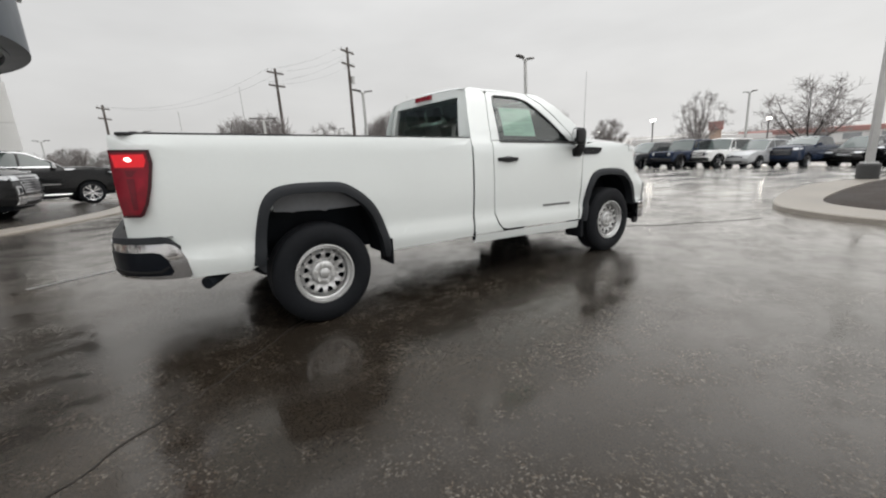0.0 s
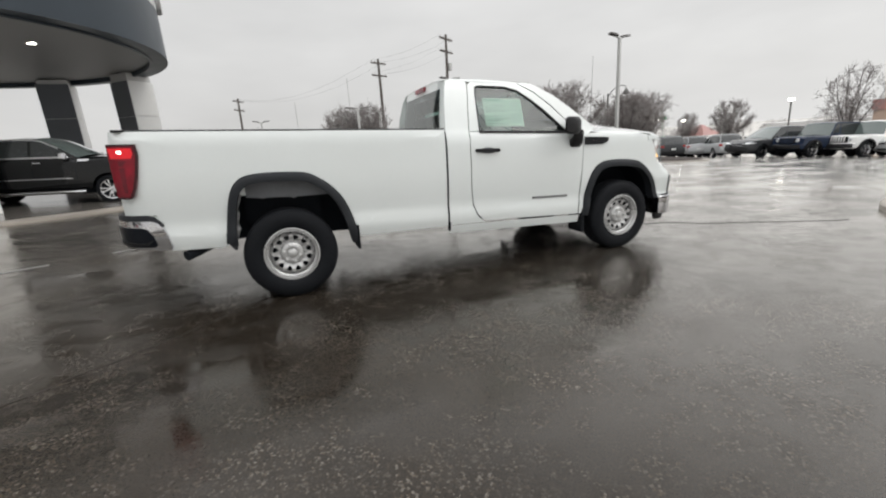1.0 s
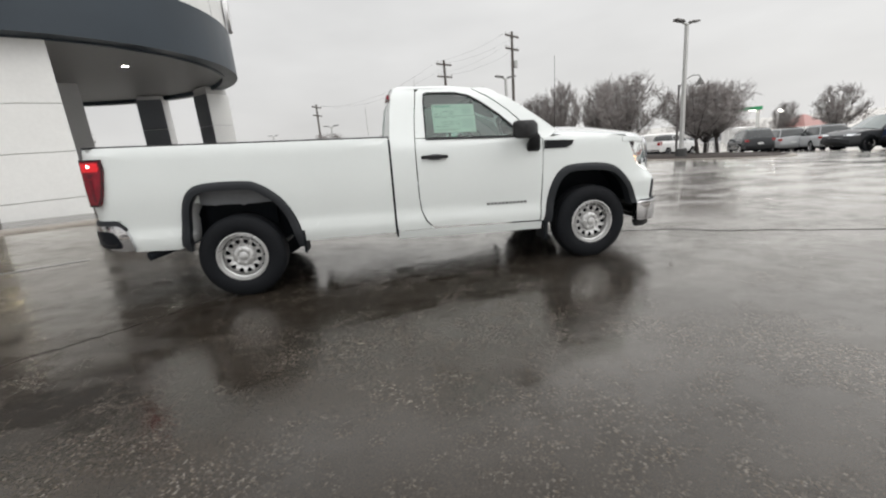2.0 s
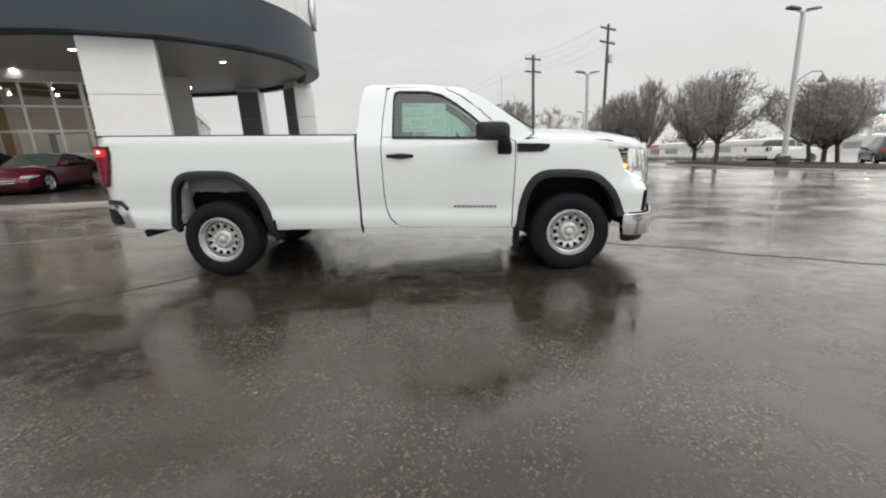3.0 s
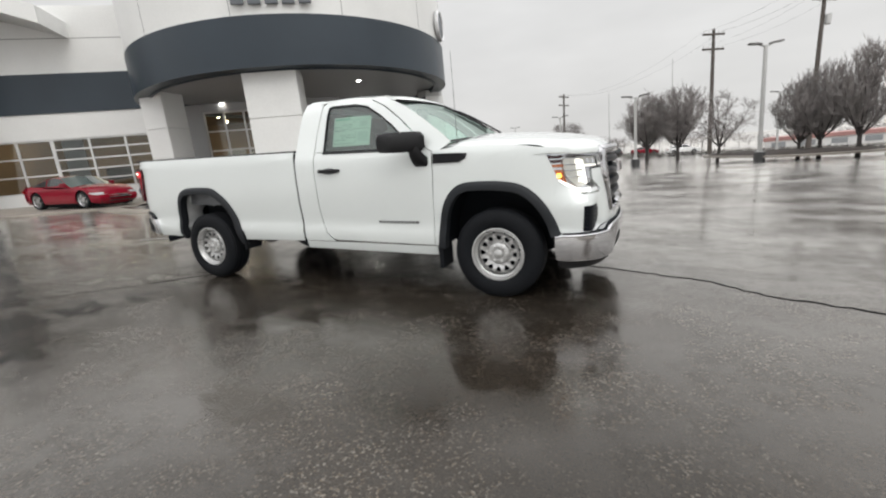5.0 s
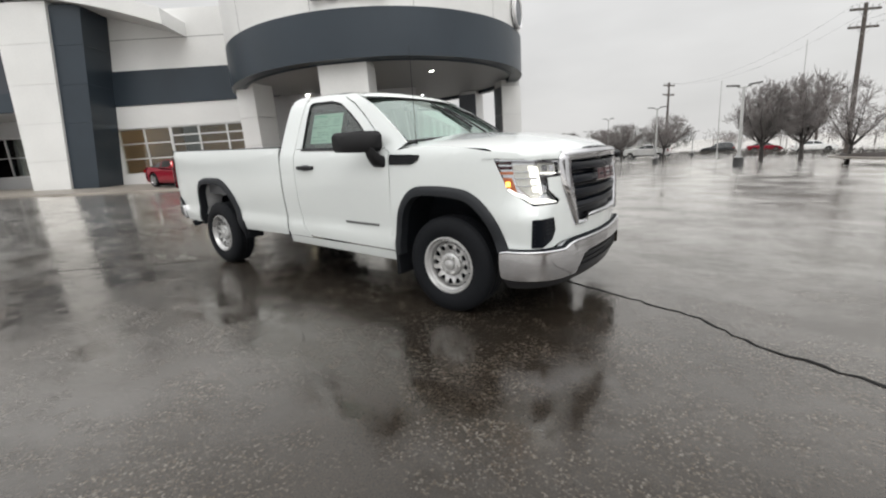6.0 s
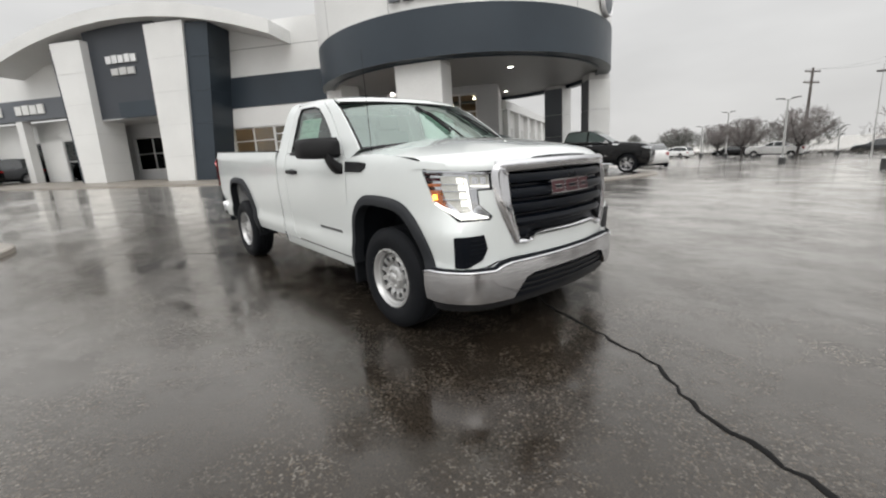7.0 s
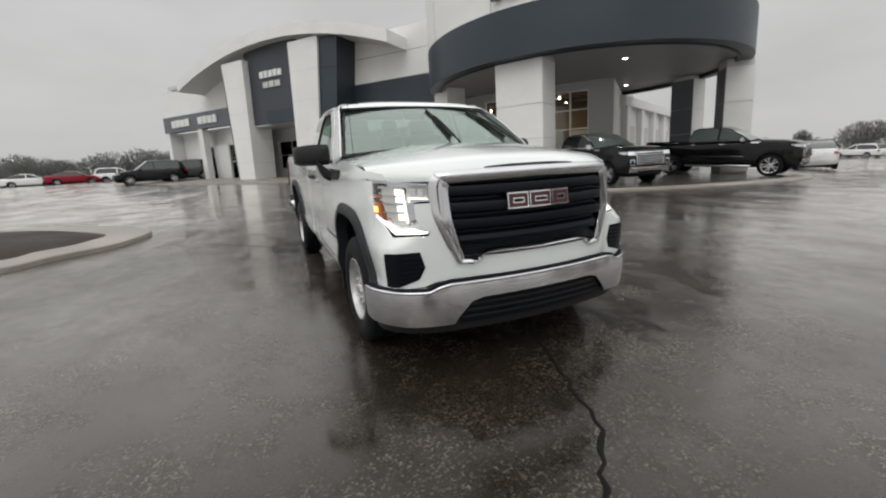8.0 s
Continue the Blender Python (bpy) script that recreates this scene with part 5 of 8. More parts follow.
# windscreen
def screen(u, v, off=0.0):
    """u: -1..1 across, v: 0 at the cowl, 1 at the roof."""
    w = 0.918 * (1 - v) + 0.742 * v
    x = (3.12 + 0.17 * (1 - u * u)) * (1 - v) + (2.505 + 0.095 * (1 - u * u)) * v
    z = (1.380 + 0.045 * (1 - u * u)) * (1 - v) + (1.776 + 0.028 * (1 - abs(u) ** 2.5)) * v + 0.02 * math.sin(math.pi * v)
    return (x + off * 0.55, u * w, z + off * 0.83)


g = tpart("windscreen", panel([(-1, 0), (-1, 1), (1, 1), (1, 0)], screen, step=0.12, thick=0), TINT, None, "pale greenish windscreen")
g.visible_shadow = False
for pts in ([(-1, 0), (-1, 1), (-0.978, 1), (-0.978, 0)], [(1, 0), (1, 1), (0.978, 1), (0.978, 0)], [(-0.978, 0.972), (-0.978, 1), (0.978, 1), (0.978, 0.972)], [(-0.978, 0), (-0.978, 0.03), (0.978, 0.03), (0.978, 0)]):
    tpart("screen_border", panel(pts, screen, step=0.12, off=0.003, thick=0.004), DARK, None, "black glass border")
for u0, v0, u1, v1 in ((0.07, 0.0, 0.03, 0.84), (0.84, 0.02, 0.66, 0.86)):
    bm = bmesh.new()
    pts = [Vector(screen(u0 + (u1 - u0) * k / 8, v0 + (v1 - v0) * k / 8, 0.045 - 0.02 * k / 8)) for k in range(7)]
    for a, b in zip(pts, pts[1:]):
        tube(bm, a, b, 0.010, 0.008, 6)
    wiper = tpart("wiper", bm, DARK, None, "black wiper standing up the windscreen", rake=True)
    bm = bmesh.new()
    loft(bm, [[Vector(screen(u0 + (u1 - u0) * f + du, v0 + (v1 - v0) * f, h)) for du, h in ((-0.012, 0.004), (-0.012, 0.022), (0.012, 0.022), (0.012, 0.004))] for f in (0.22, 0.4, 0.6, 0.8, 1.0)])
    tpart("blade", bm, DARK, wiper, "black wiper blade")
bm = bmesh.new()
tube(bm, (3.16, -0.84, 1.36), (3.155, -0.86, 2.10), 0.0026, 0.0016, 6)
tube(bm, (3.165, -0.84, 1.345), (3.155, -0.84, 1.375), 0.016, 0.010, 8)
tpart("antenna", bm, DARK, None, "thin black antenna mast")

# mirrors
for s in (-1, 1):
    bm = bmesh.new()
    rings = []
    for y, x0, x1, z0, z1 in ((0.985, 2.815, 2.905, 1.335, 1.466), (0.998, 2.79, 2.918, 1.322, 1.482), (1.07, 2.73, 2.885, 1.316, 1.484), (1.15, 2.655, 2.82, 1.314, 1.482), (1.235, 2.585, 2.735, 1.318, 1.472), (1.255, 2.59, 2.70, 1.330, 1.458)):
        c = 0.020
        rings.append([(x0, s * y, z0 + c), (x0, s * y, z1 - c), (x0 + c, s * y, z1), (x1 - c * 1.6, s * y, z1), (x1, s * y, z1 - c * 1.6), (x1, s * y, z0 + c * 1.6), (x1 - c * 1.6, s * y, z0), (x0 + c, s * y, z0)])
    loft(bm, rings)
    mir = tpart("door_mirror", bm, DARK, None, "black door mirror", smooth=38)
    bm = bmesh.new()
    rings = []
    for y, z0, z1, x0, x1 in ((0.968, 1.185, 1.275, 2.80, 2.935), (1.01, 1.19, 1.285, 2.80, 2.935), (1.045, 1.215, 1.31, 2.80, 2.925), (1.075, 1.26, 1.34, 2.80, 2.91), (1.095, 1.31, 1.36, 2.80, 2.90)):
        c = 0.018
        rings.append([(x0, s * y, z0 + c), (x0, s * y, z1 - c), (x0 + c, s * y, z1), (x1 - c, s * y, z1), (x1, s * y, z1 - c), (x1, s * y, z0 + c), (x1 - c, s * y, z0), (x0 + c, s * y, z0)])
    loft(bm, rings)
    tpart("mirror_arm", bm, DARK, mir, "black mirror arm", smooth=50)
    bm = bmesh.new()
    loft(bm, [[(x - 0.004, s * y, 1.335), (x - 0.004, s * y, 1.464), (x + 0.004, s * y, 1.464), (x + 0.004, s * y, 1.335)] for y, x in ((1.02, 2.772), (1.07, 2.729), (1.15, 2.654), (1.228, 2.590))])
    tpart("mirror_glass", bm, EMBLEM, mir, "mirror glass", smooth=False)

# bed: rail caps, inner walls, floor, tailgate, rear lamps, rear bumper
for s in (-1, 1):
    bm = bmesh.new()
    box(bm, -1.12, 1.452, s * 0.875, s * 0.955, 1.366, 1.385, 0.006)
    tpart("rail_cap", bm, DARK, None, "black bed rail cap", smooth=False)
    bm = bmesh.new()
    box(bm, -1.05, 1.44, s * 0.86, s * 0.90, 0.86, 1.366, 0.01)
    tpart("bed_inner_wall", bm, PAINT, None, "", smooth=False)
for s in (-1, 1):
    bm = bmesh.new()
    box(bm, -0.56, 0.62, s * 0.50, s * 0.868, 0.855, 1.10, 0.04, 2)
    tpart("wheel_house", bm, PAINT, None, "white wheel house in the bed", smooth=50)
bm = bmesh.new()
box(bm, -1.06, 1.445, -0.52, 0.52, 0.80, 0.86)
for x0, x1 in ((-1.06, -0.56), (0.62, 1.445)):
    for y0, y1 in ((-0.9, -0.523), (0.523, 0.9)):
        box(bm, x0, x1, y0, y1, 0.80, 0.858)
tpart("bed_floor", bm, PAINT, smooth=False)
bm = bmesh.new()
box(bm, 1.40, 1.45, -0.9, 0.9, 0.86, 1.366, 0.01)
tpart("bed_front_wall", bm, PAINT, smooth=False)
bm = bmesh.new()
box(bm, -1.172, -1.11, -0.80, 0.80, 0.62, 1.366, 0.02, 2)
tg = tpart("tailgate", bm, PAINT, None, "white tailgate", smooth=False)
bm = bmesh.new()
box(bm, -1.20, -1.172, -0.14, 0.14, 1.16, 1.24, 0.012)
tpart("tailgate_handle", bm, DARK, tg, "black tailgate handle", smooth=False)
def lamp_map(x, z, off=0.0):
    """The tail lamp: it rolls in less than the body corner and bulges a little."""
    p = bed_map(x, z, off)
    f = min(max((-0.95 - x) / 0.21, 0.0), 1.0)
    return (p[0], p[1] - 0.055 * f ** 1.5, p[2])


for s in (-1, 1):
    m = s > 0
    edge = [(-0.968, 1.282), (-0.962, 1.20), (-0.99, 1.06), (-1.02, 0.96), (-1.052, 0.895), (-1.07, 0.886)]
    side = edge + [(-1.157, 0.886), (-1.166, 1.0), (-1.170, 1.282)]
    tl = tpart("tail_lamp", panel(side, lamp_map, off=0.012, thick=0.03, step=0.03, mirror=m), RED_LENS, None, "red tail lamp, lit at the top")
    band = edge + [(-1.157, 0.886), (-1.157, 0.902), (-1.078, 0.902), (-1.066, 0.91), (-1.036, 0.965), (-1.008, 1.06), (-0.981, 1.20), (-0.986, 1.268), (-1.166, 1.268), (-1.166, 1.284)]
    tpart("lamp_border", panel(band, lamp_map, off=0.016, thick=0.02, step=0.04, mirror=m), RED_DARK, tl, "dark lamp border")
    tpart("lit_bar", panel([(-1.0, 1.255), (-0.995, 1.215), (-1.01, 1.18), (-1.15, 1.18), (-1.158, 1.255)], lamp_map, off=0.016, thick=0.004, step=0.03, mirror=m), RED_ON, tl, "lit red upper lens")
    tpart("lamp_core", panel([(-1.072, 1.236), (-1.060, 1.222), (-1.078, 1.212), (-1.098, 1.222), (-1.092, 1.238)], lamp_map, off=0.019, thick=0.004, step=0.03, mirror=m), HOT, tl, "bright lamp core")
    for k, (za, zb) in enumerate(((1.165, 1.125), (1.115, 0.93))):
        tpart("lens_cell", panel([(-1.045 - 0.02 * k, za), (-1.075, zb), (-1.10, zb), (-1.105, za)], lamp_map, off=0.0145, thick=0.004, step=0.03, mirror=m), RED_MID, tl, "deeper red lens cell")
    bm = bmesh.new()                                    # body-coloured fill from lamp to tailgate
    box(bm, -1.160, -1.10, s * 0.80, s * 0.868, 0.62, 1.352, 0.02)
    tpart("rear_post", bm, PAINT, smooth=False)

TAIL = Plan([(-1.285, 0), (-1.285, 0.45), (-1.272, 0.66), (-1.235, 0.80), (-1.155, 0.92), (-1.06, 0.985), (-0.96, 1.018), (-0.86, 1.026), (-0.7, 1.026)])


def tail_map(s, z, off=0.0):
    x, y, _, side, d = TAIL.at(s)
    o = off - 0.8 * (z - 0.62) ** 2
    return (x - abs(d.y) * o, -side * (y + abs(d.x) * o), z)


TX, TY = (lambda v: float(np.interp(v, [q.x for q in TAIL.p], TAIL.s))), TAIL.y
rb = [(0, 0.50), (TY(0.9), 0.495), (TX(-0.95), 0.482), (TX(-0.872), 0.482), (TX(-0.860), 0.50), (TX(-0.875), 0.60), (TX(-0.915), 0.690), (TX(-0.965), 0.712), (TY(0.9), 0.712), (0, 0.712)]
rbp = tpart("rear_bumper", panel(whole(rb), tail_map, thick=0.05), CHROME, None, "chrome rear bumper with black corner step", smooth=60)
for sgn in (1, -1):
    st = [(TY(0.70), 0.515), (TX(-1.02), 0.510), (TX(-0.975), 0.511), (TX(-0.958), 0.53), (TX(-0.975), 0.605), (TX(-1.01), 0.652), (TX(-1.05), 0.664), (TY(0.70), 0.664)]
    tpart("corner_step", panel([(a * sgn, b) for a, b in st], tail_map, off=0.006, thick=0.008), GRILLE, rbp, "black corner step recess")
    bar = [(TY(0.74), 0.535), (TX(-1.02), 0.530), (TX(-0.978), 0.558), (TX(-0.978), 0.572), (TX(-1.03), 0.545), (TY(0.74), 0.549)]
    tpart("step_bar", panel([(a * sgn, b) for a, b in bar], tail_map, off=0.014, thick=0.012), DARK, rbp)
    lip = [(TX(-0.90), 0.665), (TX(-0.935), 0.702), (TX(-0.975), 0.716), (TY(0.72), 0.716), (TY(0.72), 0.752), (TX(-1.0), 0.757), (TX(-0.955), 0.742), (TX(-0.90), 0.688)]
    tpart("pad_edge", panel([(a * sgn, b) for a, b in lip], tail_map, off=0.004, thick=0.05), FLARE, rbp, "black edge of the bumper pad")
top = [(0.0, 0), (0, 0)]
bm = bmesh.new()
rows = []
for k in range(-24, 25):
    s = TX(-0.93) * k / 24
    p = tail_map(s, 0.752, -0.005)
    rows.append([p, (p[0] * 0.86 - 0.12, p[1] * 0.86, 0.775), (p[0] * 0.86 - 0.12, p[1] * 0.86, 0.70)])
loft(bm, rows, closed=False)
tpart("step_pad", bm, DARK, rbp, "black bumper top pad")

# wheels
def oval_disc(bm, y_of, r_in, r_out, holes, hr, ha, rc):
    """A dished disc with a ring of oval holes."""
    n = 16
    for k in range(holes):
        a0, a1 = 2 * math.pi * (k - 0.5) / holes, 2 * math.pi * (k + 0.5) / holes
        ac = (a0 + a1) / 2
        outline, hole = [], []
        for j in range(n):
            t = 2 * math.pi * (j + 0.5) / n
            c, s = math.cos(t), math.sin(t)
            q = max(abs(c), abs(s))
            fr, fa = c / q, s / q
            r = (r_in + r_out) / 2 + fr * (r_out - r_in) / 2
            a = ac + fa * (a1 - a0) / 2
            outline.append((r * math.cos(a), y_of(r), r * math.sin(a)))
            c, s = math.copysign(abs(c) ** 0.75, c), math.copysign(abs(s) ** 0.75, s)
            r = rc + hr * c
            a = ac + ha * s / rc * (1 + 0.28 * c)
            hole.append((r * math.cos(a), y_of(r), r * math.sin(a)))
        vo = [bm.verts.new(p) for p in outline]
        vh = [bm.verts.new(p) for p in hole]
        vb = [bm.verts.new((p[0], p[1] + 0.010, p[2])) for p in hole]
        for j in range(n):
            i = (j + 1) % n
            bm.faces.new((vo[j], vo[i], vh[i], vh[j]))
            bm.faces.new((vh[j], vh[i], vb[i], vb[j]))
    bmesh.ops.remove_doubles(bm, verts=bm.verts, dist=2e-4)


def wheel_y(r):
    return float(np.interp(r, [0.06, 0.09, 0.105, 0.115, 0.125, 0.160, 0.170, 0.180, 0.188], [-0.066, -0.060, -0.056, -0.070, -0.080, -0.086, -0.082, -0.062, -0.050]))


def build_wheel():
    """A wheel whose outer side faces -y, centred on its hub."""
    w = thing("wheel", Matrix(), "", "")
    bm = bmesh.new()
    prof = [(0.222, 0.105), (0.235, 0.118), (0.285, 0.132), (0.335, 0.128), (0.365, 0.112), (0.381, 0.098), (0.3845, 0.09), (0.377, 0.082), (0.3855, 0.074), (0.386, 0.034), (0.377, 0.028), (0.377, 0.018), (0.386, 0.012)]
    prof = [(r, -h) for r, h in prof] + [(r, h) for r, h in prof[::-1]]
    lathe(bm, prof, 64)
    part("tyre", bm, RUBBER, w, "black road tyre", smooth=35)
    bm = bmesh.new()
    lathe(bm, [(0.184, -0.03), (0.186, -0.066), (0.191, -0.088), (0.199, -0.094), (0.205, -0.092), (0.211, -0.108), (0.219, -0.122), (0.229, -0.120), (0.230, -0.100), (0.21, -0.09), (0.205, 0.10), (0.223, 0.11)], 48)
    part("rim", bm, STEEL, w, "silver painted steel rim", smooth=40)
    bm = bmesh.new()
    oval_disc(bm, wheel_y, 0.085, 0.188, 12, 0.0215, 0.0205, 0.139)
    part("wheel_disc", bm, STEEL, w, "silver steel disc with oval holes", smooth=40)
    bm = bmesh.new()
    lathe(bm, [(0.0001, -0.108), (0.034, -0.107), (0.040, -0.102), (0.043, -0.088), (0.052, -0.093), (0.080, -0.090), (0.091, -0.080), (0.095, -0.050)], 36)
    part("hub_cap", bm, STEEL, w, "silver hub cap", smooth=40)
    for k in range(6):
        a = 2 * math.pi * k / 6
        bm = bmesh.new()
        lathe(bm, [(0.0001, -0.112), (0.010, -0.111), (0.013, -0.102), (0.014, -0.070)], 8)
        for v in bm.verts:
            v.co += Vector((0.068 * math.cos(a), 0, 0.068 * math.sin(a)))
        part("lug_nut", bm, ALU, w, smooth=40)
    # added black disc stands for the shade seen through the wheel holes
    bm = bmesh.new()
    lathe(bm, [(0.0001, -0.036), (0.183, -0.028), (0.183, 0.02), (0.0001, 0.02)], 24)
    part("wheel_backing", bm, GRILLE, w, "dark backing for the shade behind the wheel holes")
    return w


first = build_wheel()
for key in ("label", "category"):
    if key in first:
        del first[key]
spin = 0
for x in (0.0, 3.515):
    for s in (-1, 1):
        m = pose(x, s * 0.822, 0.386 if x < 1 else 0.380, 0, 17 + 23 * spin, 0 if s < 0 else 180)
        spin += 1
        if spin == 1:
            w = first
            w.matrix_basis = m
        else:
            w = copy_thing(first, m)
        w.parent = truck

# chassis, wheel wells, exhaust, mud flaps
for s in (-1, 1):
    bm = bmesh.new()
    box(bm, -1.0, 4.1, s * 0.36, s * 0.46, 0.44, 0.58)
    tpart("frame_rail", bm, UNDER, smooth=False)
for x0, x1, z0, z1, hw in ((-0.55, 0.6, 0.70, 0.79, 0.55), (3.0, 4.0, 1.02, 1.1, 0.9), (0.75, 2.9, 0.50, 0.56, 0.90)):
    bm = bmesh.new()
    box(bm, x0, x1, -hw, hw, z0, z1)
    tpart("floor_pan", bm, UNDER, smooth=False)
for x0, x1 in ((0.62, 0.66), (2.90, 2.95)):
    bm = bmesh.new()
    box(bm, x0, x1, -0.93, 0.93, 0.48, 0.95)
    tpart("bulkhead", bm, UNDER, smooth=False)
for x, a in ((0.0, REAR_OPEN), (3.548, FRONT_OPEN)):
    for s in (-1, 1):
        bm = bmesh.new()
        rows = []
        for px, pz in a:
            rows.append([(px, s * 0.955, pz + 0.012), (px, s * 0.55, pz + 0.012)])
        loft(bm, rows, closed=False)
        tpart("wheel_well", bm, UNDER)
        bm = bmesh.new()
        box(bm, a[0][0] - 0.02, a[-1][0] + 0.02, s * 0.53, s * 0.57, 0.45, 1.06)
        tpart("well_back", bm, UNDER, smooth=False)
for s in (-1, 1):
    bm = bmesh.new()                                    # hanging inner lip with a notched lower edge
    low = [(-0.30, 0.845), (-0.20, 0.838), (-0.17, 0.828), (-0.14, 0.838), (0.04, 0.834), (0.07, 0.820), (0.10, 0.833), (0.34, 0.842), (0.44, 0.848)]
    loft(bm, [[(px, s * 0.90, pz), (px, s * 0.895, 1.02), (px, s * 0.905, 1.02), (px, s * 0.91, pz)] for px, pz in low])
    tpart("inner_lip", bm, LINER, None, "grey inner panel edge", smooth=False)
    bm = bmesh.new()                                    # pale ribbed plate on the rear of the well
    plate = [(0.50, -0.425), (0.58, -0.395), (0.62, -0.412), (0.70, -0.388), (0.74, -0.400), (0.81, -0.372), (0.87, -0.352), (0.93, -0.315), (0.99, -0.255)]
    rows = []
    for k, (pz, px) in enumerate(plate):
        inner = 0.70 + 0.035 * math.sin(2.3 * k) + 0.06 * max(0.0, (pz - 0.8) * 4)
        rows.append([(px - 0.004, s * 0.945, pz), (px + 0.012, s * (inner + 0.10), pz), (px, s * inner, pz), (px - 0.05, s * inner, pz), (px - 0.05, s * 0.945, pz)])
    loft(bm, rows)
    tpart("inner_plate", bm, INNER, None, "pale ribbed inner plate of the wheel well", smooth=40)
    bm = bmesh.new()
    box(bm, -0.34, 0.30, s * 0.60, s * 0.66, 0.60, 0.92)
    tpart("well_shade", bm, UNDER, smooth=False)
    for x, z0, z1 in ((0.575, 0.36, 0.56), (3.005, 0.24, 0.52)):
        bm = bmesh.new()
        box(bm, x - (0.03 if x > 3 else 0.012), x + 0.012, s * 0.76, s * 1.0, z0 + 0.025 * (x - 1.4), z1, 0.006)
        tpart("mud_flap", bm, RUBBER, None, "black mud flap", smooth=False)
    bm = bmesh.new()                                    # the flare's rear foot curls under
    loft(bm, [[(-0.485 + c, s * 0.92, z), (-0.412 + d, s * 0.92, z), (-0.412 + d, s * 0.995, z), (-0.485 + c, s * 0.995, z)] for z, c, d in ((0.58, 0.0, 0.0), (0.50, 0.012, 0.004), (0.46, 0.03, 0.0), (0.43, 0.055, -0.006))])
    tpart("flare_foot", bm, FLARE, None, "curled foot of the rear flare", smooth=False)
bm = bmesh.new()
tube(bm, (0, -0.75, 0.386), (0, 0.75, 0.386), 0.055, n=14)
bmesh.ops.create_uvsphere(bm, u_segments=12, v_segments=8, radius=0.15, matrix=Matrix.Translation((0, 0, 0.386)))
tpart("rear_axle", bm, UNDER, rake=False)
bm = bmesh.new()
tube(bm, (3.548, -0.75, 0.36), (3.548, 0.75, 0.36), 0.045, n=10)
tpart("front_axle", bm, UNDER, rake=False)
bm = bmesh.new()
tube(bm, (-0.45, -0.52, 0.50), (-0.70, -0.86, 0.432), 0.034, n=12)
tube(bm, (-0.70, -0.86, 0.432), (-0.79, -0.96, 0.412), 0.036, 0.041, n=12)
tpart("exhaust_pipe", bm, UNDER, None, "dark exhaust tailpipe")
bm = bmesh.new()
lathe(bm, [(0.20, 0.0), (0.36, 0.02), (0.38, 0.10), (0.36, 0.20), (0.20, 0.22)], 24, "z")
for v in bm.verts:
    v.co += Vector((-0.62, 0.0, 0.45))
tpart("spare_tyre", bm, RUBBER, None, "spare tyre under the bed")

# cabin
bm = bmesh.new()
box(bm, 1.62, 2.95, -0.86, 0.86, 0.72, 0.78)
tpart("cabin_floor", bm, DASH, smooth=False)
for y in (-0.42, 0.0, 0.42):
    w = 0.25 if y else 0.15
    bm = bmesh.new()
    m = pose(1.80, y, 1.02, 0, -14, 0)
    box(bm, -0.08, 0.09, -w, w, -0.05, 0.56, 0.05, 3, m)
    st = tpart("seat_back", bm, CABIN, None, "grey cloth seat back", smooth=50)
    bm = bmesh.new()
    box(bm, -0.05, 0.06, -w * 0.6, w * 0.6, 0.59, 0.74, 0.03, 2, m)
    tpart("headrest", bm, CABIN, st, "grey headrest", smooth=50)
bm = bmesh.new()
box(bm, 1.75, 2.32, -0.7, 0.7, 0.90, 1.05, 0.06, 2)
tpart("seat_base", bm, CABIN, None, "grey cloth bench seat")
bm = bmesh.new()
loft(bm, [[(2.62, y, 0.95), (2.60, y, 1.25), (2.68, y, 1.34), (3.05, y, 1.37), (3.05, y, 0.95)] for y in (-0.84, 0.84)])
tpart("dashboard", bm, DASH, None, "dark dashboard")
bm = bmesh.new()
mm = pose(2.50, 0.40, 1.26, 0, 65, 0)
rings = []
for k in range(25):
    a = 2 * math.pi * k / 24
    c = Vector((0.185 * math.cos(a), 0.185 * math.sin(a), 0))
    rings.append([mm @ (c + Vector((math.cos(a) * 0.016 * math.cos(b), math.sin(a) * 0.016 * math.cos(b), 0.016 * math.sin(b)))) for b in [2 * math.pi * j / 8 for j in range(8)]])
loft(bm, rings, True, False)
box(bm, -0.17, 0.17, -0.03, 0.03, -0.01, 0.01, m=mm)
tpart("steering_wheel", bm, DASH, None, "dark steering wheel")
bm = bmesh.new()
box(bm, 1.56, 2.46, -0.74, 0.74, 1.825, 1.84)
tpart("headliner", bm, LINING, None, "pale headliner", smooth=False)
bm = bmesh.new()
box(bm, 2.44, 2.50, 0.0 - 0.12, 0.12, 1.70, 1.77, 0.02)
tpart("inside_mirror", bm, DASH, smooth=False)
# price sticker inside the near door glass
stick = tpart("window_sticker", panel([(1.895, 1.402), (1.895, 1.672), (2.315, 1.672), (2.315, 1.402)], side_map, off=-0.022, thick=0.002), PAPER, None, "white price sticker with green and grey print bars")
rnd = random.Random(5)
for z0, z1, x0, x1, ink in ((1.648, 1.660, 1.91, 2.08, GREENINK), (1.640, 1.643, 1.91, 2.30, GREENINK), (1.556, 1.560, 1.91, 2.30, INK), (1.425, 1.430, 1.91, 2.14, INK), (1.425, 1.540, 2.150, 2.154, INK)):
    tpart("print_bar", panel([(x0, z0), (x0, z1), (x1, z1), (x1, z0)], side_map, off=-0.0195, thick=0.0), ink, stick)
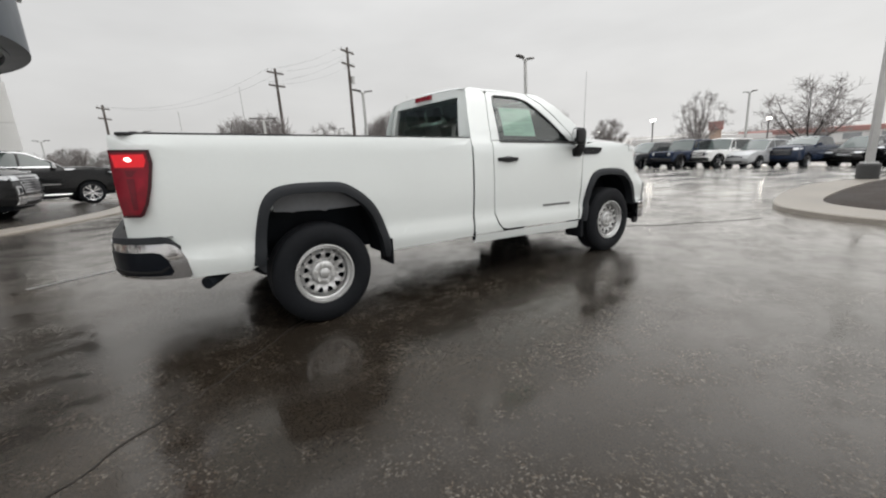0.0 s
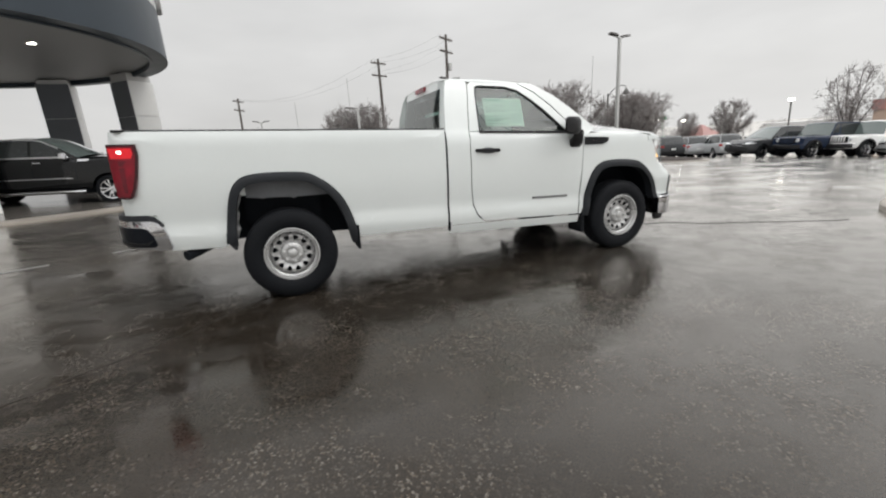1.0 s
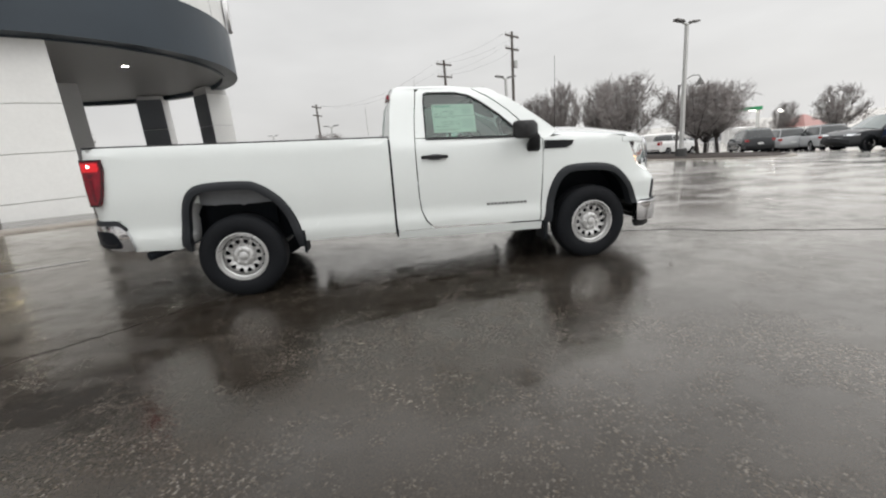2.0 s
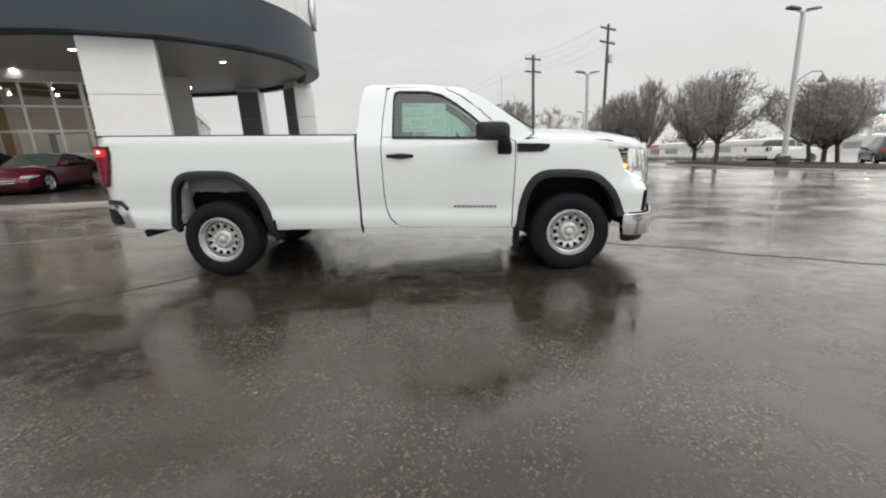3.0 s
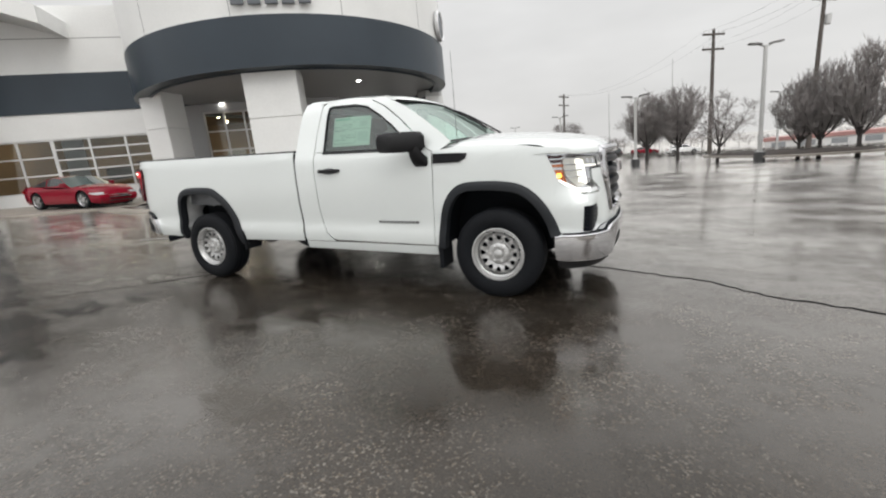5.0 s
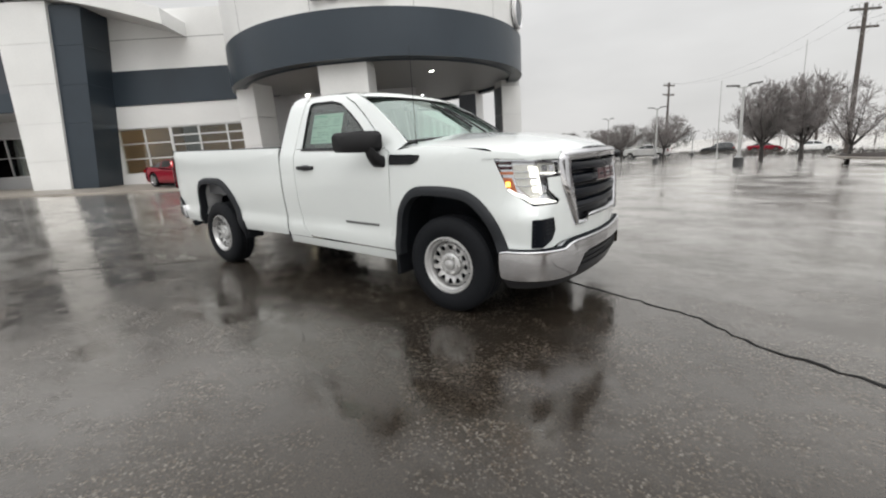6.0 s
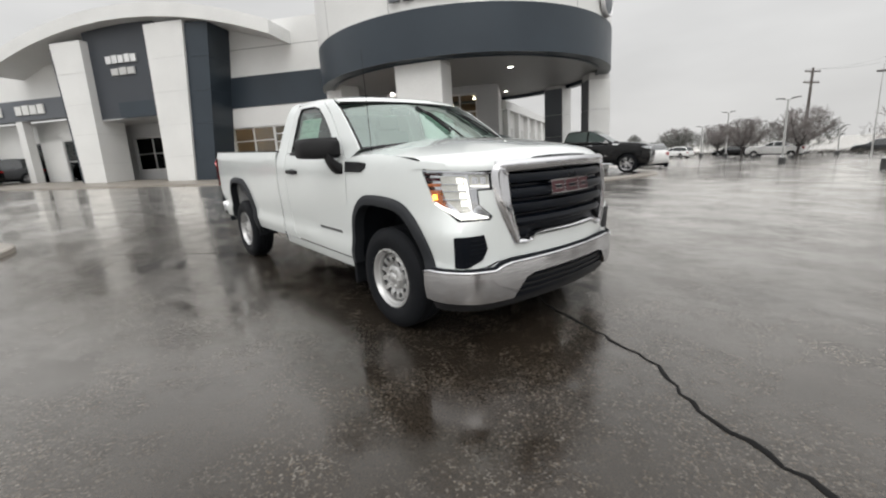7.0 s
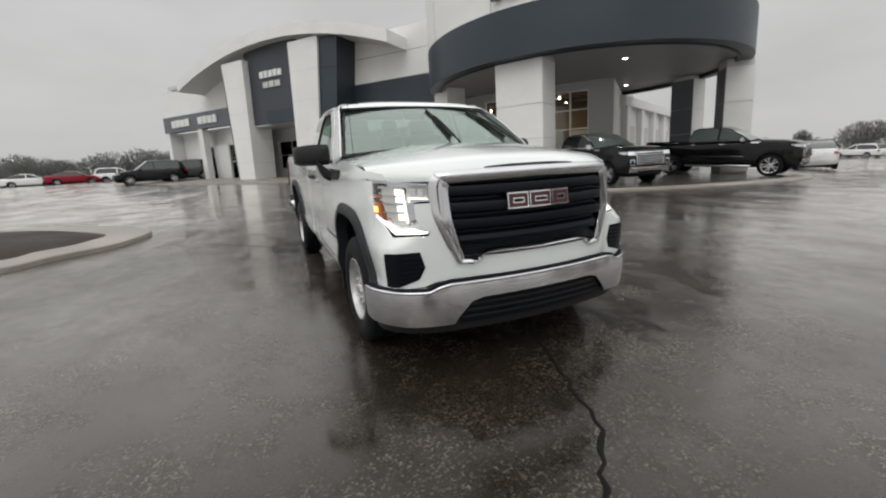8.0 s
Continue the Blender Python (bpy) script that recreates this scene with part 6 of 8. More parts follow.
for row in range(8):
    z = 1.622 - row * 0.0215 - (0.012 if row > 2 else 0)
    x = 1.91
    while x < 2.12:
        w = rnd.uniform(0.02, 0.07)
        if rnd.random() < 0.6:
            tpart("print_bar", panel([(x, z - 0.003), (x, z + 0.003), (x + w, z + 0.003), (x + w, z - 0.003)], side_map, off=-0.0195, thick=0.0), INK, stick)
        x += w + 0.014
for x0, x1, z0, z1 in ((2.175, 2.295, 1.44, 1.53), (2.19, 2.28, 1.575, 1.628)):
    tpart("print_panel", panel([(x0, z0), (x0, z1), (x1, z1), (x1, z0)], side_map, off=-0.0195, thick=0.0), PAPER_WHITE, stick, "white panel of the sticker")

# ---- vehicles on the lot ----
CAR_GLASS = material("dark car glass", (0.02, 0.024, 0.025), 0.05, coat=0.5)
# pale glass: a lifted base colour stands for sky seen in and through it
PALE_GLASS = material("pale reflecting car glass", (0.10, 0.125, 0.12), 0.05, coat=0.8)
CAR_CHROME = material("car chrome", (0.62, 0.62, 0.63), 0.16, metal=1.0)
LAMP_CLEAR = material("clear car lamp", (0.72, 0.74, 0.76), 0.12, metal=0.4)
LAMP_RED = material("red car lamp", (0.30, 0.01, 0.012), 0.15)
CAR_PAINTS = {}


def car_paint(name, c):
    if name not in CAR_PAINTS:
        CAR_PAINTS[name] = material(name + " car paint", c, 0.3 if sum(c) > 0.3 else 0.12, grain=0.02, stain=0.05, coat=0.7 if sum(c) > 0.3 else 0.12, spec=0.5 if sum(c) > 0.3 else 0.32)
    return CAR_PAINTS[name]


# side shapes in metres, x forward: size, wheel places and radius, sill, body line from the rear foot over the top to the front foot, glasshouse line, door lines
SHAPES = {
    "pickup": dict(size=(5.88, 2.06, 1.93), wheels=(-1.74, 1.98), r=0.42, sill=0.46, doors=(-1.0, 0.10, 1.17), pillar=0.08, bed=(-2.86, -1.08),
                   line=[(-2.86, 0.50), (-2.90, 0.72), (-2.91, 1.10), (-2.88, 1.36), (-2.84, 1.385), (-1.06, 1.375), (0.2, 1.36), (1.22, 1.36), (1.7, 1.385), (2.3, 1.355), (2.66, 1.29), (2.84, 1.20), (2.91, 1.05), (2.95, 0.80), (2.94, 0.56), (2.86, 0.44)],
                   house=[(-1.06, 1.37), (-1.00, 1.62), (-0.93, 1.82), (-0.78, 1.90), (-0.2, 1.93), (0.22, 1.905), (0.44, 1.85), (0.85, 1.62), (1.27, 1.365)]),
    "suv": dict(size=(4.80, 1.95, 1.76), wheels=(-1.36, 1.47), r=0.37, sill=0.36, doors=(-1.18, -0.16, 0.86), pillar=-0.18, bed=None,
                line=[(-2.28, 0.34), (-2.38, 0.50), (-2.37, 0.86), (-2.32, 1.06), (-2.26, 1.085), (-0.8, 1.075), (0.86, 1.04), (1.2, 1.06), (1.75, 1.01), (2.12, 0.92), (2.32, 0.76), (2.39, 0.58), (2.36, 0.40), (2.24, 0.30)],
                house=[(-2.27, 1.08), (-2.17, 1.36), (-2.02, 1.60), (-1.8, 1.71), (-0.9, 1.76), (-0.1, 1.735), (0.16, 1.68), (0.60, 1.36), (1.02, 1.05)]),
    "jeep": dict(size=(4.33, 1.88, 1.86), wheels=(-1.30, 1.42), r=0.41, sill=0.48, doors=(-1.05, -0.18, 0.62), pillar=-0.2, bed=None,
                 line=[(-2.08, 0.50), (-2.13, 0.62), (-2.14, 1.08), (-2.10, 1.15), (0.45, 1.15), (0.70, 1.16), (1.6, 1.135), (1.96, 1.09), (2.03, 1.02), (2.06, 0.72), (2.15, 0.68), (2.15, 0.50), (2.08, 0.46)],
                 house=[(-2.11, 1.15), (-2.07, 1.52), (-2.02, 1.78), (-1.92, 1.855), (-0.8, 1.86), (0.0, 1.845), (0.12, 1.79), (0.28, 1.46), (0.46, 1.15)]),
    "sedan": dict(size=(4.75, 1.84, 1.45), wheels=(-1.38, 1.44), r=0.335, sill=0.27, doors=(-1.02, -0.12, 0.90), pillar=-0.14, bed=None,
                  line=[(-2.26, 0.28), (-2.36, 0.46), (-2.36, 0.78), (-2.28, 0.96), (-2.15, 1.00), (-1.62, 1.01), (-0.6, 0.95), (0.9, 0.90), (1.3, 0.91), (1.8, 0.82), (2.12, 0.72), (2.32, 0.57), (2.37, 0.42), (2.30, 0.26), (2.2, 0.21)],
                  house=[(-1.80, 1.00), (-1.36, 1.20), (-0.95, 1.36), (-0.55, 1.435), (-0.05, 1.45), (0.22, 1.41), (0.45, 1.33), (0.80, 1.13), (1.20, 0.90)]),
    "sports": dict(size=(4.42, 1.86, 1.24), wheels=(-1.30, 1.38), r=0.335, sill=0.20, doors=(-0.62, -0.6, 0.62), pillar=-0.62, bed=None,
                   line=[(-2.10, 0.30), (-2.18, 0.46), (-2.20, 0.84), (-2.12, 0.93), (-1.7, 0.94), (-1.2, 0.93), (-0.6, 0.83), (0.3, 0.79), (0.75, 0.83), (1.2, 0.85), (1.55, 0.80), (1.9, 0.65), (2.14, 0.48), (2.22, 0.38), (2.18, 0.24), (2.05, 0.16)],
                   house=[(-1.55, 0.93), (-1.05, 1.08), (-0.62, 1.20), (-0.28, 1.24), (0.0, 1.235), (0.14, 1.20), (0.45, 1.03), (0.88, 0.83)]),
}
WHEELS = {}


def car_wheel(v, r, m):
    """A tyre with a ten-spoke alloy rim; alike wheels share their meshes."""
    key = round(r, 3)
    if key not in WHEELS:
        bm = bmesh.new()
        lathe(bm, [(r * 0.66, 0.10), (r * 0.72, 0.115), (r * 0.93, 0.115), (r * 0.99, 0.09), (r, 0.05), (r, -0.06), (r * 0.985, -0.095), (r * 0.93, -0.118), (r * 0.78, -0.124), (r * 0.70, -0.116), (r * 0.66, -0.10)], 32)
        tyre = part("wheel", bm, RUBBER, v, "black tyre", smooth=40)
        bm = bmesh.new()
        lathe(bm, [(r * 0.60, 0.08), (r * 0.62, -0.085), (r * 0.66, -0.112), (r * 0.70, -0.118), (r * 0.715, -0.108)], 32)
        lathe(bm, [(0.001, -0.104), (r * 0.13, -0.102), (r * 0.17, -0.09), (r * 0.17, -0.05)], 16)
        for k in range(10):
            a = 2 * math.pi * k / 10 + (0.10 if k % 2 else -0.10)
            d, q = Vector((math.cos(a), 0, math.sin(a))), Vector((-math.sin(a), 0, math.cos(a)))
            loft(bm, [[d * rr + q * t + Vector((0, h, 0)) for t, h in ((-b, -y0), (b, -y0), (b * 1.2, -y0 + 0.035), (-b * 1.2, -y0 + 0.035))] for rr, b, y0 in ((r * 0.10, r * 0.055, 0.098), (r * 0.40, r * 0.048, 0.104), (r * 0.645, r * 0.062, 0.104))])
        rim = part("rim", bm, CAR_CHROME, tyre, "bright alloy rim", smooth=30)
        # added dark disc stands for the shade between the spokes
        bm = bmesh.new()
        lathe(bm, [(0.001, -0.03), (r * 0.61, -0.03), (r * 0.61, 0.0)], 20)
        back = part("wheel_backing", bm, UNDER, tyre)
        WHEELS[key] = (tyre.data, rim.data, back.data)
    else:
        tyre = new("wheel", WHEELS[key][0])
        tyre.parent = v
        tyre["label"] = "black tyre"
        for nm, data in (("rim", WHEELS[key][1]), ("wheel_backing", WHEELS[key][2])):
            ob = new(nm, data)
            ob.parent = tyre
            if nm == "rim":
                ob["label"] = "bright alloy rim"
    tyre.matrix_basis = m


def vehicle(shape, x, y, heading, paint, label, size=(4.7, 1.9, 1.75), z=None, chrome=False, wheel_r=0.0, name="parked_car", category="car", group="parked cars", glass_=None):
    sp = SHAPES[shape]
    fx, fy, fz = (size[k] / sp["size"][k] for k in range(3))
    z0 = ground_z(x, y) if z is None else z
    slope = math.degrees(math.atan2(ground_z(x + math.cos(radians(heading)), y + math.sin(radians(heading))) - ground_z(x, y), 1.0))
    v = thing(name, pose(x, y, z0, 0, -slope, heading), label, category, group)
    glass_ = glass_ or CAR_GLASS
    line = [(a * fx, b * fz) for a, b in sp["line"]]
    house = [(a * fx, b * fz) for a, b in sp["house"]]
    sill, r = sp["sill"] * fz, sp["r"] * fz
    hw, L = size[1] / 2, size[0]
    belt = (house[0][1] + house[-1][1]) / 2
    x0, x1 = min(p[0] for p in line), max(p[0] for p in line)
    reach = 0.62 if shape in ("pickup", "jeep") else 0.85
    pinch = 0.07 if shape in ("pickup", "jeep") else 0.15

    def half(px, pz):
        """Half width of the body: tapered at both ends, tucked at the sill, leaning in above the belt."""
        e = max(0.0, 1 - min(px - x0, x1 - px) / reach)
        w = hw * (1 - pinch * e ** 2.4)
        w -= 0.05 * max(0.0, (sill + 0.16 - pz) / 0.16) ** 2
        w += 0.012 * math.sin(math.pi * min(1.0, max(0.0, (pz - sill) / max(0.1, belt - sill)))) - 0.015
        if pz > belt - 0.10:
            w -= 0.05 * min(1.0, (pz - belt + 0.10) / 0.10) ** 2
        if pz > belt:
            w -= (pz - belt) * (0.12 if shape == "jeep" else 0.36)
        return w

    def flank(px, pz, off=0.0):
        return (px, -(half(px, pz) + off), pz)

    # body side with the wheel openings cut out
    ra, cz = r * 1.13, r * 1.02
    bottom = []
    for wx in (sp["wheels"][1] * fx, sp["wheels"][0] * fx):
        a0 = math.asin(max(-0.95, (sill - cz) / ra))
        bottom += [(wx + ra * math.cos(a0 + (math.pi - 2 * a0) * k / 14), cz + ra * math.sin(a0 + (math.pi - 2 * a0) * k / 14)) for k in range(15)]
    outline = line + [(line[-1][0] - 0.16, sill)] + bottom + [(line[0][0] + 0.16, sill)]
    for m in (False, True):
        part("body_side", panel(outline, flank, step=0.16, thick=0.03, mirror=m), paint, v, smooth=40)

    def skin(profile, bulge, mat_, nm, lb="", n=14, end=0.07):
        """A skin across the car along a side profile, bulged outwards in the middle."""
        bm = bmesh.new()
        rows = []
        for k, (px, pz) in enumerate(profile):
            a, b = profile[max(k - 1, 0)], profile[min(k + 1, len(profile) - 1)]
            d = Vector((b[0] - a[0], b[1] - a[1])).normalized()
            nx, nz = -d.y, d.x
            amount = bulge * abs(nz) + end * abs(nx)
            w = half(px, pz)
            rows.append([(px + nx * amount * (1 - t * t), w * t, pz + nz * amount * (1 - t * t)) for t in [-1 + 2 * j / n for j in range(n + 1)]])
        loft(bm, rows, closed=False)
        return part(nm, bm, mat_, v, lb, smooth=28)

    if sp["bed"]:
        b0, b1 = (p * fx for p in sp["bed"])
        skin([p for p in line if p[0] < b0 + 0.01], 0.02, paint, "tailgate", end=0.03)
        skin([p for p in line if p[0] > house[-1][0] - 0.12], 0.03, paint, "hood", end=0.07)
        bm = bmesh.new()
        box(bm, b0, b1, -hw * 0.86, hw * 0.86, belt - 0.56, belt - 0.52)
        part("bed_floor", bm, UNDER, v)
        for s in (-1, 1):
            bm = bmesh.new()
            box(bm, b0, b1, s * hw * 0.86, s * hw * 0.915, belt - 0.54, belt + 0.012, 0.01)
            part("bed_wall", bm, paint, v)
            bm = bmesh.new()
            box(bm, b0, b1, s * hw * 0.855, s * hw * 0.93, belt + 0.012, belt + 0.03, 0.006)
            part("rail_cap", bm, DARK, v)
    else:
        skin([p for p in line if p[0] < house[0][0] + 0.25], 0.03, paint, "rear_end")
        skin([p for p in line if p[0] > house[-1][0] - 0.15], 0.02 if shape == "jeep" else 0.04, paint, "hood", end=0.05 if shape == "jeep" else 0.07)
    # glasshouse
    top = max(p[1] for p in house)
    i0 = next(k for k, p in enumerate(house) if p[1] > belt + 0.86 * (top - belt))
    i1 = max(k for k, p in enumerate(house) if p[1] > belt + 0.86 * (top - belt))
    skin(house[:i0 + 1], 0.02, glass_, "rear_window", "dark window glass", end=0.03)
    skin(house[i0:i1 + 1], 0.05, paint, "roof", end=0.03)
    skin(house[i1:], 0.05, PALE_GLASS, "windscreen", "windscreen mirroring the sky", end=0.10)
    cx = sum(p[0] for p in house) / len(house)
    for m in (False, True):
        frame_ = part("side_frame", panel(house, flank, step=0.2, thick=0.02, mirror=m), paint, v, smooth=40)
        inner = [(cx + (p[0] - cx) * 0.93, belt + 0.035 + (p[1] - belt) * 0.86) for p in house]
        inner = [(a - (0.10 if a > cx and b < belt + 0.1 else 0.0), b) for a, b in inner]
        cuts = [sp["pillar"] * fx]
        lo, hi = inner[0][0], inner[-1][0]

        def piece(xa, xb):
            tops = [p for p in inner if xa < p[0] < xb]
            ta = float(np.interp(xa, [p[0] for p in inner], [p[1] for p in inner]))
            tb = float(np.interp(xb, [p[0] for p in inner], [p[1] for p in inner]))
            base = belt + 0.035
            pts = [(xa, base)] + ([(xa, ta)] if ta > base + 0.01 else []) + [p for p in tops if p[1] > base + 0.005] + ([(xb, tb)] if tb > base + 0.01 else []) + [(xb, base)]
            return pts
        for xa, xb in ((lo, cuts[0] - 0.035), (cuts[0] + 0.035, hi)):
            if xb - xa > 0.15:
                part("side_window", panel(piece(xa, xb), flank, step=0.2, off=0.006, thick=0.008, mirror=m), glass_, frame_, "dark side glass", smooth=40)
        if chrome:
            part("window_trim", panel([(house[0][0] + 0.04, belt - 0.005), (house[0][0] + 0.04, belt + 0.04), (house[-1][0] - 0.24, belt + 0.04), (house[-1][0] - 0.20, belt - 0.005)], flank, step=0.3, off=0.010, thick=0.012, mirror=m), CAR_CHROME, v, "chrome window trim")
            bm = panel([inner[0], inner[1], inner[2], (inner[2][0] - 0.05, inner[2][1] + 0.02), (inner[1][0] - 0.06, inner[1][1] + 0.01), (inner[0][0] - 0.06, inner[0][1])], flank, step=0.2, off=0.010, thick=0.010, mirror=m)
            part("rear_trim", bm, CAR_CHROME, v, "chrome window trim")
            part("roof_trim", panel([(p[0], p[1]) for p in inner[2:-1]] + [(p[0], p[1] + 0.035) for p in inner[2:-1][::-1]], flank, step=0.3, off=0.010, thick=0.010, mirror=m), CAR_CHROME, v, "chrome window trim")
            part("body_moulding", panel([(-0.95 * fx, sill + 0.30), (-0.95 * fx, sill + 0.325), (1.02 * fx, sill + 0.325), (1.08 * fx, sill + 0.30)], flank, step=0.4, off=0.010, thick=0.012, mirror=m), CAR_CHROME, v, "bright door moulding")
            part("fender_vent", panel([(1.26 * fx, belt - 0.10), (1.28 * fx, belt - 0.05), (1.60 * fx, belt - 0.05), (1.50 * fx, belt - 0.10)], flank, step=0.2, off=0.010, thick=0.012, mirror=m), CAR_CHROME, v, "chrome fender badge")
            bm = bmesh.new()
            s = 1 if m else -1
            tube(bm, (-1.05 * fx, s * (hw + 0.02), sill - 0.07), (1.35 * fx, s * (hw + 0.02), sill - 0.07), 0.045, n=8)
            part("side_step", bm, CAR_CHROME, v, "bright side step")
        for f in sp["doors"]:
            f = f * fx
            part("door_gap", panel([(f, sill + 0.06), (f, belt - 0.02), (f + 0.010, belt - 0.02), (f + 0.010, sill + 0.06)], flank, step=0.25, off=0.003, thick=0.004, mirror=m), UNDER, v)
        for f in (sp["doors"][0], sp["doors"][1]):
            f = f * fx + 0.06
            part("door_handle", panel([(f, belt - 0.135), (f, belt - 0.105), (f + 0.19, belt - 0.105), (f + 0.19, belt - 0.135)], flank, step=0.1, off=0.030, thick=0.03, mirror=m), CAR_CHROME if chrome else paint, v)
        if shape in ("jeep",):
            for wx in sp["wheels"]:
                arc = [(wx * fx + rr * math.cos(a), cz + rr * math.sin(a)) for rr, order in ((ra * 1.16, 1), (ra * 0.98, -1)) for a in [math.pi * k / 10 for k in range(11)][::order]]
                part("wheel_flare", panel(arc, flank, step=0.2, off=0.06, thick=0.07, mirror=m), DARK, v, "black wheel flare")
        s = 1 if m else -1
        bm = bmesh.new()
        mx = house[-1][0] - 0.30
        w = half(mx, belt)
        loft(bm, [[(mx - a, s * (w + o), belt + 0.05 - b), (mx + a, s * (w + o), belt + 0.05 - b), (mx + a * 0.7, s * (w + o), belt + 0.05 + b), (mx - a * 0.7, s * (w + o), belt + 0.05 + b)] for o, a, b in ((-0.03, 0.04, 0.03), (0.04, 0.05, 0.04), (0.06, 0.08, 0.085), (0.20, 0.07, 0.08), (0.22, 0.05, 0.06))])
        part("door_mirror", bm, CAR_CHROME if chrome else paint, v, smooth=40)
        for wx in sp["wheels"]:
            car_wheel(v, r, pose(wx * fx, s * (hw - 0.135), r, 0, 11, 0 if s < 0 else 180))
    bm = bmesh.new()
    box(bm, x0 + 0.18, x1 - 0.18, -hw + 0.26, hw - 0.26, sill - 0.14, sill + 0.02, 0.02)
    part("undertray", bm, UNDER, v)
    for wx in sp["wheels"]:
        bm = bmesh.new()
        box(bm, wx * fx - ra, wx * fx + ra, -hw + 0.27, hw - 0.27, sill - 0.02, min(cz + ra * 0.98, belt - 0.1))
        part("wheel_well", bm, UNDER, v)

    def ends(front):
        pts = line[-8:] if front else line[:5]
        pts = [p for p in pts if (p[0] > house[-1][0] + 0.5 if front else p[0] < house[0][0])] if not sp["bed"] or front else pts
        zs = sorted((p[1], p[0]) for p in pts)

        def where(py, pz, off=0.0):
            px = float(np.interp(pz, [q[0] for q in zs], [q[1] for q in zs]))
            w = half(px, pz)
            bow = (0.07 if front or not sp["bed"] else 0.03) * (1 - min(1.0, abs(py) / w) ** 2)
            return (px + (bow + off) * (1 if front else -1), py, pz)
        return where
    fr, bk = ends(True), ends(False)
    nose = line[-4][1] if shape != "jeep" else line[-6][1]
    tall = shape in ("pickup", "jeep")
    ztop = (1.20 if shape == "pickup" else (1.06 if shape == "jeep" else nose + 0.10 * fz)) * (fz if tall else 1)
    zlow = (0.76 if tall else nose - 0.14) * (fz if tall else 1)
    gw = hw * (0.60 if shape == "pickup" else 0.52)
    bar = lambda ya, yb, za, zb: [(ya, za), (ya, zb), (yb, zb), (yb, za)]
    grille = part("grille", panel(bar(-gw, gw, zlow, ztop), fr, step=0.15, off=0.035, thick=0.05), CAR_CHROME if chrome else GRILLE, v, "chrome grille" if chrome else "black grille", smooth=30)
    if chrome:
        n = 6
        for k in range(n):
            za = zlow + 0.03 + (ztop - zlow - 0.05) * k / n
            part("grille_slot", panel(bar(-gw * 0.93, gw * 0.93, za, za + (ztop - zlow) / n * 0.50), fr, step=0.2, off=0.041, thick=0.006), GRILLE, grille)
    elif shape == "jeep":
        for k in range(7):
            ya = -gw * 0.9 + gw * 1.8 * k / 7
            part("grille_bar", panel(bar(ya, ya + gw * 0.11, zlow + 0.03, ztop - 0.03), fr, step=0.2, off=0.045, thick=0.012), paint, grille)
    else:
        for k in range(3):
            za = zlow + (ztop - zlow) * (k + 0.5) / 3.4
            part("grille_bar", panel(bar(-gw * 0.95, gw * 0.95, za, za + 0.012), fr, step=0.2, off=0.042, thick=0.01), CAR_CHROME, grille)
    if shape != "sports":
        zb = sill + 0.02
        part("front_bumper", panel(bar(-hw * 0.86, hw * 0.86, zb, zb + 0.20 * fz), fr, step=0.15, off=0.035, thick=0.06), CAR_CHROME if chrome else (DARK if shape == "jeep" else paint), v, smooth=30)
        part("rear_bumper", panel(bar(-hw * 0.88, hw * 0.88, zb + 0.02, zb + 0.20 * fz), bk, step=0.15, off=0.04, thick=0.06), CAR_CHROME if sp["bed"] else paint, v, smooth=30)
    part("lower_intake", panel(bar(-hw * 0.5, hw * 0.5, sill - 0.02, sill + 0.06), fr, step=0.15, off=0.045, thick=0.03), DARK, v)
    zl = (1.08 if shape == "pickup" else (0.92 if shape == "jeep" else nose + 0.02)) * (fz if tall else 1)
    hl_h = 0.12 if shape == "pickup" else 0.085
    for s in (-1, 1):
        if shape == "jeep":
            bm = bmesh.new()
            lathe(bm, [(0.001, 0.03), (0.07, 0.028), (0.09, 0.015), (0.095, -0.03)], 16)
            p = fr(s * hw * 0.60, zl, 0.01)
            for q in bm.verts:
                q.co = Vector((p[0] + q.co.y, p[1] + q.co.x, p[2] + q.co.z))
            part("headlight", bm, LAMP_CLEAR, v, "round clear headlight", smooth=30)
        else:
            part("headlight", panel(bar(s * gw * 1.04, s * hw * 0.90, zl, zl + hl_h), fr, step=0.1, off=0.03, thick=0.05), LAMP_CLEAR, v, "clear headlight", smooth=30)
            fx0 = fr(0, zl)[0]
            part("headlight_corner", panel([(fx0 - 0.42, zl + hl_h * 0.9), (fx0 - 0.12, zl + hl_h), (fx0 - 0.085, zl + hl_h * 0.4), (fx0 - 0.12, zl + hl_h * 0.1), (fx0 - 0.26, zl + hl_h * 0.3)], flank, step=0.1, off=0.008, thick=0.02, mirror=s > 0), LAMP_CLEAR, v, "clear headlight corner", smooth=30)
            if chrome:
                part("fog_frame", panel(bar(s * gw * 1.12, s * hw * 0.86, zl - 0.34, zl - 0.14), fr, step=0.1, off=0.030, thick=0.04), CAR_CHROME, v, "chrome fog lamp frame")
                part("fog_pocket", panel(bar(s * gw * 1.18, s * hw * 0.82, zl - 0.31, zl - 0.18), fr, step=0.1, off=0.036, thick=0.01), GRILLE, v)
        zt = belt - (0.34 if sp["bed"] else 0.22)
        part("tail_lamp", panel(bar(s * hw * 0.70, s * hw * 0.90, zt, zt + (0.28 if tall else 0.16)), bk, step=0.1, off=0.012, thick=0.02), LAMP_RED, v, "red tail lamp", smooth=30)
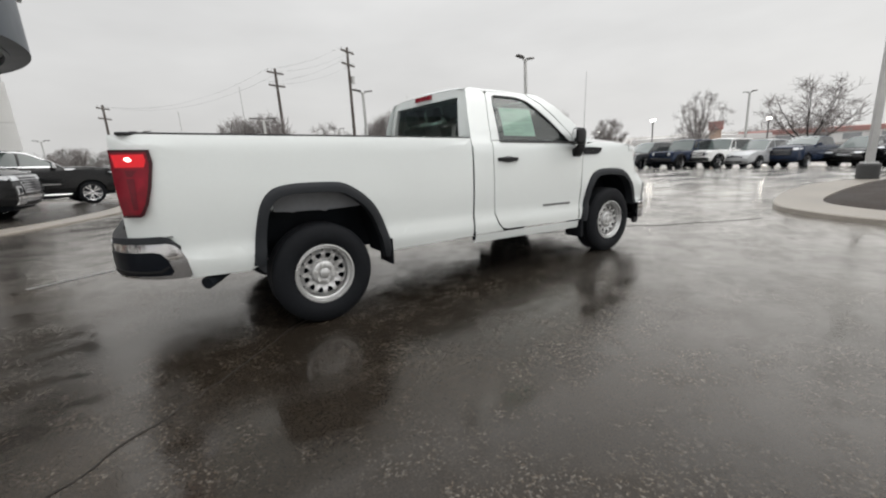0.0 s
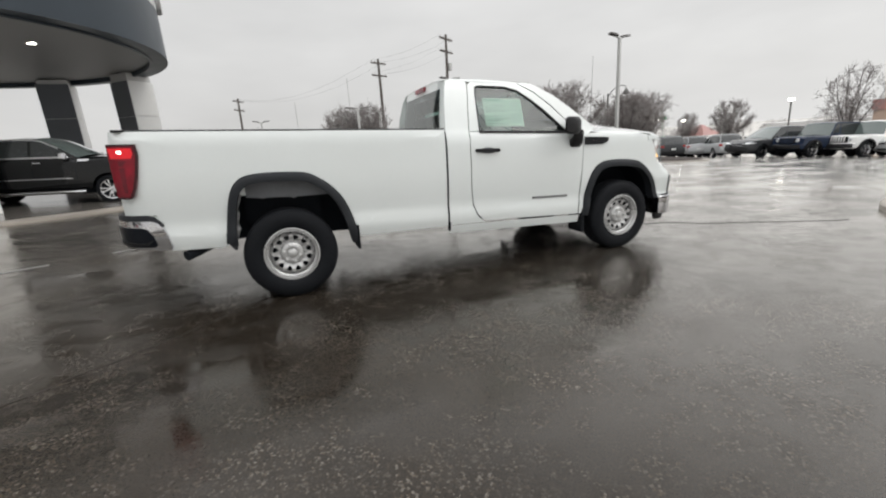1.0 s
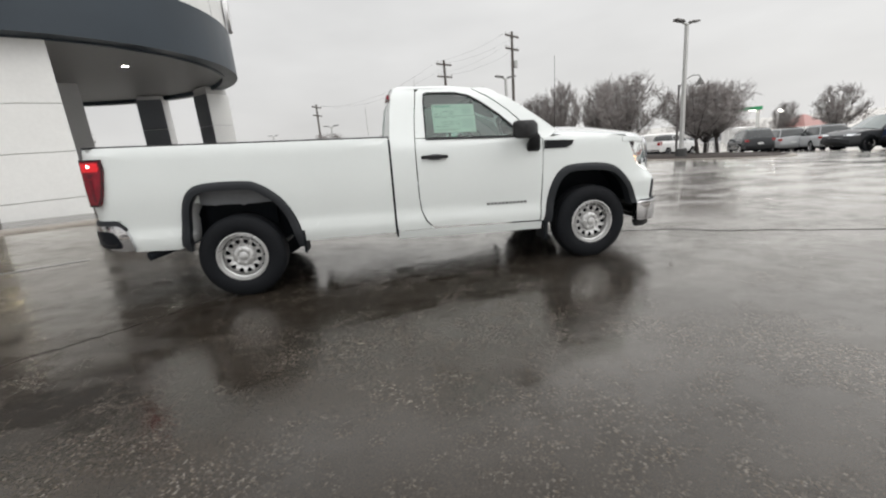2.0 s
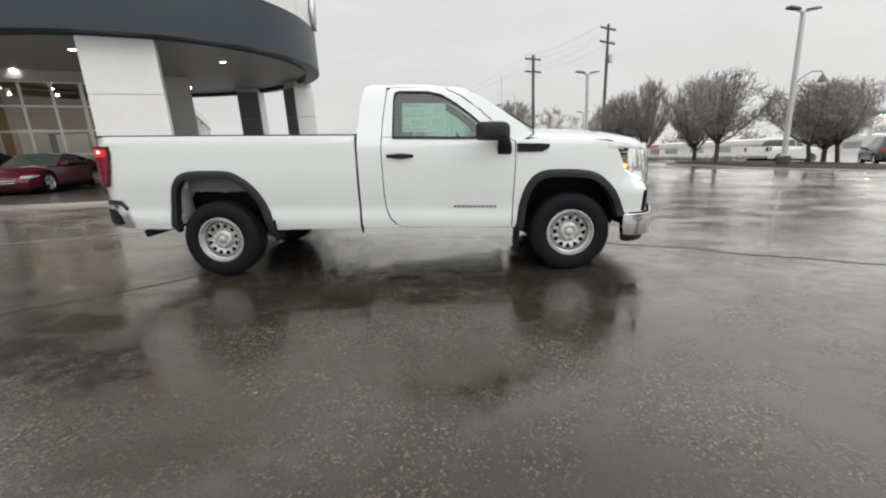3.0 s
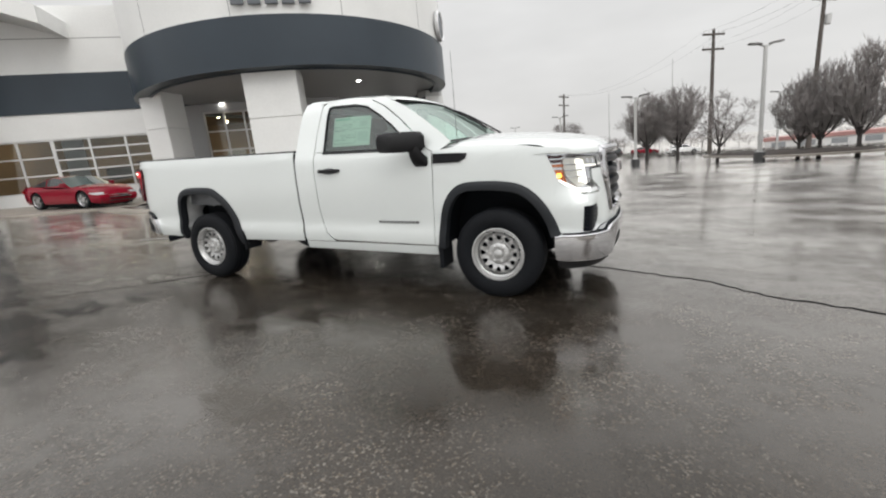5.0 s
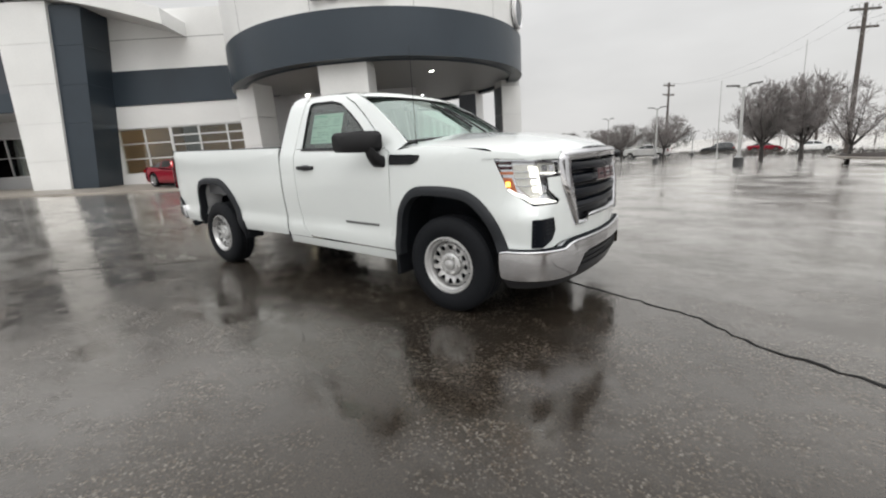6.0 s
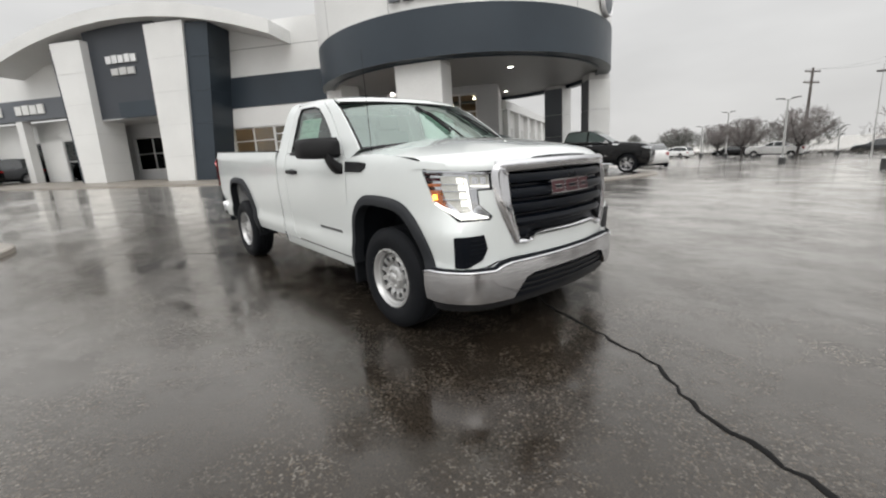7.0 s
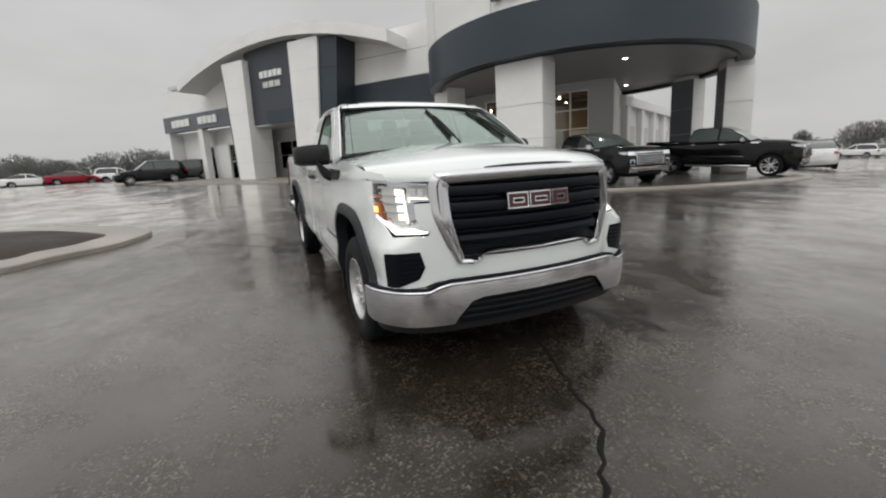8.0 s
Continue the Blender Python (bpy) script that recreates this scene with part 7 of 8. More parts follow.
        part("tail_lamp_corner", panel([(x0 + 0.06, zt), (x0 + 0.05, zt + (0.28 if tall else 0.15)), (x0 + 0.20, zt + (0.28 if tall else 0.13)), (x0 + 0.15, zt + 0.02)], flank, step=0.1, off=0.008, thick=0.02, mirror=s > 0), LAMP_RED, v, "red tail lamp corner", smooth=30)
    if not sp["bed"]:
        part("rear_plate", panel(bar(-0.16, 0.16, belt - 0.42, belt - 0.30), bk, step=0.2, off=0.02, thick=0.02), WHITE_PANEL, v, "plain pale plate")
    return v


black, dgrey, navy_, white_, silver_, red_, maroon_ = (car_paint("black", (0.004, 0.0045, 0.005)), car_paint("dark grey", (0.045, 0.047, 0.05)), car_paint("dark blue", (0.018, 0.028, 0.055)),
    car_paint("white", (0.78, 0.78, 0.77)), car_paint("silver", (0.45, 0.46, 0.47)), car_paint("red", (0.21, 0.006, 0.018)), car_paint("maroon", (0.085, 0.009, 0.02)))
big = (5.6, 2.0, 1.86)
vehicle("pickup", -5.45, 17.3, 18, black, "black crew cab pickup with chrome trim by the canopy", (5.8, 2.04, 1.96), chrome=True, glass_=PALE_GLASS, wheel_r=0.49, name="parked_pickup", category="pickup truck", group="parked pickups", z=ground_z(-3.8) + 0.05)
vehicle("pickup", -6.65, 11.25, -5, black, "black pickup with a bright chrome grille by the canopy", big, chrome=True, wheel_r=0.42, name="parked_pickup", category="pickup truck", group="parked pickups", z=ground_z(-5.9) + 0.05)
vehicle("sedan", -6.6, 27.4, 118, white_, "white car seen from behind beyond the pickups", (4.5, 1.85, 1.55), group="parked cars")
vehicle("sports", -16.9, 5.95, 8, red_, "bright red low sports car on the front pavement", (4.3, 1.82, 1.26), wheel_r=0.33, z=ground_z(-17.4) + 0.09)
vehicle("sports", -12.5, 9.95, -76, maroon_, "dark red low sports car under the canopy", (4.4, 1.85, 1.28), wheel_r=0.33, z=ground_z(-12.4) + 0.05)
vehicle("sedan", -15.9, 10.3, -125, navy_, "dark blue sedan by the showroom wall", (4.3, 1.8, 1.42), wheel_r=0.33, z=ground_z(-16.0) + 0.09)
row = [("suv", 27.8, 13.2, dgrey, "dark grey suv in the far row", (4.8, 1.95, 1.78)), ("jeep", 28.4, 11.0, navy_, "dark blue boxy off-roader in the far row", (4.4, 1.9, 1.86)), ("jeep", 29.8, 9.4, white_, "white boxy off-roader in the far row", (4.4, 1.9, 1.86)),
       ("suv", 31.2, 7.7, silver_, "silver white suv in the far row", (4.8, 1.95, 1.76)), ("pickup", 33.2, 5.8, navy_, "dark blue pickup in the far row", (5.6, 2.0, 1.85)), ("suv", 35.0, 3.6, black, "black suv in the far row", (4.8, 1.95, 1.78)), ("pickup", 36.5, 1.4, black, "black pickup in the far row", (5.6, 2.0, 1.88))]
for shape, x, y, p, lb, sz in row:
    vehicle(shape, x, y, 170, p, lb, sz, group="far row of parked cars")
for shape, x, y, h, p, lb, sz in (("pickup", 36.0, 25.5, 60, white_, "white pickup seen from behind", (5.6, 2.0, 1.88)), ("suv", 33.2, 20.6, 60, silver_, "silver suv seen from behind", (4.7, 1.95, 1.75)), ("pickup", 26.5, 27.4, 20, white_, "white pickup beyond the trees", (5.4, 1.95, 1.8)),
        ("suv", 29.5, 22.6, 60, dgrey, "dark grey suv seen from behind", (4.7, 1.95, 1.75)), ("suv", 33.4, 23.6, 60, silver_, "silver suv seen from behind", (4.7, 1.95, 1.75)), ("pickup", -6.4, 61.5, 175, white_, "white pickup far across the lot", (5.8, 2.0, 1.85)),
        ("suv", -17.8, 61.5, 170, white_, "white car far across the lot", (4.6, 1.9, 1.5)), ("suv", 1.0, 78.0, 175, dgrey, "dark suv far across the lot", (4.6, 1.9, 1.7)), ("sedan", -12.0, 66.0, 175, black, "dark sedan far across the lot", (4.7, 1.85, 1.45)),
        ("sedan", 7.0, 84.0, 5, red_, "red sedan far across the lot", (4.7, 1.85, 1.45)), ("sedan", 12.0, 72.0, 5, white_, "white sedan far across the lot", (4.7, 1.85, 1.45)),
        ("suv", -34.0, -8.6, 286, black, "black suv beside the west wing", (4.9, 2.0, 1.8)), ("suv", -37.0, -6.6, 280, dgrey, "dark suv beside the west wing", (4.9, 2.0, 1.8)), ("sedan", -51.0, -18.6, 110, red_, "red sedan in the far west row", (4.7, 1.85, 1.45)),
        ("suv", -52.5, -14.9, 110, white_, "white suv in the far west row", (4.7, 1.9, 1.65)), ("sedan", -54.5, -23.5, 110, white_, "white sedan in the far west row", (4.7, 1.85, 1.45)), ("suv", -56.0, -28.0, 110, silver_, "silver suv in the far west row", (4.7, 1.9, 1.65))):
    vehicle(shape, x, y, h, p, lb, sz, group="cars far off on the lot")

# ---- light poles ----
def light_pole(x, y, h, heading, label="pale steel light pole with two flat lamp heads", base=True, arms=2):
    z = ground_z(x, y)
    th = thing("light_pole", pose(x, y, z, 0, 0, heading), label, "light pole", "lot light poles")
    if base:
        bm = bmesh.new()
        lathe(bm, [(0.001, 0.0), (0.25, 0.0), (0.25, 0.47), (0.22, 0.50), (0.001, 0.50)], 16, "z")
        part("base", bm, material_base, th, "dark concrete base", smooth=30)
        bm = bmesh.new()
        box(bm, -0.15, 0.15, -0.15, 0.15, 0.50, 0.54, 0.01)
        part("base_plate", bm, GALV, th)
    bm = bmesh.new()
    loft(bm, [[(s * a, t * a, zz) for s, t in ((-1, -1), (1, -1), (1, 1), (-1, 1))] for a, zz in ((0.075, 0.5 if base else 0), (0.06, h - 0.05))])
    part("pole", bm, GALV, th, "pale steel pole")
    for s in ((-1, 1) if arms == 2 else (1,)):
        bm = bmesh.new()
        tube(bm, (0, 0, h - 0.12), (s * 0.32, 0, h - 0.02), 0.035, n=6)
        a = part("arm", bm, GALV, th)
        bm = bmesh.new()
        loft(bm, [[(s * x_, -w, h + 0.0 + d), (s * x_, w, h + 0.0 + d), (s * x_, w * 0.8, h + 0.07 + d), (s * x_, -w * 0.8, h + 0.07 + d)] for x_, w, d in ((0.18, 0.08, -0.03), (0.34, 0.15, 0.0), (0.72, 0.15, 0.03), (0.78, 0.10, 0.035))])
        part("lamp_head", bm, LAMP_HEAD, th, "flat bronze lamp head")


material_base = material("dark painted concrete base", (0.055, 0.055, 0.055), 0.6, stain=0.3)
light_pole(16.04, 13.13, 6.0, 15)
light_pole(10.49, 21.84, 5.56, 20)
light_pole(15.3, -0.75, 6.4, 40)
light_pole(-1.84, 40.5, 5.0, 5)
light_pole(-11.84, 62.4, 5.7, 5)
light_pole(-14.94, 63.0, 4.1, 5)
light_pole(-1.5, 67.0, 3.4, 5)
light_pole(4.85, 24.4, 4.15, 5)
light_pole(45.7, 14.2, 6.1, 60)
light_pole(16.8, 44.0, 5.6, 10)

# ---- old street lamp beyond the trees ----
th = thing("street_lamp", pose(20.0, 18.4, ground_z(20, 18.4) - 0.35), "dark street lamp with a bell shade on a curved arm", "street lamp")
bm = bmesh.new()
tube(bm, (0, 0, 0), (0, 0, 4.6), 0.07, 0.05, 8)
part("pole", bm, LAMP_HEAD, th)
bm = bmesh.new()
arc = [Vector((0.0, 0, 4.4)), Vector((0.25, -0.12, 4.8)), Vector((0.6, -0.3, 5.05)), Vector((0.95, -0.45, 5.02)), Vector((1.0, -0.48, 4.85))]
for a, b in zip(arc, arc[1:]):
    tube(bm, a, b, 0.025, n=6)
part("arm", bm, LAMP_HEAD, th)
bm = bmesh.new()
lathe(bm, [(0.04, 0.0), (0.10, -0.10), (0.22, -0.30), (0.24, -0.36)], 14, "z")
for v in bm.verts:
    v.co += Vector((1.0, -0.48, 4.87))
part("shade", bm, LAMP_HEAD, th, "dark bell shade", smooth=40)

# ---- bright lamps far off ----
for x, y, z, s in ((51.3, 26.7, 2.9, 0.28), (52.0, 35.0, 2.0, 0.22), (48.0, 37.0, 1.6, 0.22), (60.0, 17.5, 2.2, 0.24), (47.0, 46.0, 2.4, 0.3)):
    th = thing("flood_lamp", pose(x, y, ground_z(x, y)), "bright lit flood lamp on a thin far pole", "flood lamp", "far flood lamps")
    g = ground_z(x, y)
    bm = bmesh.new()
    tube(bm, (0, 0, 0), (0, 0, z - g), 0.08, n=6)
    part("pole", bm, LAMP_HEAD, th)
    bm = bmesh.new()
    box(bm, -0.12, 0.12, -s, s, z - g, z - g + s * 0.8, 0.04)
    part("lamp", bm, LAMP_ON, th, "lit lamp")

# ---- wooden power poles and lines ----
def power_pole(x, y, h, lean, heading, arms=2):
    z = ground_z(x, y)
    th = thing("power_pole", pose(x, y, z, 0, lean, heading), "weathered wooden power pole with crossarms", "power pole", "power poles")
    bm = bmesh.new()
    tube(bm, (0, 0, 0), (0, 0, h), 0.24, 0.15, 10)
    part("pole", bm, POLE_WOOD, th)
    tops = []
    for k in range(arms):
        zz = h - 0.5 - 1.5 * k
        bm = bmesh.new()
        box(bm, -1.35, 1.35, -0.08, 0.08, zz - 0.09, zz + 0.09)
        arm = part("crossarm", bm, POLE_WOOD, th)
        for s in (-1.2, -0.6, 0.6, 1.2):
            bm = bmesh.new()
            tube(bm, (s, 0, zz + 0.09), (s, 0, zz + 0.34), 0.06, 0.04, 6)
            part("insulator", bm, GALV, arm)
            tops.append(th.matrix_world @ Vector((s, 0, zz + 0.34)))
        for s in (-1, 1):
            bm = bmesh.new()
            tube(bm, (s * 0.75, -0.08, zz - 0.05), (0, -0.12, zz - 0.75), 0.025, n=4)
            part("brace", bm, GALV, th)
    bm = bmesh.new()
    lathe(bm, [(0.001, 0), (0.24, 0), (0.24, 0.85), (0.001, 0.9)], 12, "z")
    for v in bm.verts:
        v.co += Vector((0.34, -0.25, h - 4.2))
    if arms == 2 and h > 13.5:
        part("transformer", bm, GALV, th, "grey transformer can")
    else:
        bm.free()
    return tops


def cable(a, b, sag, r=0.008, label="thin sagging power line"):
    bm = bmesh.new()
    n = 14
    pts = [Vector(a).lerp(Vector(b), k / n) - Vector((0, 0, sag * 4 * (k / n) * (1 - k / n))) for k in range(n + 1)]
    side = (Vector(b) - Vector(a)).cross(Vector((0, 0, 1))).normalized() * r
    up = Vector((0, 0, r))
    loft(bm, [[p + side, p + up, p - side, p - up] for p in pts])
    tagged(part("power_line", bm, DARK), label, "cable", "power lines")


t1 = power_pole(12.82, 52.7, 13.4, 0, 35)
t2 = power_pole(20.42, 48.5, 15.8, 2.0, 35)
t3 = power_pole(-6.86, 80.0, 12.0, 1.5, 60)
power_pole(14.0, 92.0, 9.0, 0, 30, 1)
for k in (0, 3):
    cable(t1[k], t2[k], 0.5)
    cable(t3[k], t1[k], 2.0)
for k in (4, 7):
    cable(t1[k], t2[k], 0.5, 0.007)
for x, y, h in ((26.0, 22.0, 4.6), (34.0, 52.0, 9.5), (2.0, 58.0, 8.8), (9.4, 58.5, 12.0)):
    th = thing("flag_pole" if h == 12.0 else "thin_pole", pose(x, y, ground_z(x, y)), "thin grey pole beyond the lot", "pole", "thin poles")
    bm = bmesh.new()
    tube(bm, (0, 0, 0), (0, 0, h), 0.07, 0.035, 6)
    part("shaft", bm, GALV, th)

# ---- bare winter trees ----
TREE_STYLES = {                                          # trunk, limbs, crown's half width, its middle, half height, how upright the twigs are
    "round": (0.24, 9, 0.44, 0.62, 0.38, 0.35),
    "vase": (0.21, 10, 0.33, 0.60, 0.40, 1.0),
    "spread": (0.26, 9, 0.46, 0.64, 0.36, 0.15),
    "sparse": (0.22, 8, 0.50, 0.63, 0.37, 0.20),
}


def prism_mesh(name, segments, mat_, label, parent):
    """One mesh of tapered three-sided twigs: (from, to, radius, radius)."""
    verts, faces = [], []
    for p, q, r0, r1 in segments:
        d = (q - p).normalized()
        u = d.orthogonal().normalized()
        w = d.cross(u)
        k = len(verts)
        for c, rr in ((p, r0), (q, r1)):
            for a in (0.0, 2.094, 4.189):
                verts.append(c + (u * math.cos(a) + w * math.sin(a)) * rr)
        for i in range(3):
            j = (i + 1) % 3
            faces.append((k + i, k + j, k + 3 + j, k + 3 + i))
    me = bpy.data.meshes.new(name)
    me.from_pydata(verts, [], faces)
    me.materials.append(mat_)
    ob = new(name, me)
    ob.parent = parent
    ob["label"] = label
    return ob


def make_tree(seed, style):
    """A bare tree one metre high: trunk, limbs that arch into a domed crown, boughs, and a haze of fine twigs."""
    rnd = random.Random(seed)
    stem, limbs, wide, mid_z, tall, upright = TREE_STYLES[style]
    trunk, twigs = bmesh.new(), []
    middle = Vector((rnd.uniform(-0.05, 0.05), rnd.uniform(-0.05, 0.05), mid_z))
    lobes = [(rnd.uniform(2, 5), rnd.uniform(0, 6.28), rnd.uniform(1, 4), rnd.uniform(0, 6.28)) for _ in range(4)]
    any_way = lambda up=0.0: Vector((rnd.uniform(-1, 1), rnd.uniform(-1, 1), rnd.uniform(-1, 1) + up))

    def held(p, slack=1.0):
        """Draws a point back inside the uneven dome of the crown."""
        v = p - middle
        a = math.atan2(v.y, v.x)
        bulge = 1.0 + sum(0.06 * math.sin(int(f) * a + s + g * v.z * 6 + h) for f, s, g, h in lobes)
        low = tall * (0.82 if v.z < 0 else 1.0)
        e = math.sqrt((v.x / wide) ** 2 + (v.y / wide) ** 2 + (v.z / low) ** 2) / (bulge * slack)
        return p if e < 1.0 else middle + v / e

    def twig(p, d, length, r):
        d = (d * 0.5 + any_way(0.2 + upright) * 0.6).normalized()
        mid = p + d * length * 0.5
        tip = mid + (d + any_way(0.3 + upright * 0.6) * 0.3).normalized() * length * 0.5
        twigs.append((p, mid, r, r * 0.75))
        twigs.append((mid, tip, r * 0.75, r * 0.35))
        return mid, d

    def bough(p, q, r):
        bow = p.lerp(q, 0.5) + any_way() * 0.03 + Vector((0, 0, -0.02 if upright > 0.5 else 0.01))
        last = p
        for i in range(1, 5):
            t = i / 4
            here = p * (1 - t) ** 2 + bow * 2 * t * (1 - t) + q * t * t
            twigs.append((last, here, r * (1.12 - 0.2 * i), r * (0.92 - 0.2 * i)))
            d = (here - last).normalized()
            for _ in range(2):
                at, d2 = twig(here.lerp(last, rnd.random()), d, rnd.uniform(0.06, 0.13), 0.0024)
                twig(at, d2, rnd.uniform(0.04, 0.08), 0.0017)
            last = here
        twig(last, d, rnd.uniform(0.05, 0.10), 0.0022)

    foot = Vector((0, 0, -0.01))
    fork = Vector((middle.x * 0.6, middle.y * 0.6, stem))
    tube(trunk, foot, foot.lerp(fork, 0.12), 0.032, 0.024, 8, cap=False)
    tube(trunk, foot.lerp(fork, 0.12), fork, 0.024, 0.020, 8, cap=False)
    for k in range(limbs):
        a = 2 * math.pi * (k + rnd.uniform(-0.3, 0.3)) / limbs
        polar = radians((22, 58, 88)[k % 3] + rnd.uniform(-12, 12))
        d = Vector((math.cos(a) * math.sin(polar), math.sin(a) * math.sin(polar), math.cos(polar)))
        end = held(middle + d, 0.88)
        start = fork + Vector((0, 0, rnd.uniform(-0.03, 0.02)))
        bow = start + Vector((end.x - start.x, end.y - start.y, 0)) * 0.62 + Vector((0, 0, (end.z - start.z) * 0.36))
        r, last = 0.0125, start
        for i in range(1, 9):
            t = i / 8
            here = start * (1 - t) ** 2 + bow * 2 * t * (1 - t) + end * t * t + any_way() * 0.008
            tube(trunk, last, here, r, r * 0.82, 5, cap=False)
            r, last = r * 0.82, here
            if i > 1:
                for _ in range(2 if style == "sparse" else 5 if i < 7 else 4):
                    out = Vector((here.x - middle.x, here.y - middle.y, 0)) * 0.35
                    q = held(here + any_way(0.35 + 0.5 * upright) * 0.17 + out, rnd.uniform(0.86, 1.04))
                    bough(here, q, max(r * 0.5, 0.0032))
    th = thing("bare_tree", Matrix(), "bare winter tree with a dense twiggy crown", "tree", "bare trees")
    part("trunk", trunk, BARK, th, "dark wet trunk and limbs", smooth=60)
    prism_mesh("crown", twigs, TWIG, "bare brown twigs", th)
    return th, wide


kinds = [make_tree(3, "round"), make_tree(11, "vase"), make_tree(23, "spread"), make_tree(31, "sparse")]
used = [False] * len(kinds)
TREES = [(14.85, 15.8, 4.2, 2, 4.2), (15.4, 18.6, 4.35, 1, 3.1), (19.3, 15.8, 3.8, 2, 3.8), (13.9, 25.2, 4.5, 1, 2.9), (9.3, 25.7, 3.9, 3, 4.2), (13.2, 25.9, 4.1, 1, 2.8), (15.0, 23.8, 5.1, 1, 3.1),
         (6.1, 43.0, 6.2, 1, 5.0), (8.7, 42.0, 6.4, 1, 5.0), (21.3, 16.6, 4.0, 2, 4.0), (23.0, 19.5, 4.3, 1, 3.6),
         (-9.0, 58.0, 4.5, 0, 5.4), (-4.0, 59.0, 5.3, 0, 5.6), (-23.4, 77.0, 4.4, 0, 5.5), (-15.0, 70.0, 4.4, 0, 5.0),
         (42.3, 16.8, 6.2, 3, 5.2), (37.8, 7.4, 5.7, 3, 6.4), (45.7, 34.3, 4.5, 0, 2.9), (44.2, 28.2, 5.2, 0, 3.9), (50.0, 22.0, 3.6, 3, 3.6), (17.2, -5.2, 6.4, 2, 6.2)]
for i, (x, y, h, k, w) in enumerate(TREES):
    th, ratio = kinds[k]
    s = h / 1.0
    sx = w / 2 / max(ratio, 1e-3)
    m = pose(x, y, ground_z(x, y), 0, 0, 47 * i) 
    if used[k]:
        t = copy_thing(th, m)
    else:
        t, used[k] = th, True
        t.matrix_basis = m
    t.scale = (sx, sx, s)

# ---- planted strips, hedges, far tree belt and buildings ----
island([(8.6, 26.2), (9.2, 24.0), (11.0, 21.2), (13.6, 20.9), (15.9, 22.4), (15.6, 25.4), (13.2, 27.6), (10.0, 28.0)], "island_north", "low kerbed bed with bare trees", mulch_inset=0.25, height=0.05)
island([(13.8, 18.4), (14.1, 15.6), (14.9, 12.4), (18.4, 10.6), (22.0, 12.8), (21.6, 17.0), (18.2, 19.6), (15.4, 20.0)], "island_far", "low kerbed bed with bare trees and a light pole", mulch_inset=0.25, height=0.05)


def hedge(a, b, w, h, seed, label="low dark hedge along the far lot edge"):
    rnd = random.Random(seed)
    bm = bmesh.new()
    a, b = Vector(a), Vector(b)
    d = (b - a)
    for _ in range(int(d.length * 80)):
        f = rnd.random()
        p = a + d * f + Vector((rnd.uniform(-w, w), rnd.uniform(-w, w)))
        z = ground_z(p.x, p.y)
        q = Vector((p.x, p.y, z + rnd.uniform(0.0, h * 0.55)))
        e = q + Vector((rnd.uniform(-0.35, 0.35), rnd.uniform(-0.35, 0.35), h * rnd.uniform(0.25, 0.6)))
        tube(bm, q, e, rnd.uniform(0.012, 0.03), 0.008, 3, cap=False)
    tagged(part("hedge", bm, HEDGE), label, "hedge", "far hedges", "stuff")


hedge((4.0, 54.0), (24.0, 54.0), 0.5, 0.75, 1)
hedge((24.0, 54.0), (41.0, 50.0), 0.5, 0.75, 2)
hedge((-24.0, 66.0), (9.0, 70.0), 0.9, 0.8, 3)
hedge((-62.0, -36.0), (-58.0, -8.0), 1.0, 1.0, 4)


def grove(name, spots, mat_, label, seed, twigs=110, r=0.05):
    """Far trees: rounded clumps of many short twigs, each on a stem."""
    rnd = random.Random(seed)
    verts, faces = [], []

    def twig(p, q, r0, r1):
        d = (q - p).normalized()
        u = d.orthogonal().normalized()
        w = d.cross(u)
        k = len(verts)
        for c, rr in ((p, r0), (q, r1)):
            for a in (0.0, 2.094, 4.189):
                verts.append(c + (u * math.cos(a) + w * math.sin(a)) * rr)
        for i in range(3):
            j = (i + 1) % 3
            faces.append((k + i, k + j, k + 3 + j, k + 3 + i))

    for x, y, h, wide in spots:
        foot = Vector((x, y, ground_z(x, y) - 0.2))
        twig(foot, foot + Vector((0, 0, h * 0.6)), 0.03 * h, 0.01 * h)
        for _ in range(twigs):
            d = Vector((rnd.gauss(0, 1), rnd.gauss(0, 1), rnd.gauss(0, 1))).normalized() * rnd.random() ** 0.4
            p = foot + Vector((d.x * wide * 0.5, d.y * wide * 0.5, h * (0.56 + 0.42 * d.z)))
            q = p + Vector((d.x + rnd.uniform(-0.6, 0.6), d.y + rnd.uniform(-0.6, 0.6), rnd.uniform(0.2, 1.2))) * h * 0.075
            twig(p, q, r, r * 0.5)
    me = bpy.data.meshes.new(name)
    me.from_pydata(verts, [], faces)
    me.materials.append(mat_)
    tagged(new(name, me), label, "woods", kind="stuff")


rnd = random.Random(9)
belt = []
for _ in range(430):
    a = radians(rnd.uniform(0, 360))
    if radians(215) < a < radians(330):
        continue
    r = rnd.uniform(120, 165)
    h = rnd.uniform(0.6, 1.0) * (5.0 + 1.5 * math.sin(a * 9) + 1.0 * math.sin(a * 23 + 1))
    belt.append((r * math.cos(a), r * math.sin(a), h, h * rnd.uniform(0.9, 1.5)))
grove("tree_belt", belt, FAR_TWIG, "distant belt of bare winter woods", 2, 100, 0.075)
dark = [(-66 - rnd.uniform(0, 8), -42 + 36 * k / 21 + rnd.uniform(-1, 1), rnd.uniform(3.2, 5.2), rnd.uniform(3.5, 5.5)) for k in range(22)]
dark += [(-12.0, 76.0, 5.2, 7.5), (-17.5, 78.0, 4.6, 7.0), (-22.0, 74.0, 4.4, 6.5), (-6.0, 78.0, 5.6, 7.5), (-28.0, 80.0, 2.6, 6.0), (-31.2, 78.0, 3.9, 2.2)]
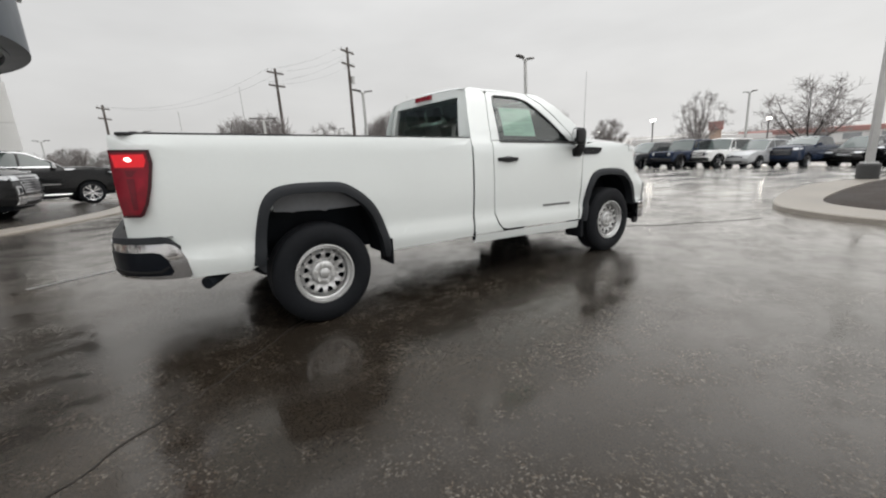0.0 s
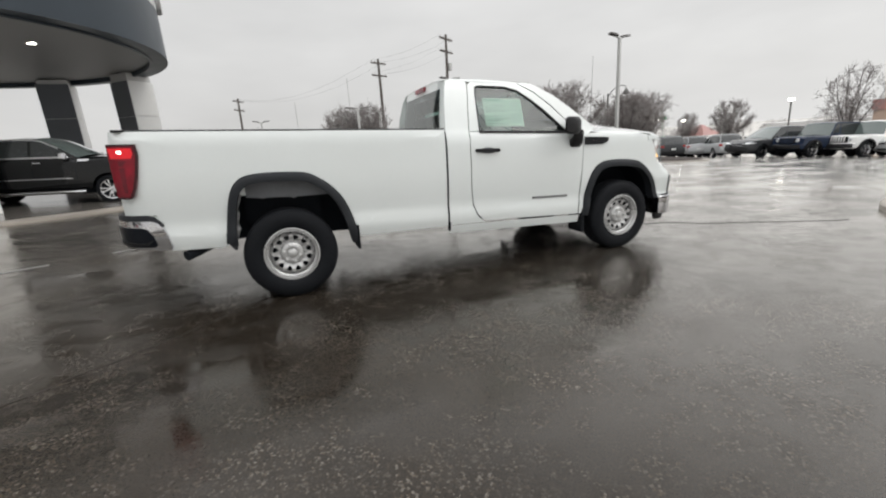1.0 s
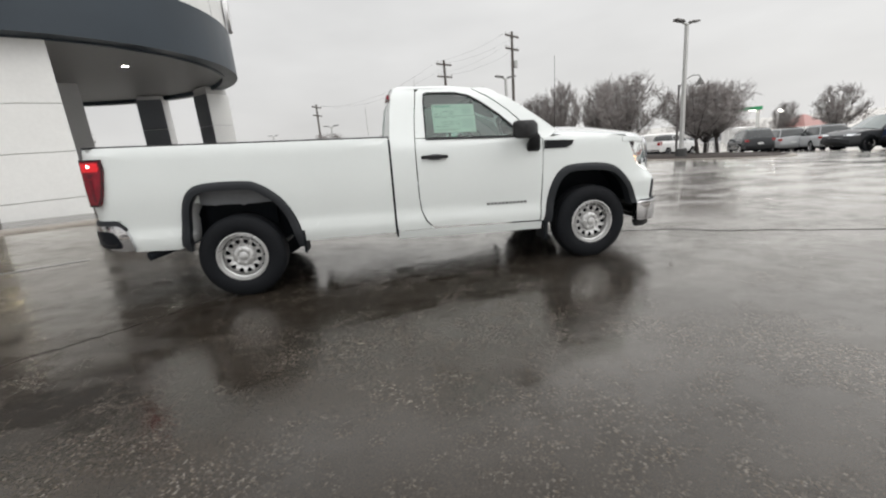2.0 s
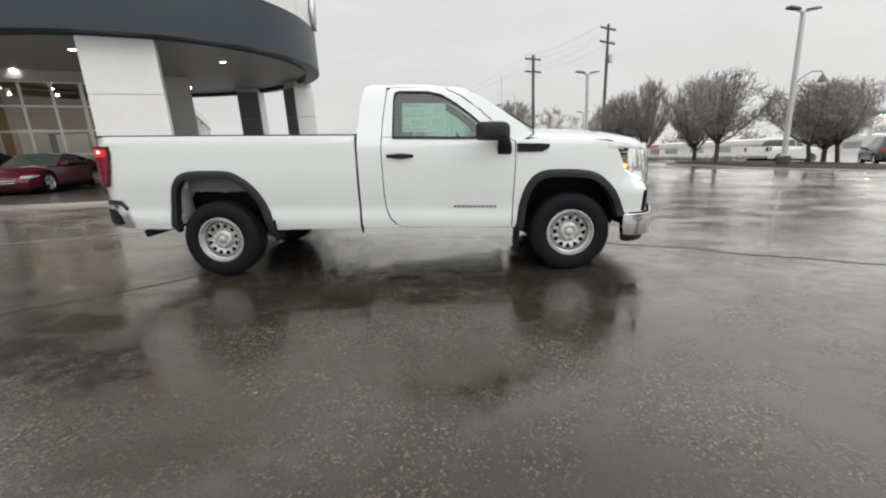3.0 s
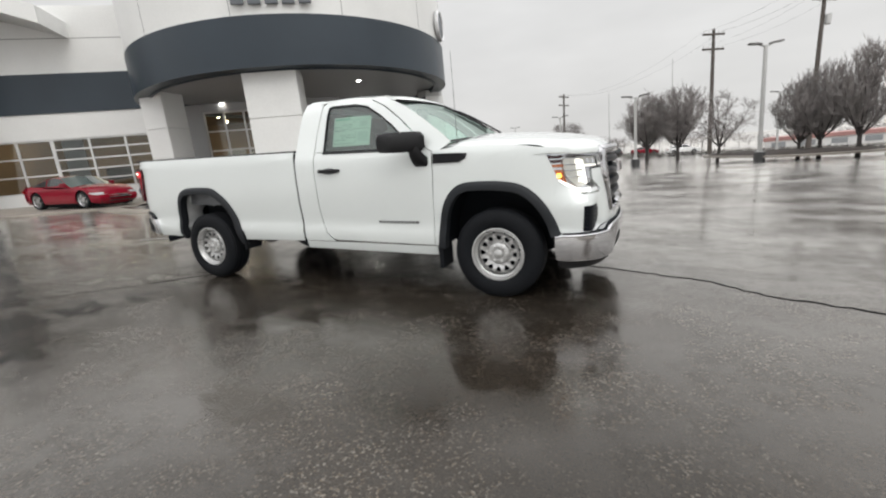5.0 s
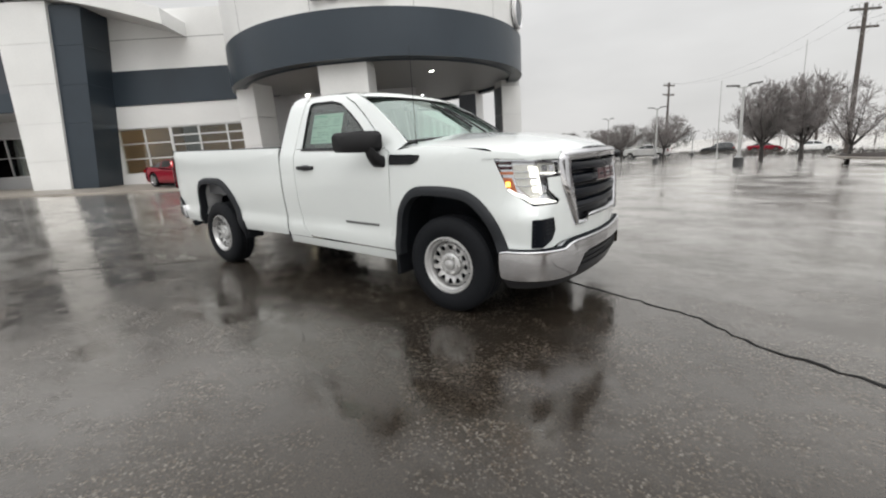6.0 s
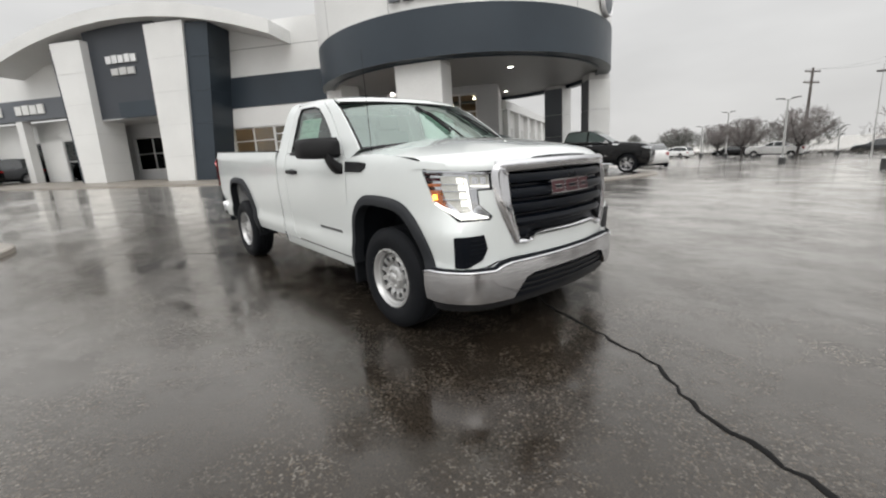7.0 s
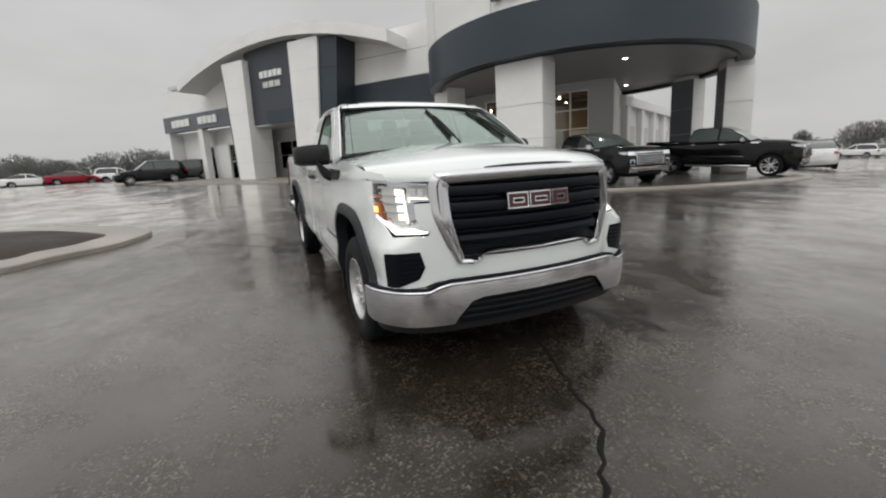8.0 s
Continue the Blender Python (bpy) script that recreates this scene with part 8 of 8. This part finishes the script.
grove("evergreen_grove", dark, EVERGREEN, "dull dark grove of dense trees beyond the lot", 3, 1100, 0.04)

FAR_WHITE = material("far white wall", (0.70, 0.69, 0.68), 0.6, stain=0.15, stain_size=0.2)
FAR_PANE = material("far window glass", (0.30, 0.31, 0.32), 0.2)
# far red and orange are paled in colour for the haze of distance
FAR_RED = material("far red fascia", (0.42, 0.22, 0.20), 0.5, stain=0.2, stain_size=0.3)
FAR_ORANGE = material("far orange sign", (0.46, 0.34, 0.27), 0.5)
FAR_GREEN = material("far green fascia", (0.05, 0.38, 0.16), 0.5)


def far_building(x, y, heading, L, D, H, wall_, fascia, label, lit=0):
    th = thing("far_building", pose(x, y, ground_z(x, y), 0, 0, heading), label, "building", "far buildings")
    bm = bmesh.new()
    box(bm, -L / 2, L / 2, -D / 2, D / 2, 0, H)
    part("wall", bm, wall_, th)
    bm = bmesh.new()
    box(bm, -L / 2 - 0.2, L / 2 + 0.2, -D / 2 - 0.2, D / 2 + 0.2, H * 0.74, H + 0.1)
    part("fascia", bm, fascia, th)
    n = int(L / 4)
    for k in range(n):
        bm = bmesh.new()
        u = -L / 2 + (k + 0.25) * L / n
        box(bm, u, u + L / n * 0.5, -D / 2 - 0.05, -D / 2 + 0.05, H * 0.2, H * 0.62)
        part("window", bm, FAR_PANE, th)


far_building(60.0, 76.0, -35, 34, 12, 2.3, FAR_WHITE, FAR_WHITE, "long low white building with a pale fascia far off")
far_building(40.0, 92.0, -20, 24, 10, 2.1, FAR_WHITE, FAR_RED, "low white building with a red fascia far off")
far_building(90.0, 12.0, -84, 36, 12, 2.2, FAR_WHITE, FAR_RED, "low shop with a red fascia beyond the car row")
far_building(84.0, 34.0, -66, 26, 10, 2.6, FAR_WHITE, FAR_WHITE, "low white shop beyond the car row")
far_building(74.0, 29.5, -68, 1.6, 1, 4.7, FAR_ORANGE, FAR_RED, "tall orange and red sign tower far off")
th = thing("fuel_canopy", pose(62, 56, ground_z(62, 56), 0, 0, -48), "flat fuel station canopy with a green fascia far off", "canopy")
bm = bmesh.new()
box(bm, -2.5, 2.5, -2, 2, 5.0, 5.5)
part("fascia", bm, FAR_GREEN, th)
for u in (-2, 2):
    bm = bmesh.new()
    box(bm, u - 0.25, u + 0.25, -0.25, 0.25, 0, 5.0)
    part("post", bm, FAR_WHITE, th)
for u in (-1.2, 1.2):
    bm = bmesh.new()
    box(bm, u - 0.4, u + 0.4, -1, 0, 4.96, 5.0)
    part("canopy_lamp", bm, LAMP_ON, th)
th = thing("banner_tent", pose(47, 33.5, ground_z(47, 33.5)), "small red sale tent far off", "tent")
bm = bmesh.new()
loft(bm, [[(-1.5, -1.5, 2.0), (1.5, -1.5, 2.0), (1.5, 1.5, 2.0), (-1.5, 1.5, 2.0)], [(-0.1, -0.1, 3.2), (0.1, -0.1, 3.2), (0.1, 0.1, 3.2), (-0.1, 0.1, 3.2)]])
part("canopy", bm, FAR_RED, th)
for sx in (-1.4, 1.4):
    for sy in (-1.4, 1.4):
        bm = bmesh.new()
        tube(bm, (sx, sy, 0), (sx, sy, 2.0), 0.05, n=6)
        part("post", bm, FAR_WHITE, th)
